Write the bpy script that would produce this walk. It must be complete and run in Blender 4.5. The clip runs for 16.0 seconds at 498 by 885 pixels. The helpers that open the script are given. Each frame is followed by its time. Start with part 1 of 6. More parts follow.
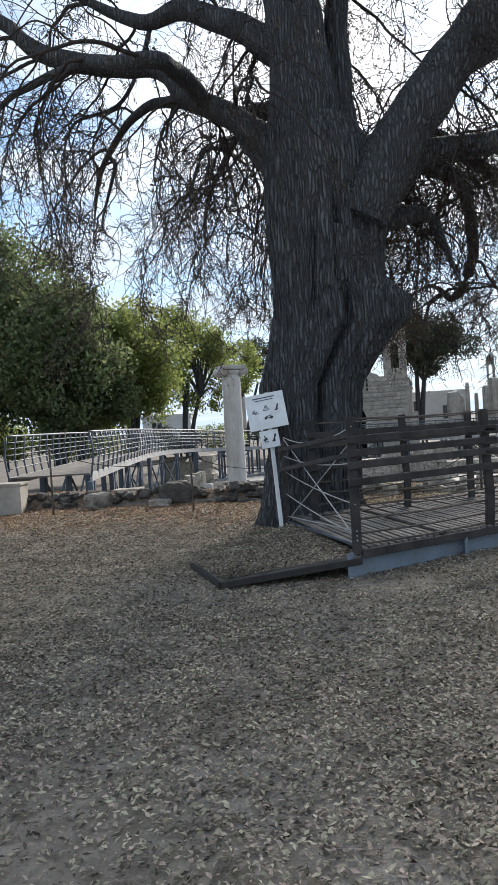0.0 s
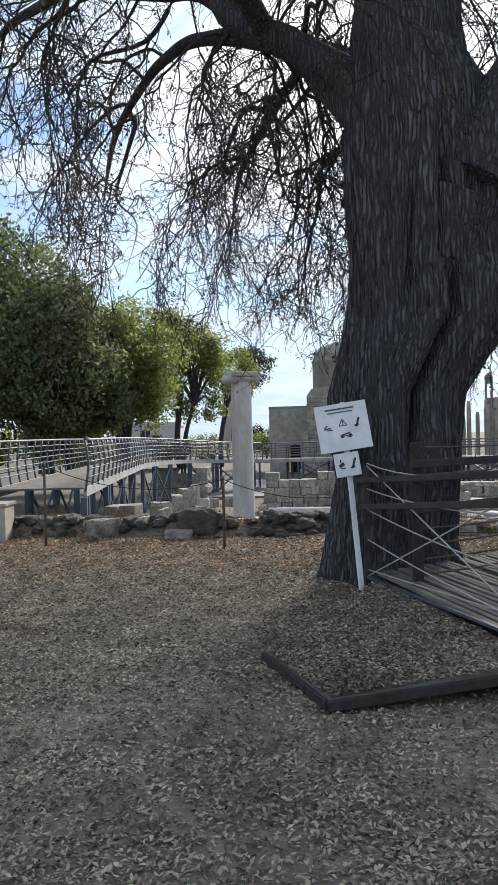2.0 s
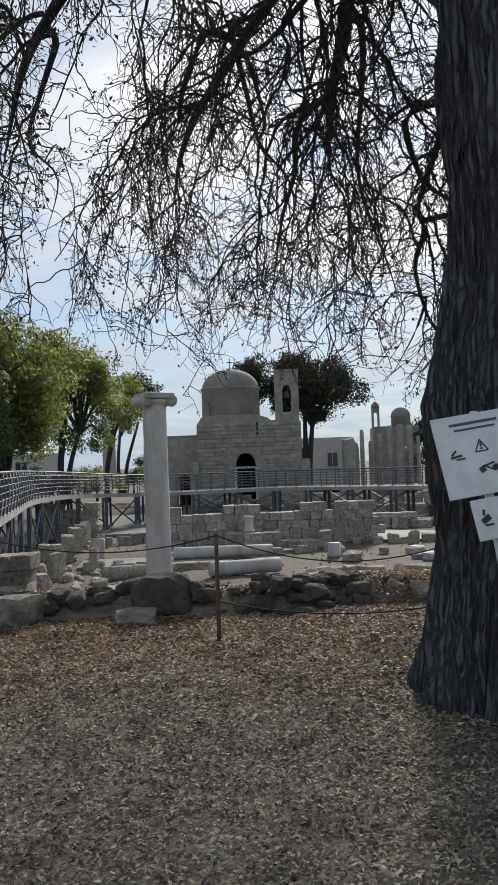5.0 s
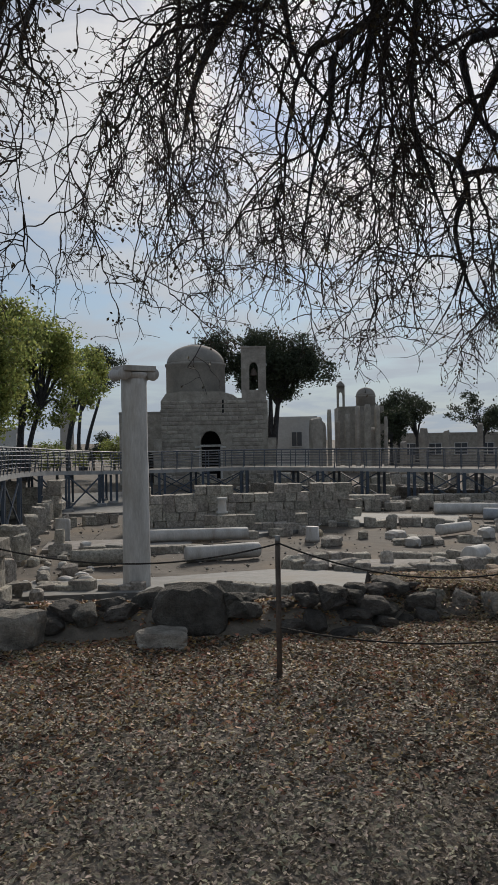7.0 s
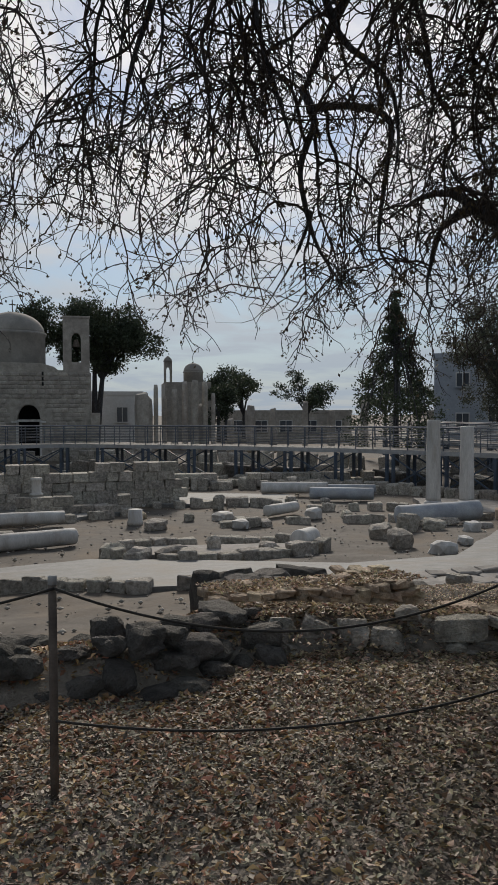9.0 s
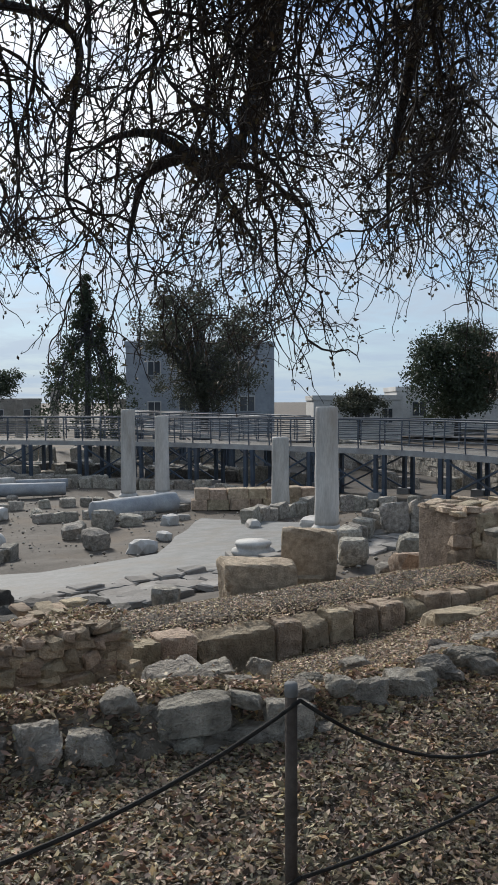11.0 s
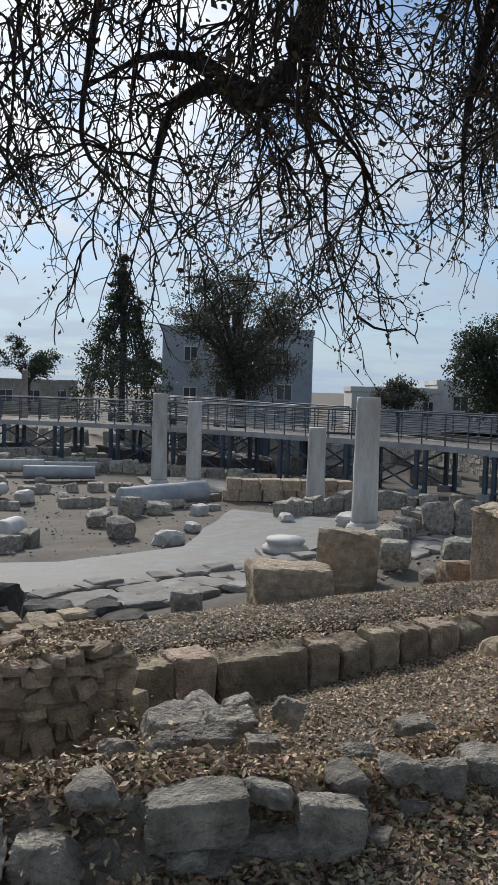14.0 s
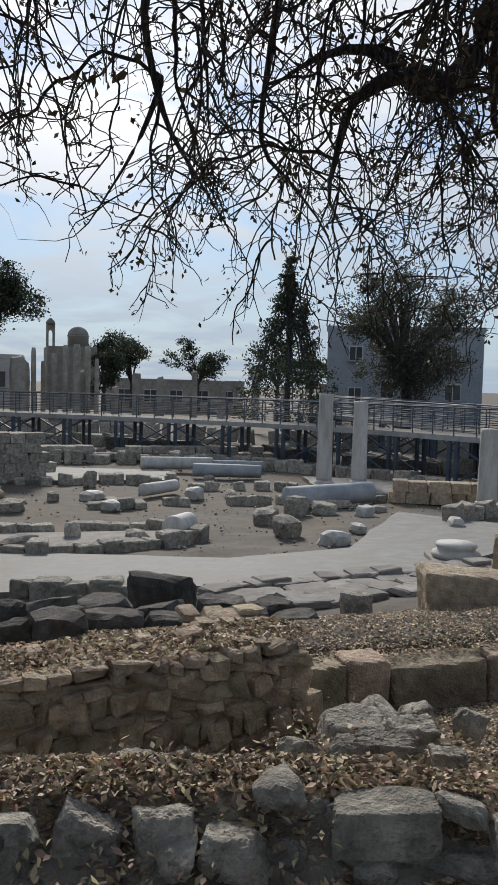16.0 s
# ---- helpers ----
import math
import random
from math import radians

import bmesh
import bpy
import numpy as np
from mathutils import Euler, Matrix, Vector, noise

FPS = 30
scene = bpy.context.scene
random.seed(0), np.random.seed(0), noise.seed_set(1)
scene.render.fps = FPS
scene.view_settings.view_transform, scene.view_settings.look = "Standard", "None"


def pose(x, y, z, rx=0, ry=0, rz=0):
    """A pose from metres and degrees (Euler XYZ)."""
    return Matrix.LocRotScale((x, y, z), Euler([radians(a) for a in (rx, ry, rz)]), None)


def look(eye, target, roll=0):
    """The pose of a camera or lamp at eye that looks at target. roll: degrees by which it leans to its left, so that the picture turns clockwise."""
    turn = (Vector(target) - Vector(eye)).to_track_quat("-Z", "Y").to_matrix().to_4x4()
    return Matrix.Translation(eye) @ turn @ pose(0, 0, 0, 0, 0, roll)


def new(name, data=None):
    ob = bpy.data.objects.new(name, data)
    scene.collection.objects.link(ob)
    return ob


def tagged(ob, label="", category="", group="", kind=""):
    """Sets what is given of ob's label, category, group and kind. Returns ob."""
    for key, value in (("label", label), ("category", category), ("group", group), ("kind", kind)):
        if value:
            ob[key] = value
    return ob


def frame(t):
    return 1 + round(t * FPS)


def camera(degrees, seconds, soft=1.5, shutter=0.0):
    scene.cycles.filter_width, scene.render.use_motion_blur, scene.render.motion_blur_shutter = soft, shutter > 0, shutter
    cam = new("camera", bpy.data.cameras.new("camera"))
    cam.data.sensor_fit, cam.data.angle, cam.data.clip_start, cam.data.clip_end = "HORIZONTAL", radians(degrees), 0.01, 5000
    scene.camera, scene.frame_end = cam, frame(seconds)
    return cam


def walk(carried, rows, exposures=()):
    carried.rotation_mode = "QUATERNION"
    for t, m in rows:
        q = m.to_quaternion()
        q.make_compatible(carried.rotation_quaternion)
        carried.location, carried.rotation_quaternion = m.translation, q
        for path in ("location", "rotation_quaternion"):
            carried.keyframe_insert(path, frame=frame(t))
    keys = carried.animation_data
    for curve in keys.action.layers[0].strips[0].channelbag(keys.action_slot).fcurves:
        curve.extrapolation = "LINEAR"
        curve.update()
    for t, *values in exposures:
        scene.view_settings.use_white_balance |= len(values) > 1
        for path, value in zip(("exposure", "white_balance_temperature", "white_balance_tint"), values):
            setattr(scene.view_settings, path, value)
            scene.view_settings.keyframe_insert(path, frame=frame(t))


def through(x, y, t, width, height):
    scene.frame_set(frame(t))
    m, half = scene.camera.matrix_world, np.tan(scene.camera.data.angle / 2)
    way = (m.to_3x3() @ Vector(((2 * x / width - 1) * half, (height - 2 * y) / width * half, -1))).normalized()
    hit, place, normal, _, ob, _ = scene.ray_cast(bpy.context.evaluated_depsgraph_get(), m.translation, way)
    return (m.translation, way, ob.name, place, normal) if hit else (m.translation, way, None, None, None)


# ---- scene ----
cam = camera(35.03, 16.0)
ROWS = [
    (0.0, 0.000, 0.000, 1.230, -0.02, -1.16, 3.54),
    (0.5, -0.235, 0.572, 1.268, -0.35, -1.19, 3.08),
    (1.0, -0.435, 1.164, 1.310, -0.91, -1.17, 2.43),
    (1.5, -0.625, 1.763, 1.310, -0.82, -0.55, 1.37),
    (2.0, -0.760, 2.391, 1.335, -1.21, -0.43, 1.40),
    (2.5, -0.937, 2.972, 1.338, -2.14, 0.07, 1.06),
    (3.0, -1.054, 3.569, 1.341, -3.90, 0.88, 0.76),
    (5.5, -1.885, 5.933, 1.427, -10.95, 1.53, 1.90),
    (6.0, -2.055, 6.287, 1.476, -11.36, 1.48, 1.53),
    (6.5, -2.115, 6.636, 1.470, -12.32, 0.96, 1.34),
    (7.0, -2.133, 6.991, 1.465, -13.45, -0.17, 0.95),
    (7.5, -2.046, 7.373, 1.467, -14.22, -1.12, 0.68),
    (8.0, -1.896, 7.759, 1.472, -15.80, -1.63, 0.53),
    (8.5, -1.740, 8.170, 1.503, -19.63, -1.97, 0.39),
    (9.0, -1.503, 8.558, 1.498, -25.93, -2.05, 0.18),
    (9.5, -1.316, 8.921, 1.513, -32.66, -2.30, 0.09),
    (10.0, -1.091, 9.275, 1.553, -39.10, -2.46, 0.50),
    (12.5, 0.072, 10.433, 1.508, -52.43, -3.49, -0.92),
    (13.0, 0.178, 10.511, 1.501, -50.02, -3.60, -1.11),
    (13.5, 0.201, 10.550, 1.493, -47.77, -3.82, -1.18),
    (14.0, 0.179, 10.573, 1.493, -45.39, -3.84, -1.64),
    (14.5, 0.165, 10.592, 1.494, -42.71, -3.86, -1.71),
    (15.0, 0.153, 10.615, 1.495, -39.82, -3.96, -1.74),
    (15.5, 0.156, 10.645, 1.482, -36.78, -4.00, -1.56),
    (16.0, 0.143, 10.666, 1.478, -33.58, -4.12, -1.48),
]
walk(cam, [(t, pose(x, y, z, 90 + pitch, roll, yaw)) for t, x, y, z, yaw, pitch, roll in ROWS],
     [(0.0, 0.92, 6150, 8), (2.0, 0.8, 6150, 8), (5.5, 0.1, 6350, 9), (7.0, -0.28, 6400, 9), (8.5, -0.38, 6400, 9), (9.5, -0.05, 6350, 9), (10.2, 0.2, 6200, 8), (12.5, 0.16, 5850, 7), (16.0, 0.03, 6100, 8)])

# ---- sky and sun: a hazy afternoon sun low behind broken cloud ----
SUN_AZ, SUN_EL = 24.0, 30.0
sun_dir = Vector((math.sin(radians(SUN_AZ)) * math.cos(radians(SUN_EL)), math.cos(radians(SUN_AZ)) * math.cos(radians(SUN_EL)), math.sin(radians(SUN_EL))))
world = bpy.data.worlds.new("sky")
scene.world = world
world.use_nodes = True
wn, wl = world.node_tree.nodes, world.node_tree.links
wn.clear()


def wnode(kind, **kw):
    n = wn.new(kind)
    for k, v in kw.items():
        n.inputs[k].default_value = v
    return n


sky = wn.new("ShaderNodeTexSky")
sky.sky_type, sky.sun_disc, sky.sun_elevation, sky.sun_rotation = "NISHITA", False, radians(SUN_EL), radians(SUN_AZ)
sky.air_density, sky.dust_density, sky.ozone_density = 1.0, 0.25, 2.0
coord = wn.new("ShaderNodeTexCoord")
sepd = wn.new("ShaderNodeSeparateXYZ")
wl.new(coord.outputs["Generated"], sepd.inputs[0])
# cloud sheet: the direction projected on a flat layer overhead
zup = wn.new("ShaderNodeMath"); zup.operation = "MAXIMUM"; zup.inputs[1].default_value = 0.0
wl.new(sepd.outputs["Z"], zup.inputs[0])
zadd = wn.new("ShaderNodeMath"); zadd.operation = "ADD"; zadd.inputs[1].default_value = 0.12
wl.new(zup.outputs[0], zadd.inputs[0])
flat = wn.new("ShaderNodeVectorMath"); flat.operation = "DIVIDE"
comb = wn.new("ShaderNodeCombineXYZ")
for k in range(3):
    wl.new(zadd.outputs[0], comb.inputs[k])
wl.new(coord.outputs["Generated"], flat.inputs[0]); wl.new(comb.outputs[0], flat.inputs[1])
cl = wnode("ShaderNodeTexNoise", Scale=1.7, Detail=7.0, Roughness=0.55, Distortion=0.4)
wl.new(flat.outputs[0], cl.inputs["Vector"])
ramp = wn.new("ShaderNodeValToRGB")
ramp.color_ramp.elements[0].position, ramp.color_ramp.elements[1].position = 0.40, 0.57
wl.new(cl.outputs["Fac"], ramp.inputs["Fac"])
# glow of the veiled sun in the cloud
dotn = wn.new("ShaderNodeVectorMath"); dotn.operation = "DOT_PRODUCT"; dotn.inputs[1].default_value = sun_dir
wl.new(coord.outputs["Generated"], dotn.inputs[0])
dmax = wn.new("ShaderNodeMath"); dmax.operation = "MAXIMUM"; dmax.inputs[1].default_value = 0.0
wl.new(dotn.outputs["Value"], dmax.inputs[0])
dpow = wn.new("ShaderNodeMath"); dpow.operation = "POWER"; dpow.inputs[1].default_value = 13.0
wl.new(dmax.outputs[0], dpow.inputs[0])
cloud = wn.new("ShaderNodeMix"); cloud.data_type = "RGBA"
cloud.inputs["A"].default_value, cloud.inputs["B"].default_value = (5.5, 5.95, 6.5, 1), (14.0, 13.0, 12.2, 1)
wl.new(dpow.outputs[0], cloud.inputs["Factor"])
mixs = wn.new("ShaderNodeMix"); mixs.data_type = "RGBA"
haze = wn.new("ShaderNodeMath"); haze.operation = "MULTIPLY_ADD"; haze.inputs[1].default_value = 0.8; haze.inputs[2].default_value = 0.12
wl.new(ramp.outputs["Color"], haze.inputs[0])
# grey haze thickening towards the horizon
low_ = wn.new("ShaderNodeMapRange")
for key, v in (("From Min", 0.0), ("From Max", 0.30), ("To Min", 0.9), ("To Max", 0.0)):
    low_.inputs[key].default_value = v
wl.new(zup.outputs[0], low_.inputs["Value"])
wl.new(haze.outputs[0], mixs.inputs["Factor"])
wl.new(sky.outputs["Color"], mixs.inputs["A"]); wl.new(cloud.outputs["Result"], mixs.inputs["B"])
veil = wn.new("ShaderNodeMix"); veil.data_type = "RGBA"
veil.inputs["B"].default_value = (4.1, 4.85, 5.75, 1)
wl.new(low_.outputs[0], veil.inputs["Factor"]); wl.new(mixs.outputs["Result"], veil.inputs["A"])
bg = wnode("ShaderNodeBackground", Strength=0.096)
wl.new(veil.outputs["Result"], bg.inputs["Color"])
wo = wn.new("ShaderNodeOutputWorld")
wl.new(bg.outputs[0], wo.inputs["Surface"])

sun = new("sun", bpy.data.lights.new("sun", "SUN"))
sun.data.energy, sun.data.angle, sun.data.color = 4.0, radians(12), (1.0, 0.90, 0.78)
sun.matrix_world = look(sun_dir * 60, (0, 0, 0))

# ---- materials ----


def material(name, dark, light, scale=6.0, rough=0.85, bump=0.3, spots=None, spot_scale=1.2, spot_amount=0.5, metal=0.0,
             fine=60.0, stretch=(1, 1, 1), vary=0.0, island=0.0, spec=0.3, depth=0.03):
    """A weathered surface: two tones broken at two scales, stains with a shape of their own, grain in the bump."""
    m = bpy.data.materials.new(name)
    m.use_nodes = True
    n, l = m.node_tree.nodes, m.node_tree.links
    b = n["Principled BSDF"]
    b.inputs["Metallic"].default_value = metal
    b.inputs["Specular IOR Level"].default_value = spec
    geo = n.new("ShaderNodeNewGeometry")
    mp = n.new("ShaderNodeMapping"); mp.inputs["Scale"].default_value = stretch
    l.new(geo.outputs["Position"], mp.inputs["Vector"])

    def tex(s, d=6.0):
        t = n.new("ShaderNodeTexNoise")
        t.inputs["Scale"].default_value, t.inputs["Detail"].default_value, t.inputs["Roughness"].default_value = s, d, 0.62
        l.new(mp.outputs[0], t.inputs["Vector"])
        return t

    def ramp(src, lo, hi):
        r = n.new("ShaderNodeMapRange")
        r.inputs["From Min"].default_value, r.inputs["From Max"].default_value = lo, hi
        l.new(src, r.inputs["Value"])
        return r.outputs[0]

    def mix(fac, a, c, blend="MIX"):
        x = n.new("ShaderNodeMix"); x.data_type = "RGBA"; x.blend_type = blend
        for key, v in (("Factor", fac), ("A", a), ("B", c)):
            if isinstance(v, (tuple, float, int)):
                x.inputs[key].default_value = (*v, 1) if isinstance(v, tuple) else v
            else:
                l.new(v, x.inputs[key])
        return x.outputs["Result"]

    big, small = tex(scale), tex(fine, 4.0)
    col = mix(ramp(big.outputs["Fac"], 0.3, 0.7), dark, light)
    col = mix(0.35, col, mix(ramp(small.outputs["Fac"], 0.3, 0.7), (0.35, 0.35, 0.35), (0.68, 0.68, 0.68)), "OVERLAY")
    if spots:
        st = tex(spot_scale, 8.0)
        k = n.new("ShaderNodeMath"); k.operation = "MULTIPLY"; k.inputs[1].default_value = spot_amount
        l.new(ramp(st.outputs["Fac"], 0.48, 0.66), k.inputs[0])
        col = mix(k.outputs[0], col, spots)
    if vary or island:
        if island:
            src = geo.outputs["Random Per Island"]
        else:
            oi = n.new("ShaderNodeObjectInfo"); src = oi.outputs["Random"]
        amount = vary or island
        hs = n.new("ShaderNodeHueSaturation")
        v = n.new("ShaderNodeMapRange"); v.inputs["To Min"].default_value, v.inputs["To Max"].default_value = 1 - amount, 1 + amount
        l.new(src, v.inputs["Value"]); l.new(v.outputs[0], hs.inputs["Value"])
        h = n.new("ShaderNodeMath"); h.operation = "MULTIPLY"; h.inputs[1].default_value = 7.31
        f = n.new("ShaderNodeMath"); f.operation = "FRACT"
        l.new(src, h.inputs[0]); l.new(h.outputs[0], f.inputs[0])
        hv = n.new("ShaderNodeMapRange"); hv.inputs["To Min"].default_value, hv.inputs["To Max"].default_value = 0.5 - amount * 0.05, 0.5 + amount * 0.05
        l.new(f.outputs[0], hv.inputs["Value"]); l.new(hv.outputs[0], hs.inputs["Hue"])
        l.new(col, hs.inputs["Color"])
        col = hs.outputs["Color"]
    l.new(col, b.inputs["Base Color"])
    rr = n.new("ShaderNodeMapRange")
    rr.inputs["To Min"].default_value, rr.inputs["To Max"].default_value = max(0.05, rough - 0.12), min(1.0, rough + 0.1)
    l.new(big.outputs["Fac"], rr.inputs["Value"]); l.new(rr.outputs[0], b.inputs["Roughness"])
    if bump:
        add = n.new("ShaderNodeMath"); add.operation = "MULTIPLY_ADD"; add.inputs[1].default_value = 0.35
        l.new(small.outputs["Fac"], add.inputs[0]); l.new(big.outputs["Fac"], add.inputs[2])
        bp = n.new("ShaderNodeBump"); bp.inputs["Strength"].default_value = bump; bp.inputs["Distance"].default_value = depth
        l.new(add.outputs[0], bp.inputs["Height"]); l.new(bp.outputs[0], b.inputs["Normal"])
    return m


def leafy(name, dark, light, island=0.5, through=0.35):
    """Leaf: per-leaf tone, some light passing through."""
    m = material(name, dark, light, scale=3.0, rough=0.6, bump=0.0, island=island)
    n, l = m.node_tree.nodes, m.node_tree.links
    b = n["Principled BSDF"]
    tr = n.new("ShaderNodeBsdfTranslucent")
    l.new(b.inputs["Base Color"].links[0].from_socket, tr.inputs["Color"])
    mx = n.new("ShaderNodeMixShader"); mx.inputs[0].default_value = through
    l.new(b.outputs[0], mx.inputs[1]); l.new(tr.outputs[0], mx.inputs[2])
    l.new(mx.outputs[0], n["Material Output"].inputs["Surface"])
    return m


EARTH = material("earth", (0.14, 0.115, 0.088), (0.30, 0.26, 0.21), 9.0, 0.95, 1.0, (0.34, 0.31, 0.275), 0.6, 0.5, fine=70)
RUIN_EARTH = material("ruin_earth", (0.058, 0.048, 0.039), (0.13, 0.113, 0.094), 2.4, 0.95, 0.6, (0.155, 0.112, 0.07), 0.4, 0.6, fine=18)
LITTER = leafy("dry_leaf", (0.145, 0.118, 0.085), (0.42, 0.355, 0.26), 0.85, 0.15)
LITTER_TAN = leafy("tan_leaf", (0.22, 0.16, 0.10), (0.54, 0.42, 0.28), 0.8, 0.15)
LITTER_RED = leafy("russet_leaf", (0.20, 0.105, 0.05), (0.44, 0.27, 0.145), 0.7, 0.12)
def furrowed(m, scale, depth, furrow_shade):
    """Adds long plaited ridges as on old bark; the shade in the furrows between them is put into the colour."""
    n, l = m.node_tree.nodes, m.node_tree.links
    b = n["Principled BSDF"]
    geo = n.new("ShaderNodeNewGeometry")
    warp = n.new("ShaderNodeTexNoise")
    warp.inputs["Scale"].default_value, warp.inputs["Detail"].default_value = 3.0, 3.0
    l.new(geo.outputs["Position"], warp.inputs["Vector"])
    add = n.new("ShaderNodeMix"); add.data_type = "VECTOR"; add.inputs["Factor"].default_value = 0.09
    l.new(geo.outputs["Position"], add.inputs[4]); l.new(warp.outputs["Color"], add.inputs[5])
    mp = n.new("ShaderNodeMapping"); mp.inputs["Scale"].default_value = (1, 1, 0.085)
    l.new(add.outputs[1], mp.inputs["Vector"])
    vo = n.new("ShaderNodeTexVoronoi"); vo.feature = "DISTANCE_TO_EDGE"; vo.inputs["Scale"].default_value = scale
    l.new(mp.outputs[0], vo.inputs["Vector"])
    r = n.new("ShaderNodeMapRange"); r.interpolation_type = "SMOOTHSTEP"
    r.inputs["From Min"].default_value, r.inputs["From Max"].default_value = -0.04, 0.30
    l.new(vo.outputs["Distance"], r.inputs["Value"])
    # crevice shade mixed into the bark colour along the cell edges
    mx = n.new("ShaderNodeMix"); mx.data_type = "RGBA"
    mx.inputs["A"].default_value = (*furrow_shade, 1)
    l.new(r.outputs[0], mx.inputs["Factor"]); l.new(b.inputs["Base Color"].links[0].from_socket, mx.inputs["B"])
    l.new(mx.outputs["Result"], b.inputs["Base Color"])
    bp = n.new("ShaderNodeBump"); bp.inputs["Strength"].default_value, bp.inputs["Distance"].default_value = 1.0, depth
    l.new(r.outputs[0], bp.inputs["Height"]); l.new(b.inputs["Normal"].links[0].from_socket, bp.inputs["Normal"])
    l.new(bp.outputs[0], b.inputs["Normal"])
    return m


BARK = material("bark", (0.06, 0.062, 0.067), (0.125, 0.128, 0.135), 24.0, 0.95, 0.8, (0.19, 0.19, 0.19), 1.6, 0.4, fine=75, stretch=(1, 1, 0.3), depth=0.03)
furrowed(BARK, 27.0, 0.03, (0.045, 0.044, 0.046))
TWIG = material("twig", (0.022, 0.018, 0.016), (0.06, 0.05, 0.045), 9.0, 0.9, 0.0)
HANG_LEAF = leafy("withered_leaf", (0.035, 0.026, 0.018), (0.085, 0.07, 0.04), 0.6, 0.2)
DARK_STONE = material("grey_fieldstone", (0.06, 0.054, 0.047), (0.18, 0.165, 0.145), 10.0, 0.92, 1.0, (0.05, 0.046, 0.04), 4.0, 0.6, fine=80, vary=0.35, depth=0.06)
GREY_STONE = material("grey_limestone", (0.19, 0.172, 0.145), (0.55, 0.50, 0.425), 13.0, 0.92, 1.0, (0.10, 0.09, 0.076), 4.5, 0.5, fine=85, vary=0.25, depth=0.06)
WARM_STONE = material("ochre_stone", (0.30, 0.235, 0.165), (0.60, 0.485, 0.355), 11.0, 0.92, 1.0, (0.13, 0.095, 0.066), 3.5, 0.45, fine=75, vary=0.3, depth=0.06)
MARBLE = material("weathered_marble", (0.34, 0.325, 0.30), (0.56, 0.545, 0.52), 3.0, 0.75, 0.5, (0.25, 0.21, 0.165), 1.8, 0.6, fine=30, stretch=(1, 1, 0.22), vary=0.12)
BLUE_MARBLE = material("blue_grey_granite", (0.22, 0.235, 0.26), (0.40, 0.42, 0.445), 2.2, 0.7, 0.3, (0.3, 0.27, 0.23), 1.3, 0.35, fine=30, vary=0.15)
PAVING = material("pale_paving", (0.12, 0.12, 0.115), (0.235, 0.232, 0.222), 2.6, 0.8, 0.35, (0.17, 0.145, 0.115), 0.9, 0.6, fine=20)
FLAGS = material("flagstone", (0.16, 0.147, 0.13), (0.32, 0.30, 0.275), 2.6, 0.9, 0.5, (0.2, 0.17, 0.14), 1.1, 0.5, fine=25, vary=0.2)
OLD_WOOD = material("weathered_timber", (0.022, 0.019, 0.018), (0.065, 0.058, 0.053), 5.0, 0.85, 0.5, (0.09, 0.082, 0.075), 3.0, 0.4, fine=70, vary=0.15)
DECK_WOOD = material("deck_timber", (0.085, 0.075, 0.067), (0.20, 0.183, 0.163), 4.0, 0.85, 0.4, fine=60, vary=0.2)
BLUE_STEEL = material("painted_steel", (0.045, 0.062, 0.09), (0.085, 0.11, 0.145), 3.0, 0.55, 0.1, (0.12, 0.09, 0.07), 2.5, 0.3, fine=40)
SKIRT = material("blue_grey_sheet", (0.13, 0.165, 0.205), (0.20, 0.24, 0.285), 2.0, 0.5, 0.1, (0.12, 0.10, 0.085), 2.5, 0.35, fine=40)
GREY_STEEL = material("galvanised_steel", (0.055, 0.065, 0.082), (0.105, 0.12, 0.145), 4.0, 0.55, 0.08, fine=50)
EDGE_BEAM = material("pale_concrete_edge", (0.26, 0.26, 0.26), (0.40, 0.40, 0.395), 2.0, 0.8, 0.2, (0.2, 0.19, 0.18), 1.5, 0.5, fine=40)
RUST = material("dark_rusted_iron", (0.06, 0.047, 0.039), (0.15, 0.122, 0.10), 9.0, 0.85, 0.5, fine=90)
ROPE = material("dark_cable", (0.02, 0.018, 0.016), (0.05, 0.045, 0.04), 20.0, 0.8, 0.3)
WHITE_ROPE = material("pale_cord", (0.33, 0.32, 0.30), (0.48, 0.47, 0.45), 20.0, 0.8, 0.3)
SIGN_WHITE = material("sign_paint", (0.62, 0.63, 0.63), (0.76, 0.77, 0.77), 2.5, 0.5, 0.03, (0.5, 0.48, 0.44), 6.0, 0.35, fine=30)
SIGN_BLACK = material("sign_print", (0.03, 0.03, 0.035), (0.06, 0.06, 0.065), 9.0, 0.6, 0.0)
SIGN_RED = material("sign_red", (0.35, 0.05, 0.04), (0.42, 0.08, 0.06), 9.0, 0.6, 0.0)
CHURCH = material("church_stone", (0.23, 0.207, 0.178), (0.41, 0.375, 0.325), 2.2, 0.92, 0.5, (0.18, 0.16, 0.14), 0.45, 0.5, fine=9, vary=0.14)
DOME = material("dome_plaster", (0.20, 0.185, 0.165), (0.32, 0.295, 0.26), 0.8, 0.92, 0.4, (0.15, 0.14, 0.125), 0.5, 0.5, fine=8)
# near-black paint in place of the shade inside doors, windows and slits
VOID = material("interior_shade", (0.012, 0.012, 0.013), (0.022, 0.021, 0.02), 2.0, 0.9, 0.0)
PLASTER = material("white_render", (0.48, 0.475, 0.46), (0.62, 0.61, 0.59), 0.5, 0.9, 0.1, (0.42, 0.40, 0.37), 0.4, 0.4, fine=6)
GREY_RENDER = material("grey_blue_render", (0.27, 0.30, 0.34), (0.36, 0.39, 0.43), 0.35, 0.9, 0.1, (0.23, 0.25, 0.28), 0.3, 0.5, fine=5)
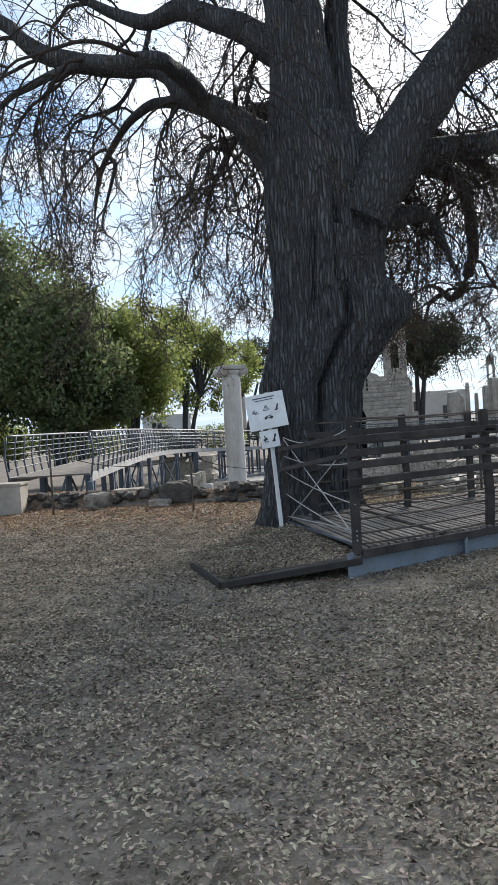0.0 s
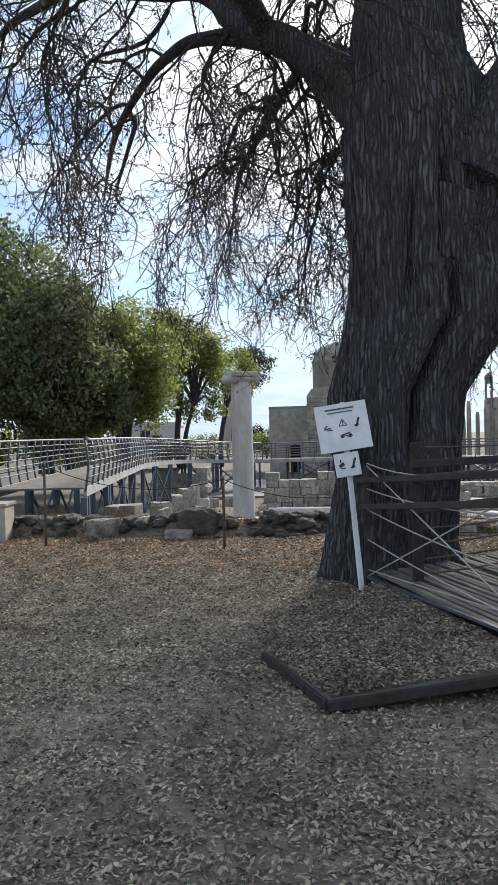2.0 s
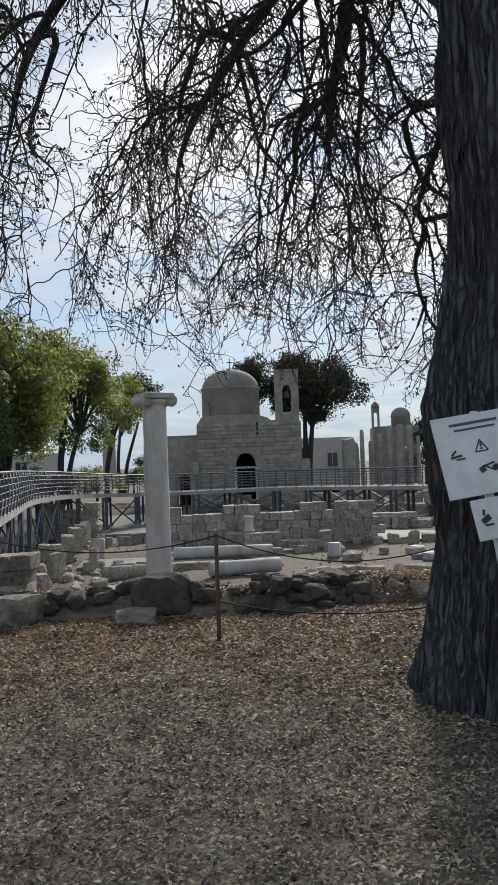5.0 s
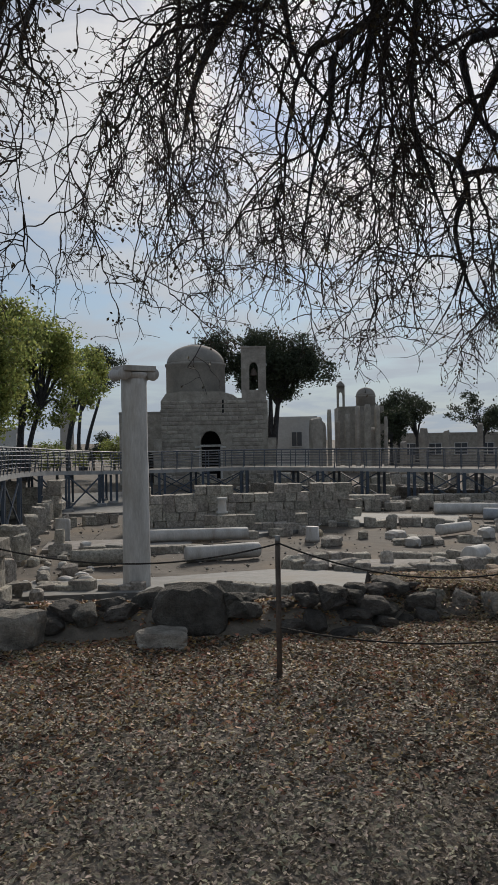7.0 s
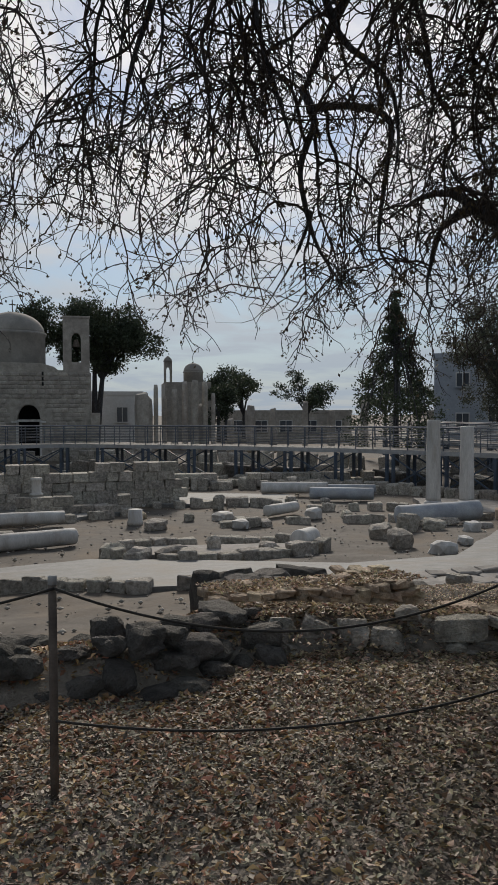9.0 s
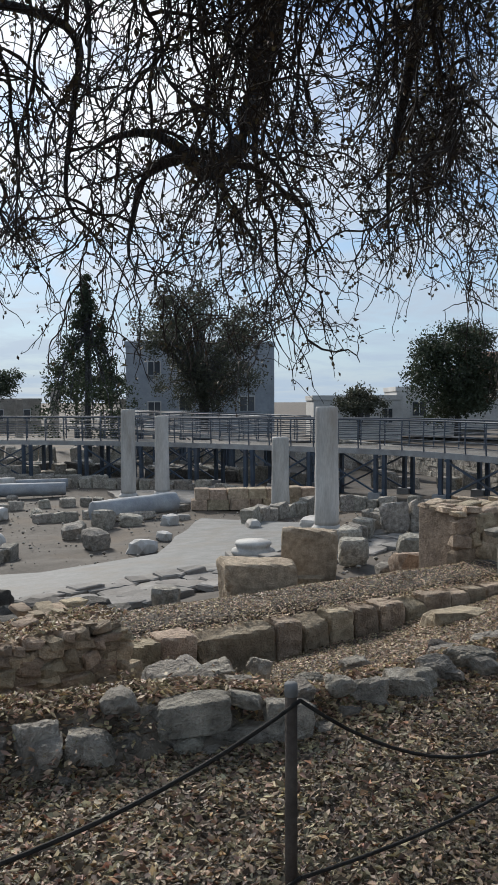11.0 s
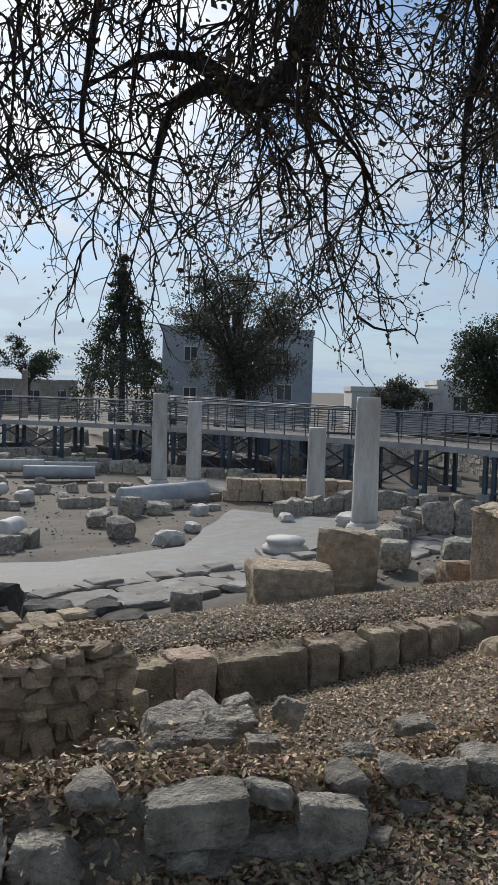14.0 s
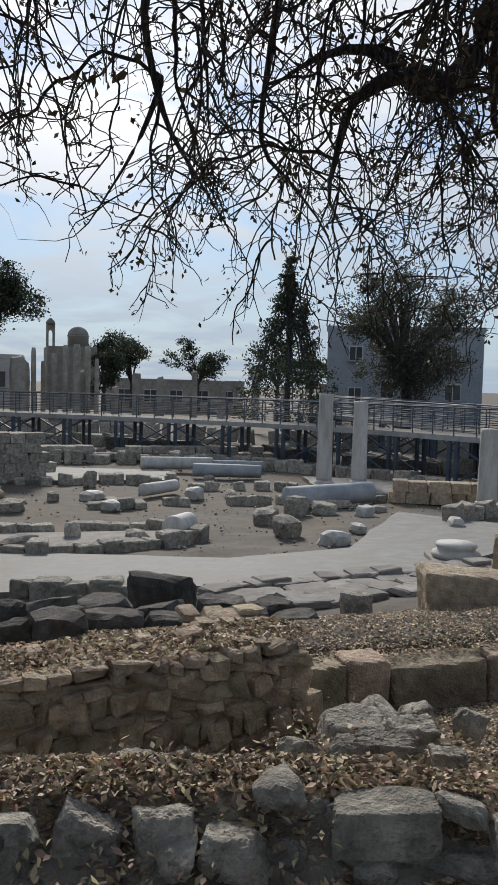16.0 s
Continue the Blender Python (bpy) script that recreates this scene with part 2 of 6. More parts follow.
ROOF_TILE = material("clay_roof", (0.20, 0.10, 0.07), (0.33, 0.18, 0.125), 1.5, 0.85, 0.4, fine=9)
GLASS_DARK = material("window_glass", (0.03, 0.035, 0.045), (0.05, 0.06, 0.075), 0.6, 0.15, 0.0, spec=0.6)
PINE = leafy("pine_foliage", (0.095, 0.125, 0.055), (0.20, 0.23, 0.105), 0.5, 0.5)
EUCA = leafy("light_foliage", (0.14, 0.18, 0.05), (0.30, 0.33, 0.11), 0.5, 0.6)
DARK_LEAF = leafy("dark_foliage", (0.028, 0.038, 0.024), (0.065, 0.08, 0.045), 0.4, 0.25)
GREY_LEAF = leafy("olive_grey_foliage", (0.045, 0.05, 0.035), (0.10, 0.105, 0.075), 0.4, 0.3)

# ---- building blocks ----
rng = np.random.default_rng(7)


def mesh_of(verts, faces, smooth=False):
    me = bpy.data.meshes.new("mesh")
    if isinstance(faces, np.ndarray):
        n, k = faces.shape
        me.vertices.add(len(verts)); me.loops.add(n * k); me.polygons.add(n)
        me.vertices.foreach_set("co", np.asarray(verts, np.float32).ravel())
        me.loops.foreach_set("vertex_index", faces.astype(np.int32).ravel())
        me.polygons.foreach_set("loop_start", np.arange(0, n * k, k, dtype=np.int32))
    else:
        me.from_pydata([tuple(v) for v in verts], [], [tuple(f) for f in faces])
    if smooth:
        me.polygons.foreach_set("use_smooth", [True] * len(me.polygons))
    me.update()
    return me


def part(name, data, mat, parent=None, label="", m=None):
    """Links a bmesh or a mesh as one object, under a thing or a part if one is given."""
    if isinstance(data, bmesh.types.BMesh):
        me = bpy.data.meshes.new(name)
        data.to_mesh(me)
        data.free()
    else:
        me = data
    if mat and not me.materials:
        me.materials.append(mat)
    ob = new(name, me)
    if m is not None:
        ob.matrix_basis = m
    if parent:
        ob.parent = parent
    if label:
        ob["label"] = label
    return ob


def thing(name, m, label, category, group="", kind=""):
    ob = new(name)
    ob.matrix_basis = m
    return tagged(ob, label, category, group, kind)


def box(w, d, h, at=(0, 0, 0), bevel=0.0, bm=None, turn=None):
    """A box with its base at height at[2], centred in x and y, with worn edges."""
    out = bm or bmesh.new()
    mt = Matrix.Translation(at) @ (turn or Matrix()) @ Matrix.Translation((0, 0, h / 2)) @ Matrix.Diagonal((w, d, h, 1))
    vs = bmesh.ops.create_cube(out, size=1.0, matrix=mt)["verts"]
    if bevel:
        es = list({e for v in vs for e in v.link_edges})
        bmesh.ops.bevel(out, geom=es, offset=bevel, segments=2, affect="EDGES", profile=0.6)
    return out


def beam(a, b, w, h, bm=None, bevel=0.0):
    """A bar of section w x h from a to b."""
    a, b = Vector(a), Vector(b)
    d = b - a
    q = d.to_track_quat("X", "Z").to_matrix().to_4x4()
    out = bm or bmesh.new()
    vs = bmesh.ops.create_cube(out, size=1.0, matrix=Matrix.Translation((a + b) / 2) @ q @ Matrix.Diagonal((d.length, w, h, 1)))["verts"]
    if bevel:
        bmesh.ops.bevel(out, geom=list({e for v in vs for e in v.link_edges}), offset=bevel, segments=1, affect="EDGES")
    return out


def tube_arrays(points, radii, sides, base=0):
    """Vertices and faces of a tapering tube along points."""
    p = np.asarray(points, float)
    r = np.broadcast_to(np.asarray(radii, float), (len(p),))
    t = np.gradient(p, axis=0)
    t /= np.linalg.norm(t, axis=1, keepdims=True) + 1e-9
    ref = np.where(np.abs(t[:, 2:3]) > 0.9, [[1.0, 0, 0]], [[0, 0, 1.0]])
    u = np.cross(t, ref)
    u /= np.linalg.norm(u, axis=1, keepdims=True) + 1e-9
    w = np.cross(t, u)
    ang = np.arange(sides) * 2 * np.pi / sides
    ring = u[:, None] * np.cos(ang)[None, :, None] + w[:, None] * np.sin(ang)[None, :, None]
    v = (p[:, None] + ring * r[:, None, None]).reshape(-1, 3)
    i, j = np.meshgrid(np.arange(len(p) - 1), np.arange(sides), indexing="ij")
    a = i * sides + j
    b = i * sides + (j + 1) % sides
    f = np.stack([a, b, b + sides, a + sides], -1).reshape(-1, 4) + base
    return v, f


def tube_mesh(points, radii, sides=8):
    v, f = tube_arrays(points, radii, sides)
    n = len(v)
    faces = [tuple(q) for q in f] + [tuple(range(sides))[::-1], tuple(range(n - sides, n))]
    return mesh_of(v, faces, True)


def lathe(profile, sides=24, wobble=0.0, seed=0, flute=0.0):
    """A turned shape from (radius, height) rows, closed at both ends."""
    v, f = [], []
    for k, (r, z) in enumerate(profile):
        for j in range(sides):
            a = 2 * math.pi * j / sides
            rr = r * (1 + wobble * noise.noise(Vector((math.cos(a) * 2 + seed, math.sin(a) * 2, z * 1.7))))
            v.append((rr * math.cos(a), rr * math.sin(a), z))
    n = len(profile)
    for k in range(n - 1):
        for j in range(sides):
            f.append((k * sides + j, k * sides + (j + 1) % sides, (k + 1) * sides + (j + 1) % sides, (k + 1) * sides + j))
    f += [tuple(range(sides))[::-1], tuple(range((n - 1) * sides, n * sides))]
    return mesh_of(v, f, True)


ICO = {}
for level in (2, 3, 4, 5):
    b_ = bmesh.new()
    bmesh.ops.create_icosphere(b_, subdivisions=level, radius=1.0)
    ICO[level] = (np.array([v.co for v in b_.verts]), [tuple(v.index for v in f.verts) for f in b_.faces])
    b_.free()


def stone_mesh(w, d, h, seed, square=4.0, rough=0.10, level=3, flat=False):
    """A stone w x d x h resting on z = 0: squared off more or less, chipped and lumpy."""
    p, faces = ICO[level]
    r_ = np.random.default_rng(seed + 11)
    # split faces: six sides a little askew, then corners and edges struck off
    jit = 0.9 * rough
    sides = np.vstack([np.eye(3), -np.eye(3)]) + r_.normal(0, jit, (6, 3))
    chips = np.sign(r_.normal(0, 1, (9, 3))) * r_.uniform(0.15, 1.0, (9, 3))
    nn = np.vstack([sides, chips])
    nn /= np.linalg.norm(nn, axis=1, keepdims=True)
    dd = np.concatenate([r_.uniform(0.9, 1.02, 6), r_.uniform(1.12, 1.42, 9) + 0.04 * (square - 5)])
    c = np.maximum(p @ nn.T, 1e-3) / dd
    hard = 24 if square > 3 else 6
    n = ((c ** hard).sum(1)) ** (-1 / hard)
    q = p * n[:, None]
    out = []
    off = Vector((seed * 3.17, seed * 1.93, seed * 0.71))
    for v in q:
        s = Vector(v)
        k = 1 + rough * (noise.noise(s * 1.3 + off) * 0.5 + noise.noise(s * 3.1 + off) * 0.45 + noise.noise(s * 7.0 + off) * 0.30 + noise.noise(s * 16.0 + off) * (0.3 if level > 3 else 0.16) + (noise.noise(s * 34.0 + off) * 0.16 - 0.4 * max(0.0, 0.22 - abs(noise.noise(s * 4.3 + off))) if level > 4 else 0.0))
        out.append(v * k)
    out = np.array(out)
    lo, hi = out.min(0), out.max(0)
    out = (out - (lo + hi) / 2) / (hi - lo) * np.array([w, d, h]) + np.array([0, 0, h * 0.48])
    return mesh_of(out, faces, False)


def block_mesh(seed, askew=0.06, bevel=0.06, mat=None):
    """A unit building block on z = 0: corners a little off, arrises knocked off."""
    r_ = np.random.default_rng(seed + 77)
    b = bmesh.new()
    for v in bmesh.ops.create_cube(b, size=1.0)["verts"]:
        v.co += Vector(r_.normal(0, askew, 3))
        v.co.z += 0.5
    bmesh.ops.bevel(b, geom=b.edges[:], offset=bevel, segments=1, affect="EDGES")
    for v in b.verts:
        v.co += Vector(r_.normal(0, askew * 0.22, 3))
    me = bpy.data.meshes.new("block")
    b.to_mesh(me)
    b.free()
    if mat:
        me.materials.append(mat)
    return me


def stone(name, mat, x, y, z, w, d, h, turn=0.0, seed=0, square=5.0, rough=0.09, level=3, parent=None, tilt=(0, 0)):
    return part(name, stone_mesh(w, d, h, seed, square, rough, level), mat, parent, "", pose(x, y, z, tilt[0], tilt[1], turn))


# ---- the ground: forecourt, the drop behind the rubble wall, the ruins' floor, out to the horizon ----
def rubble_y(x):
    return float(np.interp(x, [-8, -2.8, -0.1, 0.5, 0.9, 1.4, 1.75, 2.1, 2.8, 3.6, 8], [12.9, 12.75, 12.45, 12.72, 12.7, 12.45, 12.26, 12.03, 11.88, 11.6, 10.2]))


def ruin_z(y):
    return float(np.interp(y, [11, 12.6, 13.5, 15, 16, 19, 23, 29, 45, 66, 120], [-0.1, -0.3, -0.55, -0.98, -1.15, -1.5, -1.85, -2.1, -2.05, -1.95, -1.6]))


def ground_z(x, y):
    s = y - rubble_y(x)
    k = min(1.0, max(0.0, (s - 0.40) / (0.65 if x < 1.8 else 0.55)))
    k = k * k * (3 - 2 * k)
    # the bank of earth and leaves behind the first stones
    bank = 0.19 * min(1.0, max(0.0, (s - 0.04) / 0.16)) * min(1.0, max(0.15, (2.9 - x) / 0.9)) if -8 < x < 8 else 0.0
    return (0.02 * (max(min(y, 14.0), -60) - 10) + bank) * (1 - k) + ruin_z(y) * k


def axis_steps(lo, hi, fine_lo, fine_hi, fine, growth=1.25):
    mid = list(np.arange(fine_lo, fine_hi, fine))
    a, s = [fine_lo], fine
    while a[-1] > lo:
        s *= growth
        a.append(a[-1] - s)
    c, s = [fine_hi], fine
    while c[-1] < hi:
        s *= growth
        c.append(c[-1] + s)
    return np.array(sorted(set(a + mid + c)))


gx, gy = axis_steps(-1500, 1500, -6, 12, 0.16), axis_steps(-1500, 1800, 0, 27, 0.16)
gv = []
for yy in gy:
    for xx in gx:
        zz = ground_z(xx, yy)
        if abs(xx) < 60 and -20 < yy < 90:
            q_ = Vector((xx, yy, 0))
            zz += 0.035 * noise.noise(q_ * 0.5) + 0.018 * noise.noise(q_ * 2.3)
            if yy > rubble_y(xx) + 0.3:
                zz += 0.09 * noise.noise(q_ * 0.8 + Vector((9, 2, 0)))
        gv.append((xx, yy, zz))
nx = len(gx)
gf = [(j * nx + i, j * nx + i + 1, (j + 1) * nx + i + 1, (j + 1) * nx + i) for j in range(len(gy) - 1) for i in range(nx - 1)]
gm = mesh_of(gv, gf, True)
gm.materials.append(EARTH)
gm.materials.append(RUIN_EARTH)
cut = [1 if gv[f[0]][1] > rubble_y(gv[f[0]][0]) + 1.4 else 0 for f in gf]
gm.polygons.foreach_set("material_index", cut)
tagged(part("ground", gm, None), "trodden grey-brown earth with dry leaf litter, sunken ruins beyond", "ground", kind="structure")

# ---- the old tree in the forecourt ----
TRUNK_X, TRUNK_Y = 0.72, 9.9
old_tree = thing("old_tree", pose(TRUNK_X, TRUNK_Y, 0), "huge old spreading tree, furrowed grey bark, drooping bare twigs", "tree")


def local(points):
    return [(p[0] - TRUNK_X, p[1] - TRUNK_Y, p[2]) for p in points]


def spline(points, radii, step=0.12):
    """Catmull-Rom through the points, radius carried along."""
    p = np.array(points, float)
    r = np.array(radii, float)
    e = np.vstack([2 * p[0] - p[1], p, 2 * p[-1] - p[-2]])
    out, rad = [], []
    for k in range(len(p) - 1):
        a, b, c, d = e[k:k + 4]
        n = max(2, int(np.linalg.norm(c - b) / step))
        for t in np.arange(n) / n:
            out.append(0.5 * (2 * b + (c - a) * t + (2 * a - 5 * b + 4 * c - d) * t * t + (3 * b - a - 3 * c + d) * t ** 3))
            rad.append(r[k] + (r[k + 1] - r[k]) * t)
    out.append(p[-1]); rad.append(r[-1])
    return np.array(out), np.array(rad)


# trunk: lower stem that widens upwards into two fused stems, with ribs and hollows
def trunk_mesh():
    rows_ = [(-0.15, 0.74, 0.86, 0.66), (0.0, 0.72, 0.68, 0.60), (0.3, 0.74, 0.62, 0.56), (0.9, 0.82, 0.575, 0.54), (1.2, 0.80, 0.60, 0.49), (1.7, 0.82, 0.64, 0.45),
             (2.1, 1.02, 0.72, 0.45), (2.45, 1.22, 0.83, 0.46), (2.72, 1.23, 0.82, 0.47), (3.0, 1.13, 0.70, 0.46), (3.6, 1.13, 0.77, 0.47), (4.1, 1.14, 0.78, 0.46), (4.6, 1.10, 0.66, 0.44), (5.0, 1.0, 0.5, 0.36)]
    zz = np.arange(-0.15, 5.0, 0.045)
    arr = np.array(rows_)
    cx, rx, ry = (np.interp(zz, arr[:, 0], arr[:, k]) for k in (1, 2, 3))
    sides, v = 220, []
    for z, c, a, b in zip(zz, cx, rx, ry):
        for j in range(sides):
            t = 2 * math.pi * j / sides
            ct, st = math.cos(t), math.sin(t)
            # the seam between the two stems, on the side of the forecourt and behind
            mid = 0.12 + 0.10 * noise.noise(Vector((z * 0.9, 2.0, 0)))
            seam = math.exp(-((ct - mid) / 0.075) ** 2) * 0.46 * min(1.0, max(0.0, (z - 0.6) / 0.8)) * min(1.0, max(0.0, 4.6 - z))
            seam += 0.22 * math.exp(-((ct + 0.45 - 0.22 * (z - 3.0)) / 0.07) ** 2) * min(1.0, max(0.0, (z - 2.3) / 0.5)) * min(1.0, max(0.0, 4.3 - z))
            q = Vector((ct * 2.2, st * 2.2, z * 0.5))
            ribs = 0.045 * noise.noise(Vector((ct * 7, st * 7, z * 0.7))) - 0.085 * max(0.0, 0.16 - abs(noise.noise(Vector((ct * 11, st * 11, z * 1.1))))) / 0.16 * 0.6 - 0.03 * max(0.0, 0.2 - abs(noise.noise(Vector((ct * 21, st * 21, z * 2.6 + 5))))) / 0.2 + 0.012 * noise.noise(Vector((ct * 40, st * 40, z * 6)))
            k = 1 - seam + 0.10 * noise.noise(q) + ribs
            if z < 0.35:
                k += (0.35 - z) * 0.5 * max(0, noise.noise(Vector((ct * 3, st * 3, 4.0))) + 0.15)
            # the cut knob
            if ct > 0.3:
                k += 0.20 * math.exp(-((z - 2.62) / 0.22) ** 2) * math.exp(-((st + 0.2) / 0.5) ** 2) * (ct - 0.3)
            v.append((c - TRUNK_X + a * k * ct, b * k * st, z))
    f = [(i * sides + j, i * sides + (j + 1) % sides, (i + 1) * sides + (j + 1) % sides, (i + 1) * sides + j) for i in range(len(zz) - 1) for j in range(sides)]
    f.append(tuple(range((len(zz) - 1) * sides, len(zz) * sides)))
    return mesh_of(v, f, True)


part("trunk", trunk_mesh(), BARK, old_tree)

# limbs: points and radii
BOUGHS = [
    ([(0.72, 10.0, 4.1), (0.51, 10.2, 4.87), (-0.05, 10.7, 5.42), (-0.58, 11.1, 5.93), (-0.89, 11.3, 6.35), (-1.65, 11.6, 6.61), (-2.5, 11.8, 6.88), (-3.02, 11.9, 7.17), (-3.36, 12.0, 7.53), (-4.34, 12.0, 8.1), (-5.45, 11.8, 7.89)], [0.21, 0.185, 0.17, 0.165, 0.16, 0.155, 0.14, 0.12, 0.10, 0.06, 0.02]),
    ([(0.9, 9.95, 4.6), (0.85, 10.1, 5.74), (0.52, 10.3, 6.17), (0.03, 10.6, 6.61), (-0.51, 11.0, 7.0), (-1.09, 11.3, 7.03), (-1.84, 11.6, 7.48), (-2.77, 11.8, 7.97)], [0.34, 0.25, 0.20, 0.17, 0.15, 0.11, 0.07, 0.02]),
    ([(0.95, 9.95, 4.3), (0.92, 10.0, 5.5), (0.85, 10.1, 6.6), (0.6, 10.6, 8.0), (0.1, 11.4, 9.0)], [0.52, 0.42, 0.36, 0.25, 0.10]),
    ([(1.35, 10.0, 4.1), (1.45, 10.1, 5.4), (1.45, 10.2, 6.5), (1.8, 10.5, 8.2)], [0.26, 0.16, 0.15, 0.08]),
    ([(1.12, 9.92, 2.35), (1.28, 9.80, 3.0), (1.54, 9.70, 3.65), (2.15, 9.62, 4.75), (2.8, 9.6, 5.55), (3.5, 9.4, 6.3), (4.8, 9.0, 7.4), (6.0, 8.5, 7.8)], [0.20, 0.31, 0.35, 0.33, 0.30, 0.25, 0.14, 0.06]),
    ([(1.7, 10.0, 3.9), (2.25, 10.0, 4.4), (2.7, 10.0, 4.6), (3.4, 10.1, 4.65), (4.4, 10.4, 4.9), (5.6, 10.8, 5.0)], [0.28, 0.20, 0.16, 0.15, 0.10, 0.05]),
    ([(1.6, 10.1, 3.6), (2.4, 10.3, 3.85), (2.7, 10.4, 3.5), (2.95, 10.5, 2.9)], [0.18, 0.10, 0.08, 0.04]),
    # limbs that reach out over the ruins
    ([(1.1, 10.1, 3.9), (1.7, 10.9, 4.6), (2.8, 12.2, 5.1), (3.9, 13.4, 5.0), (4.12, 13.95, 4.2), (4.05, 14.0, 3.8), (3.92, 14.12, 3.43), (3.77, 14.24, 3.28), (3.67, 14.35, 3.42), (3.53, 14.52, 3.59), (3.30, 14.72, 3.54), (3.0, 15.0, 3.3)],
     [0.30, 0.20, 0.15, 0.115, 0.10, 0.095, 0.085, 0.075, 0.065, 0.055, 0.045, 0.02]),
    ([(3.69, 14.33, 3.42), (3.47, 14.55, 3.27), (3.37, 14.61, 2.9), (3.34, 14.62, 2.65), (3.43, 14.5, 2.37)], [0.055, 0.045, 0.035, 0.028, 0.014]),
    ([(1.3, 10.2, 4.2), (2.6, 11.2, 5.2), (4.4, 12.6, 4.7), (5.3, 13.4, 4.05), (5.24, 13.5, 3.5), (5.2, 13.48, 2.95), (5.2, 13.44, 2.5)], [0.26, 0.15, 0.08, 0.045, 0.032, 0.022, 0.01]),
    ([(0.8, 10.2, 4.3), (0.7, 11.4, 5.6), (0.9, 13.0, 6.2), (1.2, 14.8, 6.0), (1.5, 16.2, 5.2)], [0.26, 0.13, 0.09, 0.06, 0.02]),
    ([(0.7, 10.1, 4.3), (-0.2, 11.2, 5.7), (-1.4, 12.8, 6.4), (-2.4, 14.6, 6.1), (-2.9, 16.0, 5.2)], [0.22, 0.11, 0.075, 0.05, 0.02]),
    ([(0.3, 11.9, 5.9), (0.2, 13.6, 6.3), (-0.5, 15.4, 5.7), (-0.7, 16.6, 4.8)], [0.10, 0.07, 0.045, 0.02]),
    ([(2.0, 11.3, 4.8), (2.3, 13.2, 5.7), (2.6, 15.0, 5.3), (2.7, 16.4, 4.4)], [0.11, 0.07, 0.045, 0.02]),
    ([(-1.0, 9.65, 5.72), (-2.2, 11.0, 6.3), (-3.6, 12.4, 6.4), (-4.8, 13.6, 5.6)], [0.10, 0.07, 0.045, 0.02]),
    ([(2.64, 15.52, 4.45), (2.53, 15.65, 3.96), (2.67, 15.6, 3.31), (2.86, 15.54, 2.96), (3.15, 15.4, 2.47), (3.36, 15.33, 2.13)], [0.04, 0.028, 0.02, 0.014, 0.01, 0.007]),
    ([(2.72, 15.76, 3.56), (2.62, 15.85, 3.21), (2.47, 15.98, 2.87), (2.25, 16.16, 2.51), (1.93, 16.43, 2.49)], [0.022, 0.016, 0.011, 0.008, 0.006]),
    ([(3.5, 15.44, 4.54), (3.47, 15.5, 3.93), (3.45, 15.56, 3.26), (3.68, 15.47, 2.96), (3.94, 15.37, 2.61), (4.12, 15.29, 2.03)], [0.035, 0.025, 0.018, 0.013, 0.01, 0.007]),
    ([(1.15, 13.93, 6.38), (0.93, 13.85, 5.56), (0.62, 13.8, 5.03), (0.16, 13.78, 4.41), (0.04, 13.68, 3.46)], [0.05, 0.033, 0.021, 0.014, 0.009]),
    ([(-0.15, 14.24, 6.4), (-0.03, 14.14, 5.6), (0.09, 14.03, 4.93), (0.41, 13.87, 4.31), (0.24, 13.83, 3.15)], [0.045, 0.029, 0.019, 0.012, 0.008]),
    ([(-0.49, 14.01, 6.1), (-0.75, 14.07, 5.49), (-0.85, 14.1, 5.03), (-1.36, 14.22, 4.57), (-1.6, 14.27, 3.7)], [0.04, 0.026, 0.017, 0.011, 0.007]),
    ([(-2.09, 14.19, 6.0), (-2.3, 14.29, 5.43), (-2.41, 14.37, 4.95), (-2.12, 14.35, 4.56), (-2.33, 14.45, 3.81)], [0.04, 0.027, 0.018, 0.012, 0.008]),
    ([(1.3, 14.0, 6.33), (1.29, 14.0, 5.68), (1.22, 14.01, 4.59), (1.52, 13.94, 3.5), (1.66, 13.9, 2.84)], [0.05, 0.033, 0.021, 0.014, 0.009]),
    ([(0.74, 14.86, 5.47), (0.69, 14.86, 4.91), (0.51, 14.92, 4.31), (0.39, 14.95, 3.52), (0.32, 14.96, 2.96)], [0.045, 0.029, 0.019, 0.012, 0.008]),
    ([(1.91, 14.28, 5.37), (2.06, 14.18, 4.63), (2.43, 13.98, 4.21), (2.46, 13.94, 3.51), (2.2, 14.05, 2.96)], [0.045, 0.03, 0.02, 0.013, 0.009]),
    ([(-1.16, 12.33, 7.42), (-1.64, 12.33, 6.38), (-2.47, 12.34, 6.02), (-2.57, 12.33, 5.05), (-2.14, 12.32, 4.44)], [0.045, 0.031, 0.021, 0.015, 0.01]),
    ([(0.59, 12.79, 6.17), (-0.06, 12.86, 5.42), (-0.54, 12.93, 5.22), (-1.19, 13.01, 4.86)], [0.04, 0.025, 0.016, 0.01]),
    ([(2.6, 9.7, 5.3), (4.0, 11.0, 6.3), (5.6, 12.6, 6.4), (6.8, 14.0, 5.6)], [0.18, 0.12, 0.08, 0.03]),
]
limb_lines = []
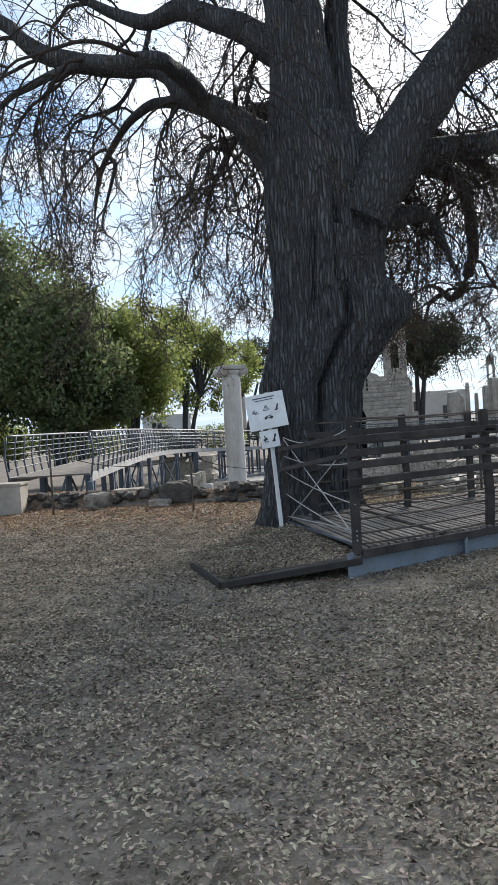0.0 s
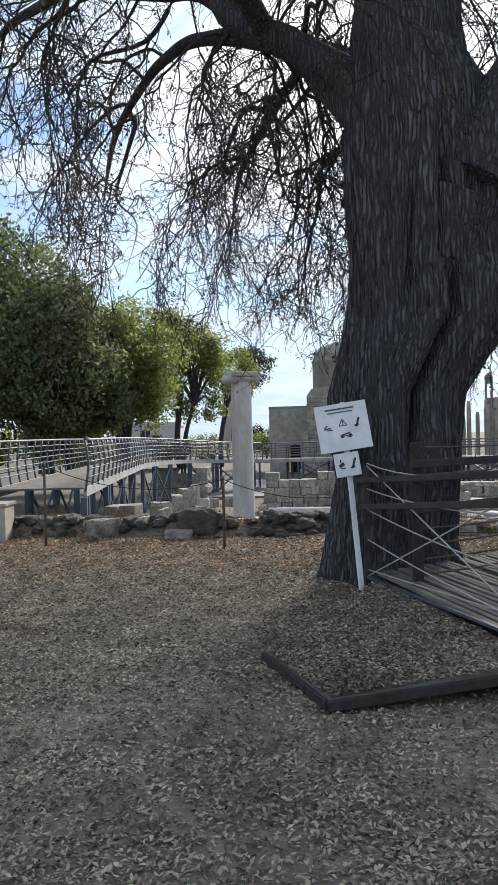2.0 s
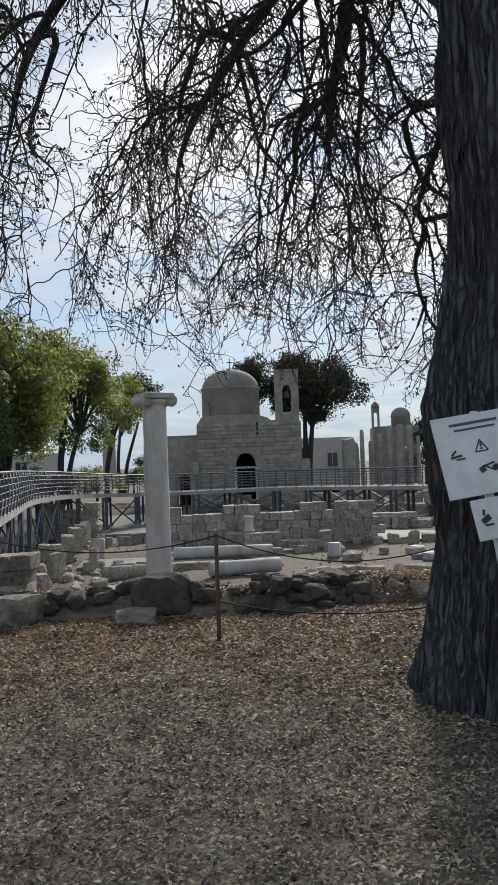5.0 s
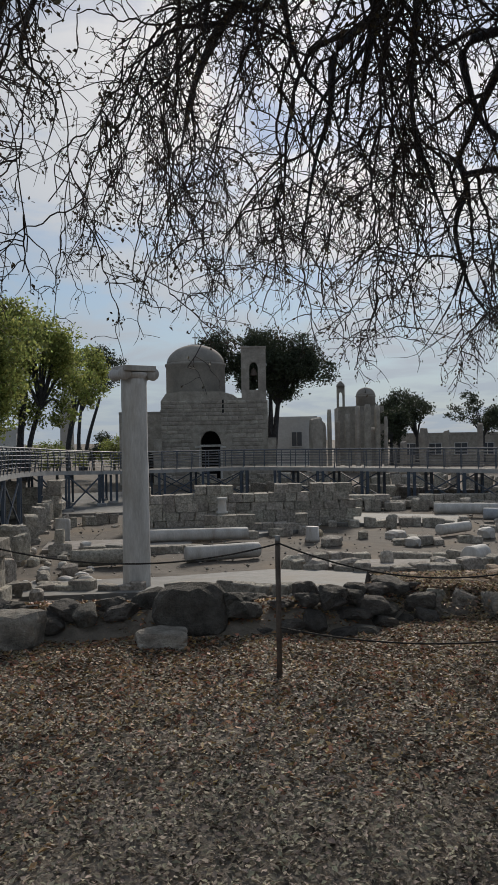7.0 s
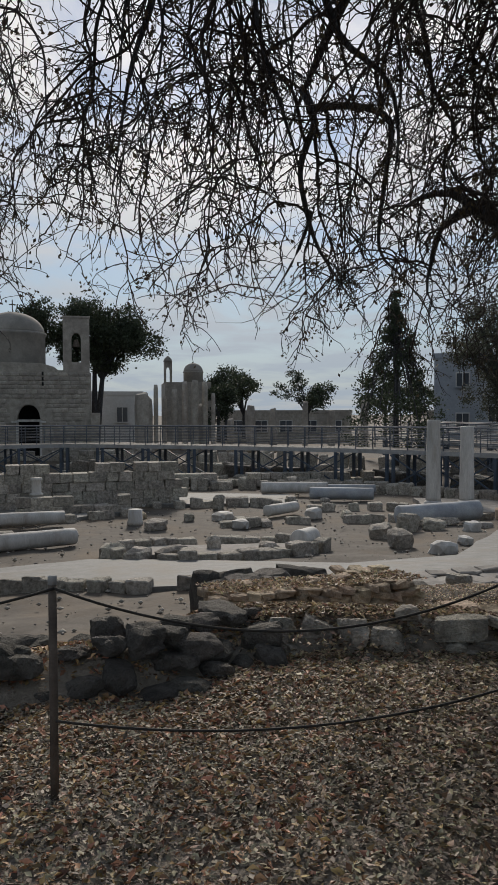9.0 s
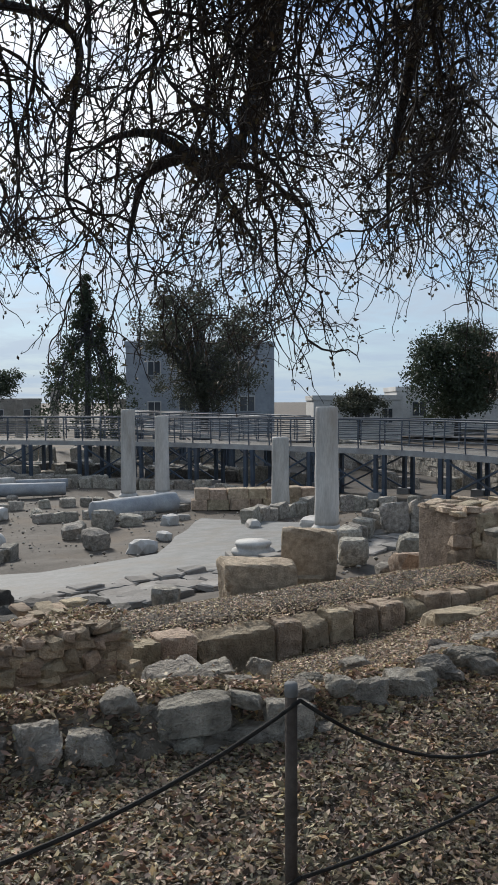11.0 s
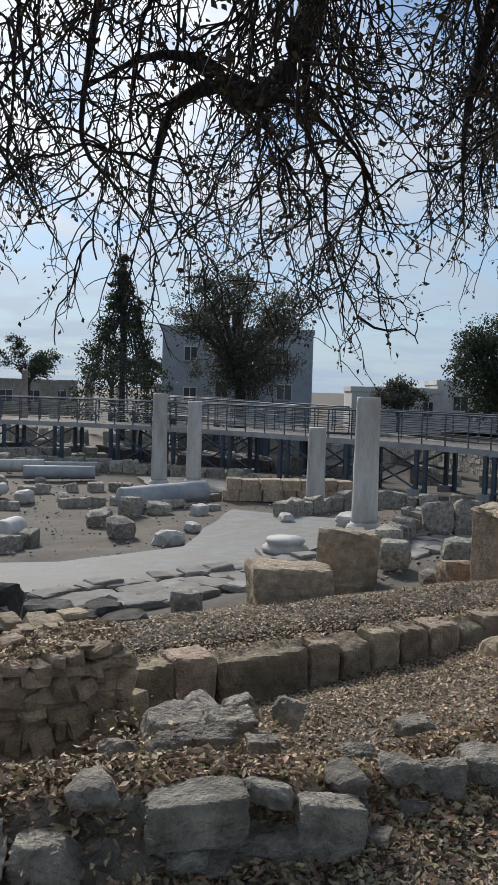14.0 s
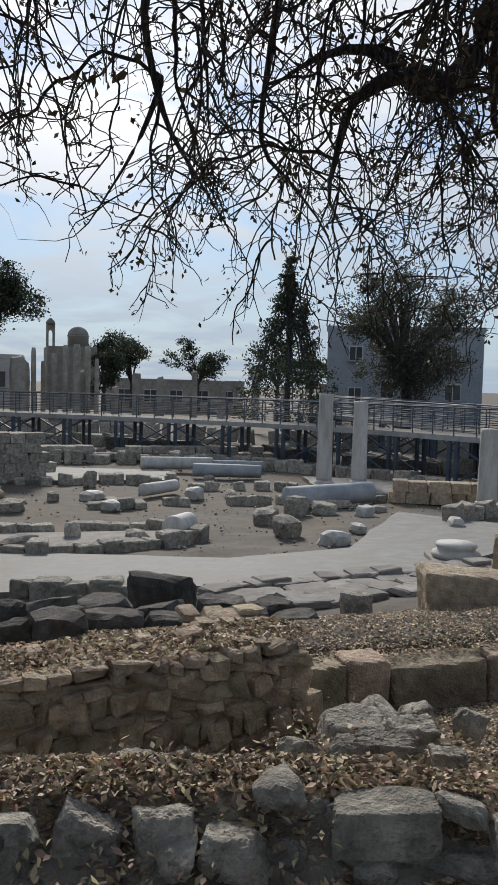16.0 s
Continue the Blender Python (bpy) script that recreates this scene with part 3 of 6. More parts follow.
for pts, rad in BOUGHS:
    rooted = math.hypot(pts[0][0] - 1.0, pts[0][1] - 9.95) < 0.8 and pts[0][2] < 4.7
    if rooted:  # the limb rises out of the stem, slim at first
        pts, rad = [(0.55 + 0.45 * pts[0][0], 9.98, pts[0][2] - 0.75)] + pts, [rad[0] * 0.3] + rad
    elif limb_lines:
        near = min((q for line, _ in limb_lines for q in line), key=lambda q: np.linalg.norm(q - np.array(pts[0])) + (0.6 if q[2] < pts[0][2] - 0.3 else 0))
        gap = np.array(pts[0]) - near
        if np.linalg.norm(gap) > 0.06:
            pts, rad = [tuple(near), tuple(near + gap * 0.5 + np.array([0, 0, 0.12 * np.linalg.norm(gap)]))] + pts, [rad[0] * 1.2, rad[0] * 1.1] + rad
    p_, r_ = spline(pts, rad)
    wob = np.array([[noise.noise(Vector(q) * 1.4), noise.noise(Vector(q) * 1.4 + Vector((5, 0, 0))), noise.noise(Vector(q) * 1.4 + Vector((0, 7, 0)))] for q in p_])
    p_ = p_ + wob * np.minimum(0.06, r_ * 0.6)[:, None]
    r_ = r_ * (1 + 0.10 * np.array([noise.noise(Vector(q) * 3.0) for q in p_]))
    if rad[-1] < 0.045:  # free ends run out thin
        r_ = r_ * np.minimum(1.0, 0.22 + 0.09 * np.arange(len(r_))[::-1])
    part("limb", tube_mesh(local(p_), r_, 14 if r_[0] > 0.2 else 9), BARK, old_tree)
    far_ = p_[:, 2] > pts[1][2] - 0.05 if rooted else p_[:, 2] > -9
    limb_lines.append((p_[np.argmax(far_):], r_[np.argmax(far_):]))

# branches that arch out and hang, then the twigs on them, then side twigs
twig_v, twig_f, twig_n = [], [], 0
tips = []


def put_tube(p, r, sides):
    global twig_n
    v, f = tube_arrays(p, r, sides, twig_n)
    twig_v.append(v); twig_f.append(f)
    twig_n += len(v)


def grow(start, way, length, droop, kink, n, floor_z):
    """A crooked line that starts along way and is pulled down; it zigzags, and stops above floor_z."""
    p, d = [np.array(start, float)], np.array(way, float)
    step = length / n
    side = rng.normal(0, 1, 3)
    for k in range(n):
        if k % 2 == 0:
            side = -0.7 * side + rng.normal(0, 0.6, 3)
        d = d + np.array([0, 0, -droop]) + side * kink
        d /= np.linalg.norm(d) + 1e-9
        nxt = p[-1] + d * step * rng.uniform(0.7, 1.3)
        if nxt[2] < floor_z:
            break
        p.append(nxt)
    return np.array(p)


def clear_of_walk(p):
    """Nothing hangs where people pass between the trunk and the fence."""
    return not ((np.abs(p[:, 0] + 0.9) < 2.2) & (p[:, 1] < 11.9) & (p[:, 2] < 3.4)).any()


branches = []


def low_limit(x, y):
    """Over the ruins the twigs hang lower than over the forecourt."""
    side = min(1.0, max(0.0, (x - 0.15 - 0.72 * (y - 10.6)) / 1.2 + 0.5))
    return float(np.interp(y, [9, 11.5, 13, 17], [2.9, 2.8, 2.4 - 0.65 * side, 2.25 - 0.8 * side]))


for p_, r_ in limb_lines:
    seg = np.linalg.norm(np.diff(p_, axis=0), axis=1)
    run = np.concatenate([[0], np.cumsum(seg)])
    total = run[-1]
    s = 0.5 if r_[0] > 0.2 else 0.15
    while s < total:
        k = min(int(np.searchsorted(run, s)), len(p_) - 1)
        out_way = p_[k] - np.array([TRUNK_X, TRUNK_Y, p_[k][2]])
        out_way /= np.linalg.norm(out_way) + 1e-9
        if (r_[k] < 0.24 and np.hypot(p_[k][0] - TRUNK_X, p_[k][1] - TRUNK_Y) > 1.3) or (p_[k][2] > 5.4 and r_[k] < 0.36):
            way = out_way * 0.6 + rng.normal(0, 0.6, 3) + np.array([0, 0, 0.25])
            way /= np.linalg.norm(way)
            b = grow(p_[k], way, rng.uniform(1.4, 3.8), 0.11, 0.24, 24, low_limit(*p_[k][:2]) + rng.uniform(0, 1.2))
            if len(b) > 5 and clear_of_walk(b):
                r0 = min(r_[k] * 0.6, rng.uniform(0.014, 0.036))
                put_tube(b, np.linspace(r0, 0.006, len(b)), 6)
                branches.append((b, r0))
        s += rng.uniform(0.32, 0.76) * (0.80 if p_[k][0] - 0.15 > 0.72 * (p_[k][1] - 10.6) else 1.35)
# forks of the branches: shorter, kinked, standing off to the sides before they hang
forks = []
for b, r0 in branches:
    for k in range(3, len(b), 3):
        if rng.random() < 0.62:
            way = (b[k] - b[k - 1]) / (np.linalg.norm(b[k] - b[k - 1]) + 1e-9) * 0.7 + rng.normal(0, 0.75, 3)
            way /= np.linalg.norm(way)
            f_ = grow(b[k], way, rng.uniform(0.5, 1.7), 0.10, 0.27, 15, low_limit(*b[k][:2]) + rng.uniform(-0.45, 0.8))
            if len(f_) > 4 and clear_of_walk(f_):
                put_tube(f_, np.linspace(max(0.009, r0 * 0.44), 0.0045, len(f_)), 5)
                forks.append((f_, 0.006))
knots = []
for b, r0 in branches + forks:
    for k in range(2, len(b)):
        if rng.random() > (0.50 if b[0][1] < 12.3 else 0.66 if (b[0][0] - 0.15) > 0.72 * (b[0][1] - 10.6) else 0.36):
            continue
        way = (b[k] - b[k - 1]) / (np.linalg.norm(b[k] - b[k - 1]) + 1e-9) * 0.55 + rng.normal(0, 0.65, 3)
        way /= np.linalg.norm(way)
        tw = grow(b[k], way, rng.uniform(0.22, 0.8), 0.10, 0.30, 9, low_limit(*b[k][:2]) - 0.2)
        if len(tw) < 3 or not clear_of_walk(tw):
            continue
        put_tube(tw, np.linspace(0.0066, 0.0034, len(tw)), 3)
        tips.append(tw[-1])
        if rng.random() < 0.16:
            knots.append(tw[len(tw) // 2])
        for j in range(2, len(tw), 2):
            if rng.random() < 0.6:
                way = (tw[j] - tw[j - 1]) / (np.linalg.norm(tw[j] - tw[j - 1]) + 1e-9) * 0.5 + rng.normal(0, 0.6, 3)
                way /= np.linalg.norm(way)
                st = grow(tw[j], way, rng.uniform(0.08, 0.30), 0.08, 0.28, 4, 1.5)
                if len(st) > 2:
                    put_tube(st, np.linspace(0.0040, 0.0026, len(st)), 3)
                    tips.append(st[-1])
tv = np.vstack(twig_v) - np.array([TRUNK_X, TRUNK_Y, 0])
tagged(part("twig_spray", mesh_of(tv, np.vstack(twig_f)), TWIG, old_tree, "bare brown drooping twigs"), kind="stuff")


def leaf_cards(points, size, spread, per, up=0.0, aspect=0.55):
    """Bent leaves of two faces each, scattered round the points."""
    pts = np.repeat(np.asarray(points, float), per, axis=0)
    n = len(pts)
    c = pts + rng.normal(0, spread, (n, 3))
    d = rng.normal(0, 1, (n, 3)); d[:, 2] -= up
    d /= np.linalg.norm(d, axis=1, keepdims=True)
    e = np.cross(d, rng.normal(0, 1, (n, 3)))
    e /= np.linalg.norm(e, axis=1, keepdims=True) + 1e-9
    nn = np.cross(d, e)
    s = size * rng.uniform(0.6, 1.35, (n, 1))
    a, b = c - d * s * 0.5, c + d * s * 0.5
    l_, r_ = c + e * s * aspect * 0.5 + nn * s * 0.14, c - e * s * aspect * 0.5 + nn * s * 0.14
    v = np.stack([a, l_, b, r_], 1).reshape(-1, 3)
    k = np.arange(n)[:, None] * 4
    f = np.concatenate([k + [0, 1, 2], k + [0, 2, 3]], 1).reshape(-1, 3)
    return v, f


tips = np.array(tips)
pick = tips[rng.random(len(tips)) < 0.5]
# single leaves at the tips, thicker bunches where a twig has kept its growth
pick = np.vstack([np.repeat(pick, 2, axis=0), np.repeat(np.array(knots), 14, axis=0) + rng.normal(0, 0.035, (14 * len(knots), 3))])
lv, lf = leaf_cards(pick, 0.042, 0.022, 1, 0.6)
lv = lv - np.array([TRUNK_X, TRUNK_Y, 0])
tagged(part("leaves", mesh_of(lv, lf), HANG_LEAF, old_tree, "sparse withered hanging leaves"), kind="stuff")

# ---- forecourt: ramp, timber deck and its rails ----
RA, RD, RE, RB = Vector((-0.30, 6.39, -0.012)), Vector((0.86, 6.45, 0.12)), Vector((0.40, 8.92, 0.10)), Vector((-0.59, 7.24, 0.012))
ramp_thing = thing("access_ramp", pose(0, 0, 0), "plywood access ramp covered in dry leaves", "ramp")
bm = bmesh.new()
N_ = 14
grid_ = []
for i in range(N_ + 1):
    row_ = []
    for j in range(N_ + 1):
        a, b = i / N_, j / N_
        p = RA.lerp(RD, a).lerp(RB.lerp(RE, a), b)
        row_.append(bm.verts.new((p.x, p.y, p.z + 0.006 * noise.noise(p * 4))))
    grid_.append(row_)
for i in range(N_):
    for j in range(N_):
        bm.faces.new((grid_[i][j], grid_[i + 1][j], grid_[i + 1][j + 1], grid_[i][j + 1]))
ext = bmesh.ops.extrude_face_region(bm, geom=bm.faces[:])
bmesh.ops.translate(bm, verts=[v for v in ext["geom"] if isinstance(v, bmesh.types.BMVert)], vec=(0, 0, -0.045))
bmesh.ops.recalc_face_normals(bm, faces=bm.faces[:])
part("ramp_board", bm, DECK_WOOD, ramp_thing)
part("edge_batten", beam(RA + Vector((-0.014, 0, -0.03)), RB + Vector((-0.014, 0, -0.03)), 0.022, 0.055, bevel=0.005), ROPE, ramp_thing, "dark batten along the ramp side")
part("edge_batten", beam(RA + Vector((-0.01, -0.012, -0.035)), RD + Vector((0, -0.012, -0.045)), 0.025, 0.055, bevel=0.005), ROPE, ramp_thing, "dark batten along the raised edge")

deck = thing("timber_deck", pose(0, 0, 0), "raised slatted timber deck on a blue-grey steel base", "deck")
U = Vector((0.84, 0.54, 0)).normalized()
V = Vector((-U.y, U.x, 0))
W = (RE - RD)
W.z = 0
slat_len = W.length
W.normalize()
slat_mesh = bpy.data.meshes.new("slat")
b_ = box(slat_len, 0.046, 0.03, (slat_len / 2, 0, 0), 0.004)
b_.to_mesh(slat_mesh); b_.free()
ang = math.degrees(math.atan2(W.y, W.x))
# cross slats, the one end at the front rail, the other under the trunk
for k in range(58):
    o = RD + U * (0.04 + k * 0.076) + Vector((0, 0, 0.03))
    if k % 19 != 12:
        part("slat", slat_mesh, DECK_WOOD, deck, "", pose(o.x + 0.002 * (k % 3), o.y + 0.01 * (k % 4), o.z + 0.002 * (k % 2), 0, 0, ang + 0.4 * ((k * 7) % 3 - 1)))
for s_ in (0.1, 1.4, 2.8, 4.2):
    a = RD + U * s_
    part("joist", beam(a + U * 0.1 + W * 0.05 + Vector((0, 0, -0.025)), a + U * 0.1 + W * (slat_len - 0.1) + Vector((0, 0, -0.025)), 0.06, 0.09), OLD_WOOD, deck)
part("steel_skirt", beam(RD + Vector((-0.12, -0.02, -0.10)), RD + U * 4.4 + Vector((0, -0.02, -0.06)), 0.02, 0.24, bevel=0.003), SKIRT, deck, "blue-grey painted steel skirt")
part("fascia", beam(RD + V * -0.03 + Vector((0, 0, 0.015)), RD + U * 4.4 + V * -0.03 + Vector((0, 0, 0.02)), 0.035, 0.07, bevel=0.004), OLD_WOOD, deck)
for s_ in (1.2, 2.4, 3.6):
    a = RD + U * s_ - V * 0.025
    part("steel_rib", beam((a.x, a.y, -0.09), (a.x, a.y, 0.12), 0.05, 0.03), SKIRT, deck)


def rail_post(parent, p, h=1.14, bend=0.0):
    pts = [(p.x, p.y, p.z), (p.x + bend, p.y, p.z + h * 0.3), (p.x, p.y, p.z + h * 0.62), (p.x - bend * 0.4, p.y, p.z + h)]
    b = bmesh.new()
    for a, c in zip(pts, pts[1:]):
        beam(a, (c[0], c[1], c[2] + 0.01), 0.075, 0.075, b, 0.006)
    return part("post", b, OLD_WOOD, parent)


def railing(name, stations, heights, thin, label):
    rt = thing(name, pose(0, 0, 0), label, "railing", "deck railings")
    for k, p in enumerate(stations):
        rail_post(rt, p, 1.13, 0.02 if k % 2 else 0.0)
    for a, b in zip(stations, stations[1:]):
        d = (b - a).normalized() * 0.08
        for z in heights:
            part("rail", beam(a - d + Vector((0, 0, z)) - V * 0.05, b + d + Vector((0, 0, z + 0.01)) - V * 0.05, 0.035, 0.062, bevel=0.005), OLD_WOOD, rt)
        for z in thin:
            mid = (a + b) / 2 + Vector((0, 0, z - 0.012))
            part("wire", tube_mesh([a + Vector((0, 0, z)), mid, b + Vector((0, 0, z))], 0.009, 6), RUST, rt)
    return rt


fr = [RD + U * s_ + V * 0.05 for s_ in (0.0, 1.62, 3.2, 4.35)]
bk = [RD + U * s_ + V * 1.84 for s_ in (0.95, 2.3, 3.4, 4.35)]
railing("deck_railing", fr, (0.60, 0.74, 0.84, 0.95), (0.08, 0.17, 0.29, 0.40, 0.50, 1.12), "dark weathered timber railing with lower wires")
railing("deck_railing", bk, (0.62, 0.86, 0.97), (0.1, 0.22, 0.34, 0.46, 1.10), "dark weathered timber railing behind the deck")
gate = thing("entrance_barrier", pose(0, 0, 0), "boards and pale cords closing the ramp's entrance", "barrier")
EP = Vector((0.39, 9.22, 0.06))
part("post", beam(EP + Vector((0, 0, -0.1)), EP + Vector((0, 0, 0.98)), 0.05, 0.05, bevel=0.005), OLD_WOOD, gate)
F0 = fr[0]
for za, zb in ((0.64, 0.83), (0.87, 0.99)):
    part("board", beam(EP + Vector((-0.06, 0.02, za)), F0 + Vector((0, 0, zb)), 0.03, 0.045, bevel=0.004), OLD_WOOD, gate)
for (za, zb, sag) in ((1.02, 1.06, 0.10), (1.0, 0.12, 0.0), (0.05, 0.95, 0.0), (0.80, 0.76, 0.05), (0.62, 0.42, 0.03), (0.36, 0.16, 0.02), (0.10, 0.20, 0.0)):
    a, b = EP + Vector((0, -0.05, za)), F0 + Vector((0, -0.05, zb))
    part("cord", tube_mesh([a.lerp(b, q) - Vector((0, 0, sag * 4 * q * (1 - q))) for q in np.linspace(0, 1, 9)], 0.006, 5), WHITE_ROPE, gate)
part("floor_bar", beam(EP + Vector((0, 0, 0.03)), F0 + Vector((0, 0, 0.08)), 0.03, 0.02), GREY_STEEL, gate, "bright flat bar")

# ---- warning sign leaning on the trunk ----
sign = thing("warning_sign", pose(0.25, 9.22, 0.0), "white metal sign with black pictograms, leaning on the trunk", "sign")
part("pole", beam((0.06, -0.15, 0.0), (-0.02, 0.22, 1.62), 0.045, 0.03, bevel=0.004), SIGN_WHITE, sign)


def plate(name, cx, cz, w, h, tip):
    m = pose(cx, -0.20 + cz * 0.228, cz, -12, tip, -4)
    return part(name, box(w, 0.012, h, (0, 0, -h / 2), 0.004), SIGN_WHITE, sign, "white plate", m)


big_plate = plate("plate", -0.03, 1.40, 0.46, 0.43, -8)
low_plate = plate("lower_plate", -0.01, 1.07, 0.22, 0.21, -8)


def ink(parent, shapes, mat=None):
    b = bmesh.new()
    for x, z, w, h, a in shapes:
        beam((x - w / 2 * math.cos(a), -0.0085, z - w / 2 * math.sin(a)), (x + w / 2 * math.cos(a), -0.0085, z + w / 2 * math.sin(a)), 0.002, h, b)
    return part("pictogram", b, mat or SIGN_BLACK, parent, "black pictogram")


def triangle(x, z, s):
    return [(x - s / 4, z, s, 0.006, 1.05), (x + s / 4, z, s, 0.006, 2.09), (x, z - s * 0.43, s, 0.006, 0)]


part("heading", (lambda b: [beam((-0.14, -0.0085, 0.165), (0.12, -0.0085, 0.165), 0.002, 0.014, b), beam((-0.12, -0.0085, 0.135), (0.10, -0.0085, 0.135), 0.002, 0.010, b)] and b)(bmesh.new()), GREY_STEEL, big_plate, "faded unreadable heading")
ink(big_plate, triangle(0.0, 0.04, 0.07) + [(0, 0.045, 0.02, 0.008, 1.57), (0, 0.024, 0.012, 0.008, 0)])
ink(big_plate, [(0.13, 0.02, 0.075, 0.018, 1.25), (0.12, 0.0, 0.04, 0.014, 0.2), (0.145, 0.055, 0.018, 0.016, 0)])
ink(big_plate, [(-0.14, 0.0, 0.06, 0.012, 0.1), (-0.15, 0.02, 0.035, 0.010, 0.7), (-0.12, -0.015, 0.05, 0.008, 0)])
ink(big_plate, [(-0.02, -0.085, 0.03, 0.03, 0.4), (0.05, -0.085, 0.03, 0.03, 0.4), (0.015, -0.065, 0.07, 0.010, 0.2), (0.02, -0.085, 0.05, 0.008, -0.5)])
ink(low_plate, [(-0.05, 0.0, 0.05, 0.03, 0.5), (-0.055, 0.035, 0.03, 0.012, 1.4), (-0.04, -0.03, 0.045, 0.009, 0)])
ink(low_plate, [(0.055, 0.0, 0.085, 0.02, 1.2), (0.045, -0.03, 0.04, 0.016, 0.2), (0.07, 0.04, 0.02, 0.018, 0)])

# ---- fence posts and sagging cables along the edge ----
POSTS = [(-7.4, 12.3, 1.05), (-3.05, 12.0, 1.08), (-0.88, 11.54, 0.88), (0.975, 11.13, 0.815), (3.15, 10.85, 0.84), (5.6, 9.9, 0.85)]
for x, y, h in POSTS:
    z = ground_z(x, y)
    fp = thing("fence_post", pose(x, y, z - 0.02), "slim dark rusted iron fence post", "post", "fence posts")
    part("tube", lathe([(0.0165, 0), (0.0165, h * 0.5), (0.016, h - 0.004)], 12, 0.05, x), RUST, fp)
    part("cap", lathe([(0.0172, -0.03), (0.0172, 0.0), (0.0165, 0.003)], 12), EDGE_BEAM, fp, "pale worn top", Matrix.Translation((0, 0, h - 0.002)))
for k in range(len(POSTS) - 1):
    (x0, y0, h0), (x1, y1, h1) = POSTS[k], POSTS[k + 1]
    for lvl, sag in ((0.93, 0.42 if k == 3 else 0.19),) + (((0.36, 0.10),) if k in (2, 3) else ()):
        za, zb = ground_z(x0, y0) + h0 * lvl, ground_z(x1, y1) + h1 * lvl
        pts = [(x0 + (x1 - x0) * q, y0 + (y1 - y0) * q - 0.03, za + (zb - za) * q - 4 * sag * q * (1 - q)) for q in np.linspace(0, 1, 25)]
        tagged(part("fence_cable", tube_mesh(pts, 0.0055, 6), ROPE), "dark sagging cable slung between fence posts", "cable", "fence cables")

# ---- rubble wall along the edge of the forecourt ----
rubble = thing("rubble_wall", pose(0, 0, 0), "low dry wall of dark tumbled fieldstones with fallen leaves", "wall", kind="structure")
VARIANTS = [stone_mesh(1, 1, 1, k, 3.0 + (k % 5) * 0.8, 0.20, 3) for k in range(14)]
for v_ in VARIANTS:
    v_.materials.append(DARK_STONE)
PALE_VARIANTS = [v_.copy() for v_ in VARIANTS]
for v_ in PALE_VARIANTS:
    v_.materials[0] = GREY_STONE
x = -7.5
while x < 6.5:
    for lane, (dy, dz) in enumerate(((0.0, 0.0), (0.22, 0.0), (0.10, 0.06), (0.5, 0.0), (0.85, 0.0), (1.15, 0.0))):
        if (lane == 2 and rng.random() < 0.2) or (lane > 2 and rng.random() < 0.45):
            continue
        if 0.75 < x < 3.9 and lane not in (0, 2):
            continue
        if -2.9 < x < -0.9 and lane == 0:
            continue
        w = rng.uniform(0.13, 0.31) if not 0.75 < x < 3.9 else rng.uniform(0.11, 0.2)
        px, py = x + rng.uniform(-0.1, 0.1), rubble_y(x) + dy + rng.uniform(-0.06, 0.08)
        base = max(ground_z(px, py), -0.05 if lane < 3 else -9)
        m = pose(px, py, base - 0.05 + dz * (1 if lane == 2 else 0), rng.uniform(-14, 14), rng.uniform(-14, 14), rng.uniform(0, 180)) @ Matrix.Diagonal((w, w * rng.uniform(0.65, 1.0), w * rng.uniform(0.38, 0.62), 1))
        part("stone", (PALE_VARIANTS if 0.75 < x < 3.9 else VARIANTS)[int(rng.integers(14))], None, rubble, "", m)
    x += rng.uniform(0.14, 0.24)

NEAR_STONES = [
    # x, y, height of the middle, width, height
    (0.72, 12.80, 0.13, 0.24, 0.20), (0.98, 12.73, 0.14, 0.21, 0.22), (1.16, 12.60, 0.14, 0.19, 0.21), (1.33, 12.46, 0.12, 0.23, 0.14),
    (1.61, 12.49, 0.15, 0.18, 0.21), (1.75, 12.28, 0.20, 0.32, 0.17), (1.69, 12.27, 0.06, 0.17, 0.14), (1.92, 12.17, 0.07, 0.28, 0.11),
    (2.08, 12.03, 0.15, 0.21, 0.24), (1.29, 13.03, 0.14, 0.20, 0.15), (1.44, 12.95, 0.13, 0.20, 0.13), (2.62, 13.43, -0.16, 0.33, 0.24),
    (2.81, 13.23, -0.17, 0.27, 0.19), (2.42, 12.97, -0.06, 0.28, 0.18), (2.54, 12.74, -0.02, 0.15, 0.12), (2.58, 12.28, 0.07, 0.16, 0.15),
    (2.65, 11.95, 0.10, 0.19, 0.16), (2.88, 11.90, 0.10, 0.24, 0.18), (3.16, 11.88, 0.10, 0.21, 0.16), (3.45, 11.82, 0.09, 0.29, 0.17),
    (3.77, 12.16, -0.02, 0.20, 0.14), (2.28, 12.10, 0.06, 0.16, 0.12), (2.46, 11.96, 0.04, 0.15, 0.12), (3.95, 11.95, 0.03, 0.28, 0.18),
    (2.05, 12.62, 0.10, 0.17, 0.13), (2.22, 13.30, -0.14, 0.20, 0.16), (3.10, 12.35, 0.02, 0.18, 0.13),
]
for k, (x, y, z, w, h) in enumerate(NEAR_STONES):
    squared = k in (4, 5, 8, 17, 11)
    stone("stone", GREY_STONE, x + 0.03, y + 0.04, z - h * 0.55, w * 1.04, w * (0.8 if h > w * 0.7 else 0.65), h * (0.86 if squared else 1.02), -40 + rng.uniform(-16, 16), 20 + k, 7.0 if squared else 4.2, 0.10 if squared else 0.15, 5 if k < 20 else 4, rubble, (rng.uniform(-6, 6), rng.uniform(-6, 6)))
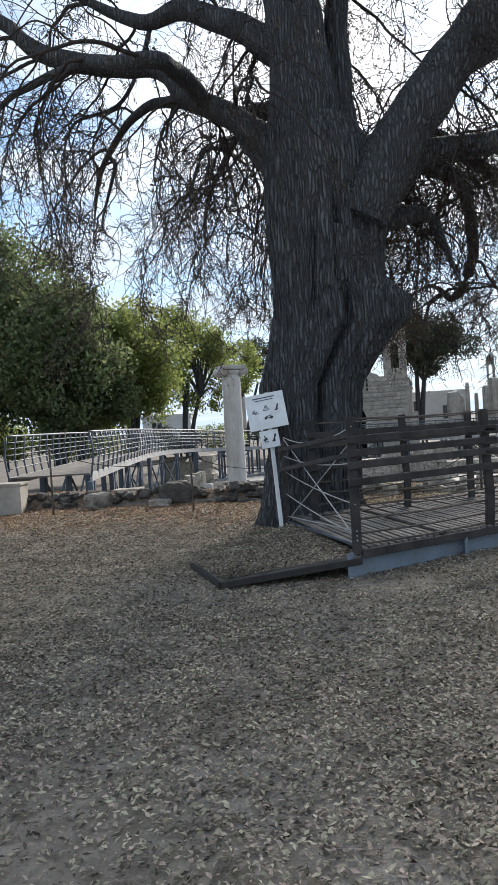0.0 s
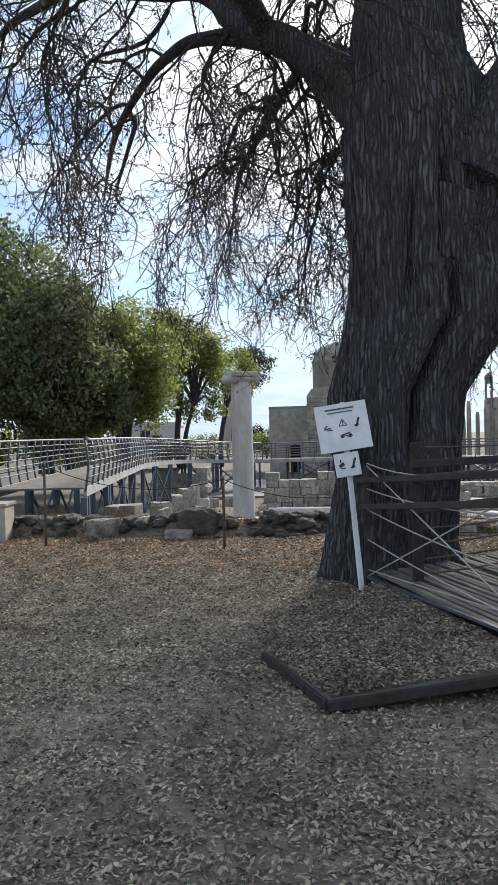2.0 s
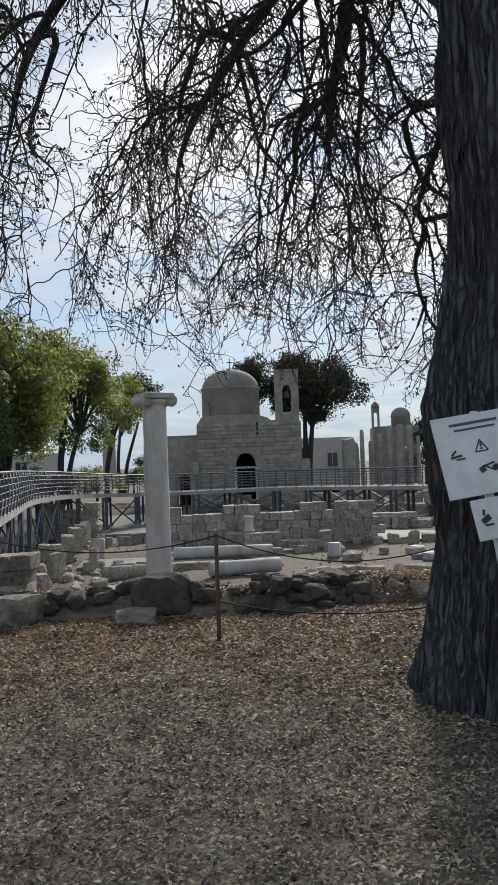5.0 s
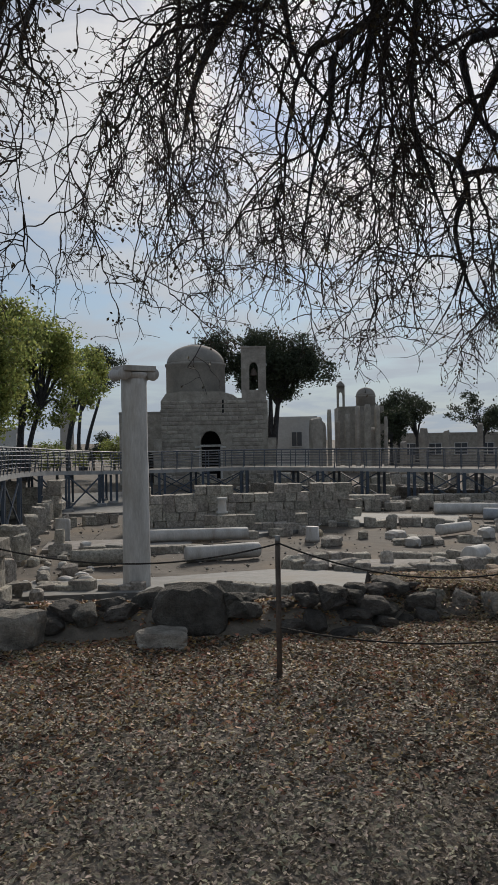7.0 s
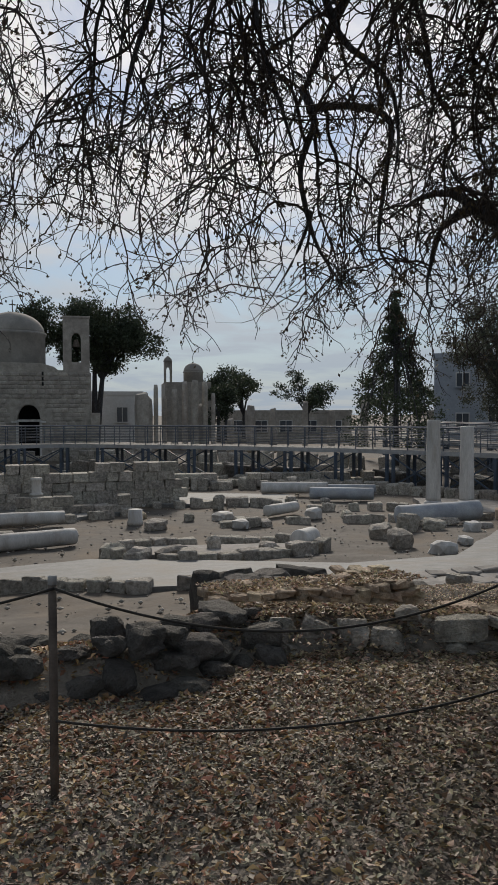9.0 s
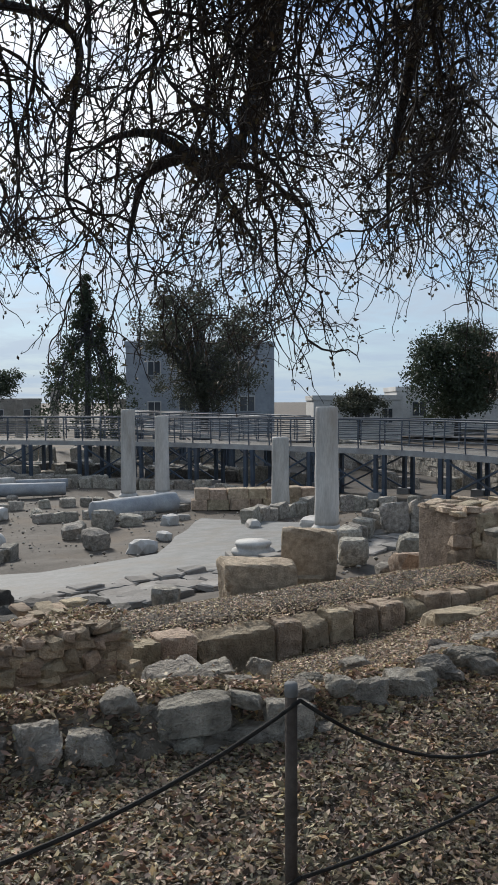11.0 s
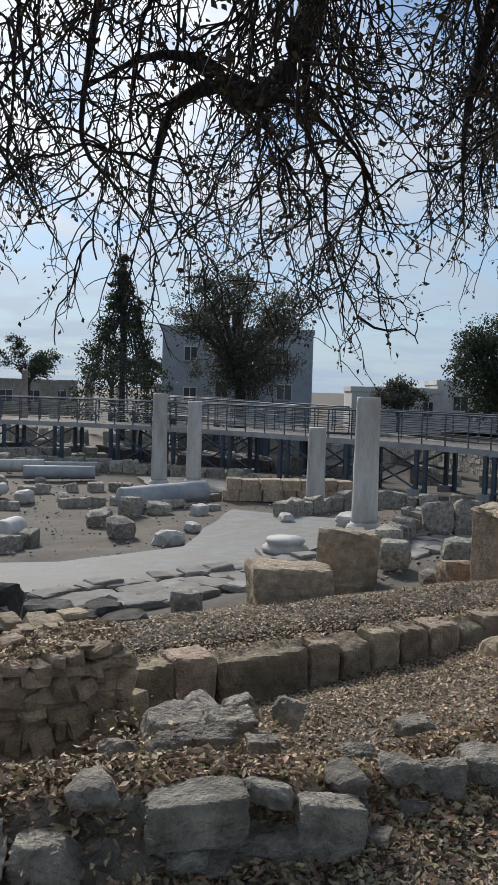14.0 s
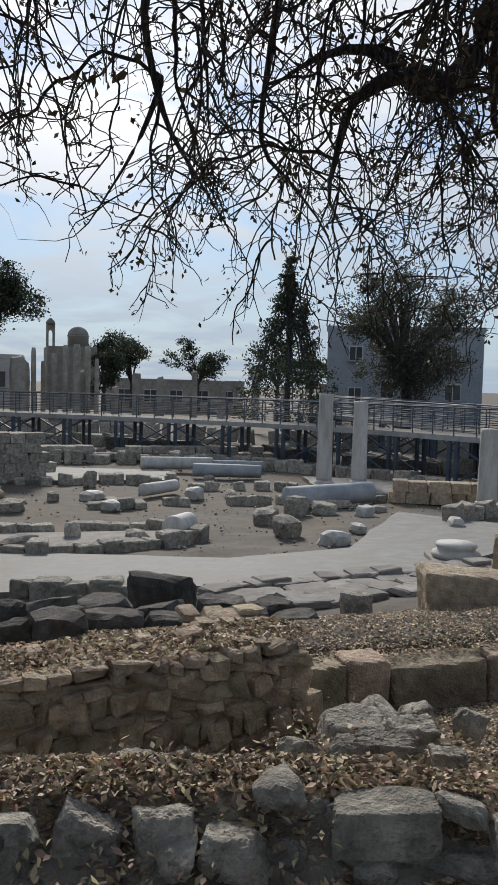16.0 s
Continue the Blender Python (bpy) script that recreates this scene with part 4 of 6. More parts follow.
SLOPE_STONES = [
    (2.68, 13.58, -0.45, 0.26, 0.31),
    (3.00, 13.55, -0.40, 0.38, 0.22),
    (3.36, 13.62, -0.45, 0.25, 0.16),
    (2.36, 13.03, -0.20, 0.26, 0.17),
    (2.91, 13.10, -0.30, 0.16, 0.11),
    (2.62, 13.06, -0.25, 0.17, 0.14),
    (0.47, 12.89, 0.03, 0.28, 0.17),
    (0.69, 12.89, 0.03, 0.26, 0.17),
    (1.03, 12.92, 0.03, 0.33, 0.24),
    (1.21, 12.65, 0.03, 0.18, 0.30),
    (1.37, 12.52, 0.03, 0.33, 0.18),
    (1.75, 12.65, 0.03, 0.29, 0.19),
    (3.46, 13.38, -0.40, 0.20, 0.16),
]
for k, (x, y, z, w, h) in enumerate(SLOPE_STONES):
    if 7 < k < 12 or k == 0:
        continue
    stone("stone", GREY_STONE if k < 6 or k == 12 else DARK_STONE, x, y + w * 0.25, z - 0.04, w * 1.05, w * 0.75, h * 1.08 + 0.05, rng.uniform(0, 180), 50 + k, 3.4, 0.17, 4, rubble, (rng.uniform(-8, 8), rng.uniform(-8, 8)))
LEFT_BLOCKS = [
    (-2.59, 12.93, 0.04, 0.41, 0.22),
    (-2.46, 12.55, 0.03, 0.43, 0.25),
    (-2.39, 12.58, 0.04, 0.37, 0.23),
    (-1.49, 12.35, 0.04, 0.39, 0.10),
    (-3.09, 13.68, 0.10, 0.34, 0.22),
    (-1.23, 13.05, 0.04, 0.53, 0.38),
    (-3.66, 13.43, 0.10, 0.37, 0.23),
    (-3.97, 13.50, 0.10, 0.33, 0.23),
    (-2.21, 13.24, 0.05, 0.23, 0.11),
    (-1.84, 13.01, 0.05, 0.27, 0.16),
]
for k, (x, y, z, w, h) in enumerate(LEFT_BLOCKS):
    if k == 2:
        continue
    nm, lb = ("boulder", "big rounded dark grey boulder by the rubble wall") if k == 5 else ("stone_block", "rough grey stone block at the rubble wall")
    if k == 5:
        y, w, h = 12.62, 0.55, 0.36
    tagged(stone(nm, DARK_STONE if k in (5, 4, 6, 7) else GREY_STONE, x, y + w * 0.2, 0.03, w, w * 0.7, h + 0.05, rng.uniform(-12, 12), 80 + k, 2.2 if k == 5 else 5.0, 0.15 if k == 5 else 0.10, 3), lb, "stone", "loose stones")
cabinet = thing("stone_plinth", pose(-4.05, 12.7, 0.02), "plain cream painted plinth beside the rubble wall", "plinth")
part("body", box(0.75, 0.45, 0.50, (0, 0, 0), 0.015), CHURCH, cabinet)
part("top_slab", box(0.79, 0.49, 0.04, (0, 0, 0.50), 0.008), CHURCH, cabinet)

# ---- the sunken ruins: walls near the fence ----
def masonry(name, a, b, z0, z1, thick, mat, label, size=(0.07, 0.26), rows_h=(0.07, 0.17), seed=0, gaps=0.0, cap=False):
    """A wall of coursed rubble from a to b: a mortar core and stones standing proud of it, each its own piece."""
    r_ = np.random.default_rng(seed)
    a, b = Vector((*a, 0)), Vector((*b, 0))
    d = b - a
    ln = d.length
    d.normalize()
    nrm = Vector((d.y, -d.x, 0))
    wl_ = thing(name, pose(0, 0, 0), label, "wall", kind="structure")
    mid = (a + b) / 2 - nrm * (thick / 2 - 0.015)
    part("core", box(ln - 0.03, thick - 0.04, z1 - z0 - 0.05, (mid.x, mid.y, z0), 0.02, None, Matrix.Rotation(math.atan2(d.y, d.x), 4, "Z")), mat, wl_)
    shapes = [block_mesh(100 + k, 0.09, 0.13, mat) for k in range(12)]
    z = z0
    while z < z1 - 0.02:
        h = min(r_.uniform(*rows_h), z1 - z + 0.02)
        s = r_.uniform(-0.08, 0.0)
        while s < ln:
            w = r_.uniform(*size)
            if r_.random() > gaps:
                lanes = (0.04, thick * 0.35, thick * 0.62, thick * 0.88) if z + h > z1 - 0.03 else (0.04,)
                for side, back in enumerate(lanes):
                    p = a + d * (s + w / 2 + (r_.uniform(-0.1, 0.1) if side else 0)) - nrm * (back + r_.uniform(-0.012, 0.03))
                    dd = 0.17 if side == 0 else thick * r_.uniform(0.2, 0.34)
                    part("stone", shapes[int(r_.integers(12))], None, wl_, "", Matrix.Translation((p.x, p.y, z + r_.uniform(-0.035, 0.03))) @ Matrix.Rotation(math.atan2(d.y, d.x) + r_.uniform(-0.12, 0.12), 4, "Z") @ Matrix.Rotation(r_.uniform(-0.25, 0.25), 4, "Y") @ Matrix.Diagonal((w * r_.uniform(0.85, 1.05), dd, h * r_.uniform(0.8, 1.2), 1)))
            s += w
        z += h
    return wl_


masonry("masonry_wall", (1.10, 14.56), (2.92, 14.27), -0.95, -0.05, 0.55, WARM_STONE, "low wall of small ochre rubble stones under leaves", (0.07, 0.25), (0.06, 0.16), seed=3)
masonry("masonry_wall", (2.90, 14.28), (3.12, 14.95), -0.85, -0.05, 0.5, WARM_STONE, "return of the ochre rubble wall", seed=4)
masonry("masonry_wall", (8.55, 14.55), (10.3, 13.7), -1.25, 0.14, 0.9, WARM_STONE, "stump of a thick rubble wall", (0.16, 0.34), (0.12, 0.22), 5)
masonry("masonry_wall", (7.75, 13.25), (8.6, 12.75), -0.80, 0.05, 0.7, GREY_STONE, "broken stump of pale stone wall", (0.18, 0.4), (0.14, 0.22), 6)

# ashlar kerb of the terrace
terrace = thing("terrace_wall", pose(0, 0, 0), "row of upright ochre ashlar blocks holding a leafy terrace", "wall", kind="structure")
KA, KB = Vector((2.6, 15.28, 0)), Vector((8.4, 13.38, 0))
kd = (KB - KA).normalized()
kn = Vector((-kd.y, kd.x, 0))
s, k = 0.0, 0
while s < (KB - KA).length:
    w = rng.uniform(0.28, 0.4) if s < 1.5 else (0.8 if s < 2.2 else rng.uniform(0.24, 0.4))
    p = KA + kd * (s + w / 2)
    stone("ashlar", WARM_STONE, p.x, p.y, -0.98, w * 1.0, 0.32, 0.53 + rng.uniform(-0.03, 0.03), math.degrees(math.atan2(kd.y, kd.x)) + rng.uniform(-3, 3), 130 + k, 11.0, 0.045, 4, terrace)
    s += w * 0.985
    k += 1
tb = bmesh.new()
tg = []
for i in range(42):
    row_ = []
    for j in range(24):
        q = KA + kd * (-0.6 + i * 0.165) + kn * (0.1 + j * 0.16)
        z = (-0.47 if j else -0.8) - 0.30 * max(0, j * 0.16 - 0.8) + 0.03 * noise.noise(q * 1.5) + 0.012 * noise.noise(q * 6)
        row_.append(tb.verts.new((q.x, q.y, z)))
    tg.append(row_)
for i in range(41):
    for j in range(23):
        tb.faces.new((tg[i][j], tg[i + 1][j], tg[i + 1][j + 1], tg[i][j + 1]))
for f in tb.faces:
    f.smooth = True
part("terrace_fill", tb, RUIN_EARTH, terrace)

WALL2 = [
    (2.27, 16.50, -0.75, 0.49, 0.49),
    (2.76, 16.52, -0.75, 0.56, 0.42),
    (3.27, 16.40, -0.75, 0.52, 0.36),
    (3.80, 16.26, -0.75, 0.54, 0.34),
    (1.93, 16.55, -0.75, 0.35, 0.47),
    (4.42, 16.28, -0.75, 0.46, 0.23),
    (5.60, 16.85, -1.00, 0.36, 0.27),
]
low = thing("broken_wall", pose(0, 0, 0), "broken line of dark squared stones on the terrace", "wall", kind="structure")
for k, (x, y, z, w, h) in enumerate(WALL2[:6]):
    stone("stone", DARK_STONE, x, y, z - 0.15, w * 1.03, w * 0.8, h * 1.0 + 0.12, -18 + rng.uniform(-10, 10), 160 + k, 5.0, 0.10, 3, low)
    stone("stone", DARK_STONE, x + 0.1, y + 0.45, z - 0.15, w, w * 0.8, h * 1.05 + 0.1, -18 + rng.uniform(-10, 10), 170 + k, 4.0, 0.12, 3, low)
RIGHT_RUIN = [
    (7.96, 16.39, -1.05, 0.70, 0.80),
    (6.60, 16.12, -0.95, 0.83, 0.43),
    (9.49, 15.68, -1.10, 0.58, 0.43),
    (9.71, 16.18, -1.10, 0.48, 0.16),
    (11.77, 16.97, -1.20, 0.58, 0.34),
    (8.68, 14.25, -0.85, 0.76, 0.37),
    (9.97, 14.21, -0.80, 0.51, 0.44),
    (8.51, 13.58, -0.70, 0.37, 0.37),
    (6.02, 13.18, -0.72, 0.62, 0.34),
    (5.88, 12.67, -0.60, 0.39, 0.17),
    (14.91, 18.60, -1.30, 0.60, 0.66),
    (14.49, 19.05, -1.30, 0.66, 0.60),
    (5.56, 16.71, -0.95, 0.33, 0.30),
    (10.63, 17.53, -1.20, 0.54, 0.36),
]
for k, (x, y, z, w, h) in enumerate(RIGHT_RUIN):
    d = w * 0.75
    if k == 0:
        w, h, d = 0.76, 0.84, 0.62
    elif k == 1:
        w, h, d = 1.0, 0.54, 0.6
    tagged(stone("stone_block", WARM_STONE if k in (0, 1, 5, 8, 2, 9) else GREY_STONE, x + d * 0.2, y + d * 0.25, z - 0.1, w * 1.04, d, h * 1.05 + 0.1, -40 + rng.uniform(-12, 12), 200 + k, 11.0 if k < 2 else 5.5, 0.06 if k < 2 else 0.10, 4 if k < 2 else 3),
           "squared weathered stone block lying in the ruins" if k < 9 else "tumbled pale stone in the ruins", "stone", "loose stones")
tagged(stone("stone_block", DARK_STONE, 4.75, 19.45, -1.52, 0.92, 0.6, 0.66, -25, 231, 4.5, 0.13, 3), "dark pitted stone block on the low wall", "stone", "loose stones")
tagged(stone("stone_block", DARK_STONE, 4.76, 17.3, -1.15, 0.6, 0.5, 0.36, -20, 232, 4.0, 0.12, 3), "dark pitted stone beside the terrace", "stone", "loose stones")

# ---- paved floors ----
def paving(name, outline, lift, mat, label, thick=0.10, step=0.6):
    """A flat floor over the ruins' ground, with a worn ragged edge."""
    b = bmesh.new()
    pts = []
    for k in range(len(outline)):
        a, c = Vector((*outline[k], 0)), Vector((*outline[(k + 1) % len(outline)], 0))
        n = max(1, int((c - a).length / step))
        for q in range(n):
            p = a.lerp(c, q / n)
            p += Vector((noise.noise(p * 1.3), noise.noise(p * 1.3 + Vector((4, 0, 0))), 0)) * 0.12
            pts.append(b.verts.new((p.x, p.y, ruin_z(p.y) + lift)))
    f = b.faces.new(pts)
    ext = bmesh.ops.extrude_face_region(b, geom=[f])
    bmesh.ops.translate(b, verts=[v for v in ext["geom"] if isinstance(v, bmesh.types.BMVert)], vec=(0, 0, -thick - 0.1))
    bmesh.ops.triangulate(b, faces=[q for q in b.faces if len(q.verts) > 4])
    bmesh.ops.recalc_face_normals(b, faces=b.faces[:])
    return tagged(part(name, b, mat), label, "paving", kind="structure")


paving("pavement_path", [(-3, 24.6), (0.5, 24.0), (3, 22.6), (6.5, 20.6), (10.4, 19.7), (13.2, 20.6), (16.2, 22.8), (15.6, 26.4), (13.2, 24.6), (10.5, 22.6), (8.0, 23.0), (5.2, 25.4), (3.2, 26.9), (0.6, 26.6), (-3, 27.0)], 0.10, PAVING, "smooth pale grey paved path through the ruins")
paving("pavement_floor", [(8.2, 37.2), (13.2, 35.4), (14.8, 38.2), (9.6, 41.6)], 0.14, PAVING, "pale mosaic floor slab in the ruins")
paving("pavement_floor", [(0.4, 35.6), (4.6, 34.8), (7.6, 36.0), (7.2, 37.8), (1.0, 38.2)], 0.12, PAVING, "pale floor slab below the cross wall")
paving("pavement_floor", [(-2.6, 46), (1.0, 45.5), (2.6, 60.6), (-3.0, 60.5)], 0.12, PAVING, "pale gravel strip leading to the church")
paving("pavement_floor", [(-2.8, 33.4), (2.0, 32.6), (2.4, 35.0), (-2.6, 35.6)], 0.10, FLAGS, "worn flagged floor behind the tall column")
paving("pavement_floor", [(3.9, 26.9), (8.2, 25.0), (8.9, 26.4), (4.9, 28.3)], 0.13, FLAGS, "oval flagged platform")
paving("pavement_floor", [(16.4, 30.6), (21.5, 27.4), (23.4, 30.5), (18.5, 34.5)], 0.16, FLAGS, "flagged floor round the small columns")
# flagstones in front of the path
flags = thing("flagstones", pose(0, 0, 0), "uneven worn flagstones along the path", "paving", kind="structure")
flag_shapes = [stone_mesh(1, 1, 1, 300 + k, 12.0, 0.05, 3) for k in range(8)]
for s_ in flag_shapes:
    s_.materials.append(FLAGS)
for i in range(17):
    for j in range(4):
        x, y = 6.2 + i * 0.52 + rng.uniform(-0.1, 0.1), 20.35 - 0.8 * i * 0.12 - j * 0.42 + rng.uniform(-0.08, 0.08) + (0.9 if i > 10 else 0) * (i - 10) * 0.12
        w = rng.uniform(0.48, 0.72)
        part("flagstone", flag_shapes[int(rng.integers(8))], None, flags, "", pose(x, y, ruin_z(y) - 0.02 + (0.06 if j == 0 else 0.0), rng.uniform(-3, 3), rng.uniform(-3, 3), rng.uniform(-25, 25)) @ Matrix.Diagonal((w, w * 0.7, 0.13, 1)))


# ---- columns ----
def column(x, y, z, r, h, label, capital=False, base=True, mat=None, group="standing columns"):
    c = thing("column", pose(x, y, z, 0, 0, 20), label, "column", group)
    mat = mat or MARBLE
    z0 = 0.0
    if base:
        part("base", lathe([(r * 1.45, 0), (r * 1.45, r * 0.35), (r * 1.38, r * 0.4), (r * 1.34, r * 0.65), (r * 1.15, r * 0.75), (r * 1.08, r * 0.95)], 28, 0.04, x), mat, c)
        z0 = r * 0.9
    top = h - (r * 0.95 if capital else 0)
    prof = [(r * (1.03 - 0.10 * q), z0 + (top - z0) * q) for q in np.linspace(0, 1, 26)]
    if not capital:
        prof += [(r * 0.86, top + 0.02)]
    part("shaft", lathe(prof, 32, 0.045, x * 1.7), mat, c)
    if capital:
        # Ionic capital: echinus, two scrolls with their bolsters, abacus
        cap = part("capital", lathe([(r * 0.94, top), (r * 1.0, top + 0.03), (r * 1.16, top + r * 0.28), (r * 1.12, top + r * 0.45)], 28, 0.03, 3), mat, c, "worn Ionic capital")
        for sx in (-1, 1):
            m = pose(sx * r * 1.12, -r * 1.0, top + r * 0.34, -90, 0, 0)
            part("scroll", lathe([(r * 0.46, 0), (r * 0.50, r * 0.15), (r * 0.36, r * 0.9), (r * 0.36, r * 1.1), (r * 0.50, r * 1.85), (r * 0.46, r * 2.0)], 20, 0.04, sx), mat, cap, "", m)
        part("abacus", box(r * 2.6, r * 2.3, r * 0.42, (0, 0, top + r * 0.52), r * 0.08), mat, cap)
    return c


column(-0.47, 25.2, -2.0, 0.31, 5.2, "tall weathered marble column with an Ionic capital", True, False)
column(17.95, 32.5, -2.06, 0.27, 3.3, "slim weathered marble column with a chipped top")
column(19.15, 32.0, -2.06, 0.27, 3.05, "slim weathered marble column with a broken top")
column(18.55, 25.75, -1.96, 0.28, 2.35, "short thick marble column stump")
column(14.82, 21.2, -1.72, 0.29, 3.1, "plain pale marble column")
tagged(stone("stone_block", MARBLE, 15.3, 21.9, -1.75, 1.1, 0.7, 0.35, 20, 401, 8, 0.05, 3), "pale stone plinth beside the column", "stone", "loose stones")


# ---- fallen shafts and drums ----
def shaft(x, y, z, r, ln, turn, mat, label, tilt=0.0):
    prof = [(r * 0.9, 0), (r, 0.03)] + [(r * (1 - 0.06 * q), 0.03 + (ln - 0.06) * q) for q in np.linspace(0.1, 1, 9)] + [(r * 0.84, ln)]
    m = pose(x, y, z + r * 0.92, 0, 0, turn) @ pose(0, 0, 0, 0, 90 + tilt, 0) @ Matrix.Translation((0, 0, -ln / 2))
    return tagged(part("fallen_shaft", lathe(prof, 24, 0.05, x + y), mat, None, "", m), label, "column piece", "fallen column pieces")


GREY_L, WHITE_L = "blue-grey granite shaft lying on the ground", "white marble column shaft lying on the ground"
shaft(8.75, 26.3, -1.98, 0.27, 0.85, 35, MARBLE, "short white marble drum lying on its side", 0)
shaft(15.1, 28.7, -2.0, 0.33, 2.9, -10, BLUE_MARBLE, GREY_L, -2)
shaft(15.3, 38.6, -1.95, 0.26, 2.9, -24, MARBLE, WHITE_L)
shaft(16.0, 35.9, -2.0, 0.26, 2.6, -34, BLUE_MARBLE, GREY_L)
shaft(2.4, 34.0, -1.98, 0.22, 3.6, -6, MARBLE, WHITE_L)
shaft(2.5, 29.9, -2.05, 0.24, 2.3, 8, MARBLE, WHITE_L)
shaft(-0.8, 30.0, -2.05, 0.25, 2.2, 4, GREY_STONE, "grey stone shaft lying behind the tall column")
shaft(11.6, 32.9, -2.0, 0.2, 1.7, 25, MARBLE, WHITE_L)
shaft(17.4, 37.6, -1.95, 0.2, 2.4, -30, BLUE_MARBLE, GREY_L)
shaft(-2.1, 36.6, -1.98, 0.28, 0.85, 70, MARBLE, "pale rounded drum standing among the stumps", -80)
# carved white base
wb = thing("carved_base", pose(10.9, 20.1, -1.58, 0, 0, -35), "white marble column base on a square plinth", "column base")
part("plinth", box(0.95, 0.95, 0.12, (0, 0, 0), 0.02), FLAGS, wb)
part("torus", lathe([(0.40, 0.12), (0.44, 0.17), (0.42, 0.22), (0.34, 0.25), (0.33, 0.29), (0.37, 0.33), (0.34, 0.38)], 28, 0.03, 2), MARBLE, wb)

# blocks strewn over the floor: (x, y, w, h, kind)
STREWN = [
    (10.31, 35.5, 0.5, 0.6, 0), (9.1, 31.0, 0.6, 0.3, 1), (10.8, 25.0, 0.7, 0.5, 0), (10.95, 23.5, 0.75, 0.34, 1), (14.8, 23.6, 0.6, 0.35, 1),
    (12.3, 31.9, 0.6, 0.4, 1), (13.3, 31.4, 0.5, 0.3, 0), (12.6, 24.6, 0.45, 0.22, 1), (8.2, 33.2, 0.5, 0.3, 0), (9.4, 33.0, 0.7, 0.3, 1),
    (6.4, 26.8, 0.4, 0.45, 0), (3.9, 27.3, 0.7, 0.4, 0), (4.3, 26.6, 0.6, 0.35, 0), (5.1, 26.3, 0.8, 0.35, 0), (7.5, 26.0, 0.7, 0.3, 0),
    (12.2, 27.6, 0.6, 0.35, 0), (11.6, 27.0, 0.7, 0.4, 0), (6.6, 31.9, 0.7, 0.35, 0), (-1.9, 28.2, 0.7, 0.4, 0), (-2.6, 27.0, 0.6, 0.35, 0),
]
for k, (x, y, w, h, kd_) in enumerate(STREWN):
    tagged(stone("stone_block", MARBLE if kd_ else GREY_STONE, x, y, ruin_z(y) - 0.06, w, w * rng.uniform(0.6, 0.95), h + 0.06, rng.uniform(0, 90), 420 + k, 5.5, 0.09, 2, None, (rng.uniform(-8, 8), rng.uniform(-8, 8))),
           "fallen white marble block among the ruins" if kd_ else "weathered grey block among the ruins", "stone", "loose stones")
for k in range(85):
    x, y = rng.uniform(-4.5, 21), rng.uniform(21.5, 46)
    if (20 < y < 27.5 and 0 < x < 17) or (27 < y < 34 and 3 < x < 14 and rng.random() < 0.75):
        continue
    w = rng.uniform(0.18, 0.5)
    tagged(stone("rubble_stone", (GREY_STONE, WARM_STONE, MARBLE)[k % 3], x, y, ruin_z(y) - 0.05, w, w * 0.8, w * rng.uniform(0.4, 0.8), rng.uniform(0, 180), 460 + k % 9, 4.0, 0.12, 2), "small fallen stone among the ruins", "stone", "rubble stones")
shaft_rest = [(15.0, 28.75, 1.5, 0.34, -12, GREY_STONE), (13.0, 27.6, 0.85, 0.62, 30, GREY_STONE), (14.6, 26.6, 0.62, 0.36, 15, MARBLE), (15.7, 27.2, 0.45, 0.22, -20, MARBLE), (17.3, 25.2, 0.75, 0.34, 40, MARBLE), (13.9, 27.5, 0.7, 0.4, -35, GREY_STONE)]
for k, (x, y, w, h, turn, mt) in enumerate(shaft_rest):
    tagged(stone("stone_block", mt, x, y, ruin_z(y) - 0.04, w, w * 0.6, h, turn, 540 + k, 6.0, 0.08, 3, None, (4 * (k % 3) - 4, 5 * (k % 2))), "squared grey block beside the granite shaft" if mt is GREY_STONE else "pale marble fragment near the granite shaft", "stone", "loose stones")
tagged(part("column_stump", lathe([(0.24, 0), (0.24, 0.07), (0.17, 0.10), (0.165, 0.5), (0.2, 0.54), (0.2, 0.62)], 18, 0.04, 5), MARBLE, None, "", pose(3.9, 36.9, -1.35)), "small pale column stump on the stepped wall", "column piece", "fallen column pieces")
tagged(part("column_stump", lathe([(0.26, 0), (0.27, 0.1), (0.24, 0.14), (0.23, 0.5)], 18, 0.05, 9), MARBLE, None, "", pose(6.35, 33.2, ruin_z(33.2))), "short pale column stump standing in the court", "column piece", "fallen column pieces")
r5 = np.random.default_rng(5)
for k in range(46):
    x, y = r5.uniform(-4.2, -1.2), r5.uniform(23.5, 34)
    w = r5.uniform(0.16, 0.46)
    tagged(stone("rubble_stone", (GREY_STONE, MARBLE)[k % 2], x, y, ruin_z(y) - 0.04, w, w * 0.8, w * r5.uniform(0.5, 0.9), r5.uniform(0, 180), 560 + k % 9, 4.0, 0.12, 2), "pale broken stone heaped by the pillar stumps", "stone", "rubble stones")
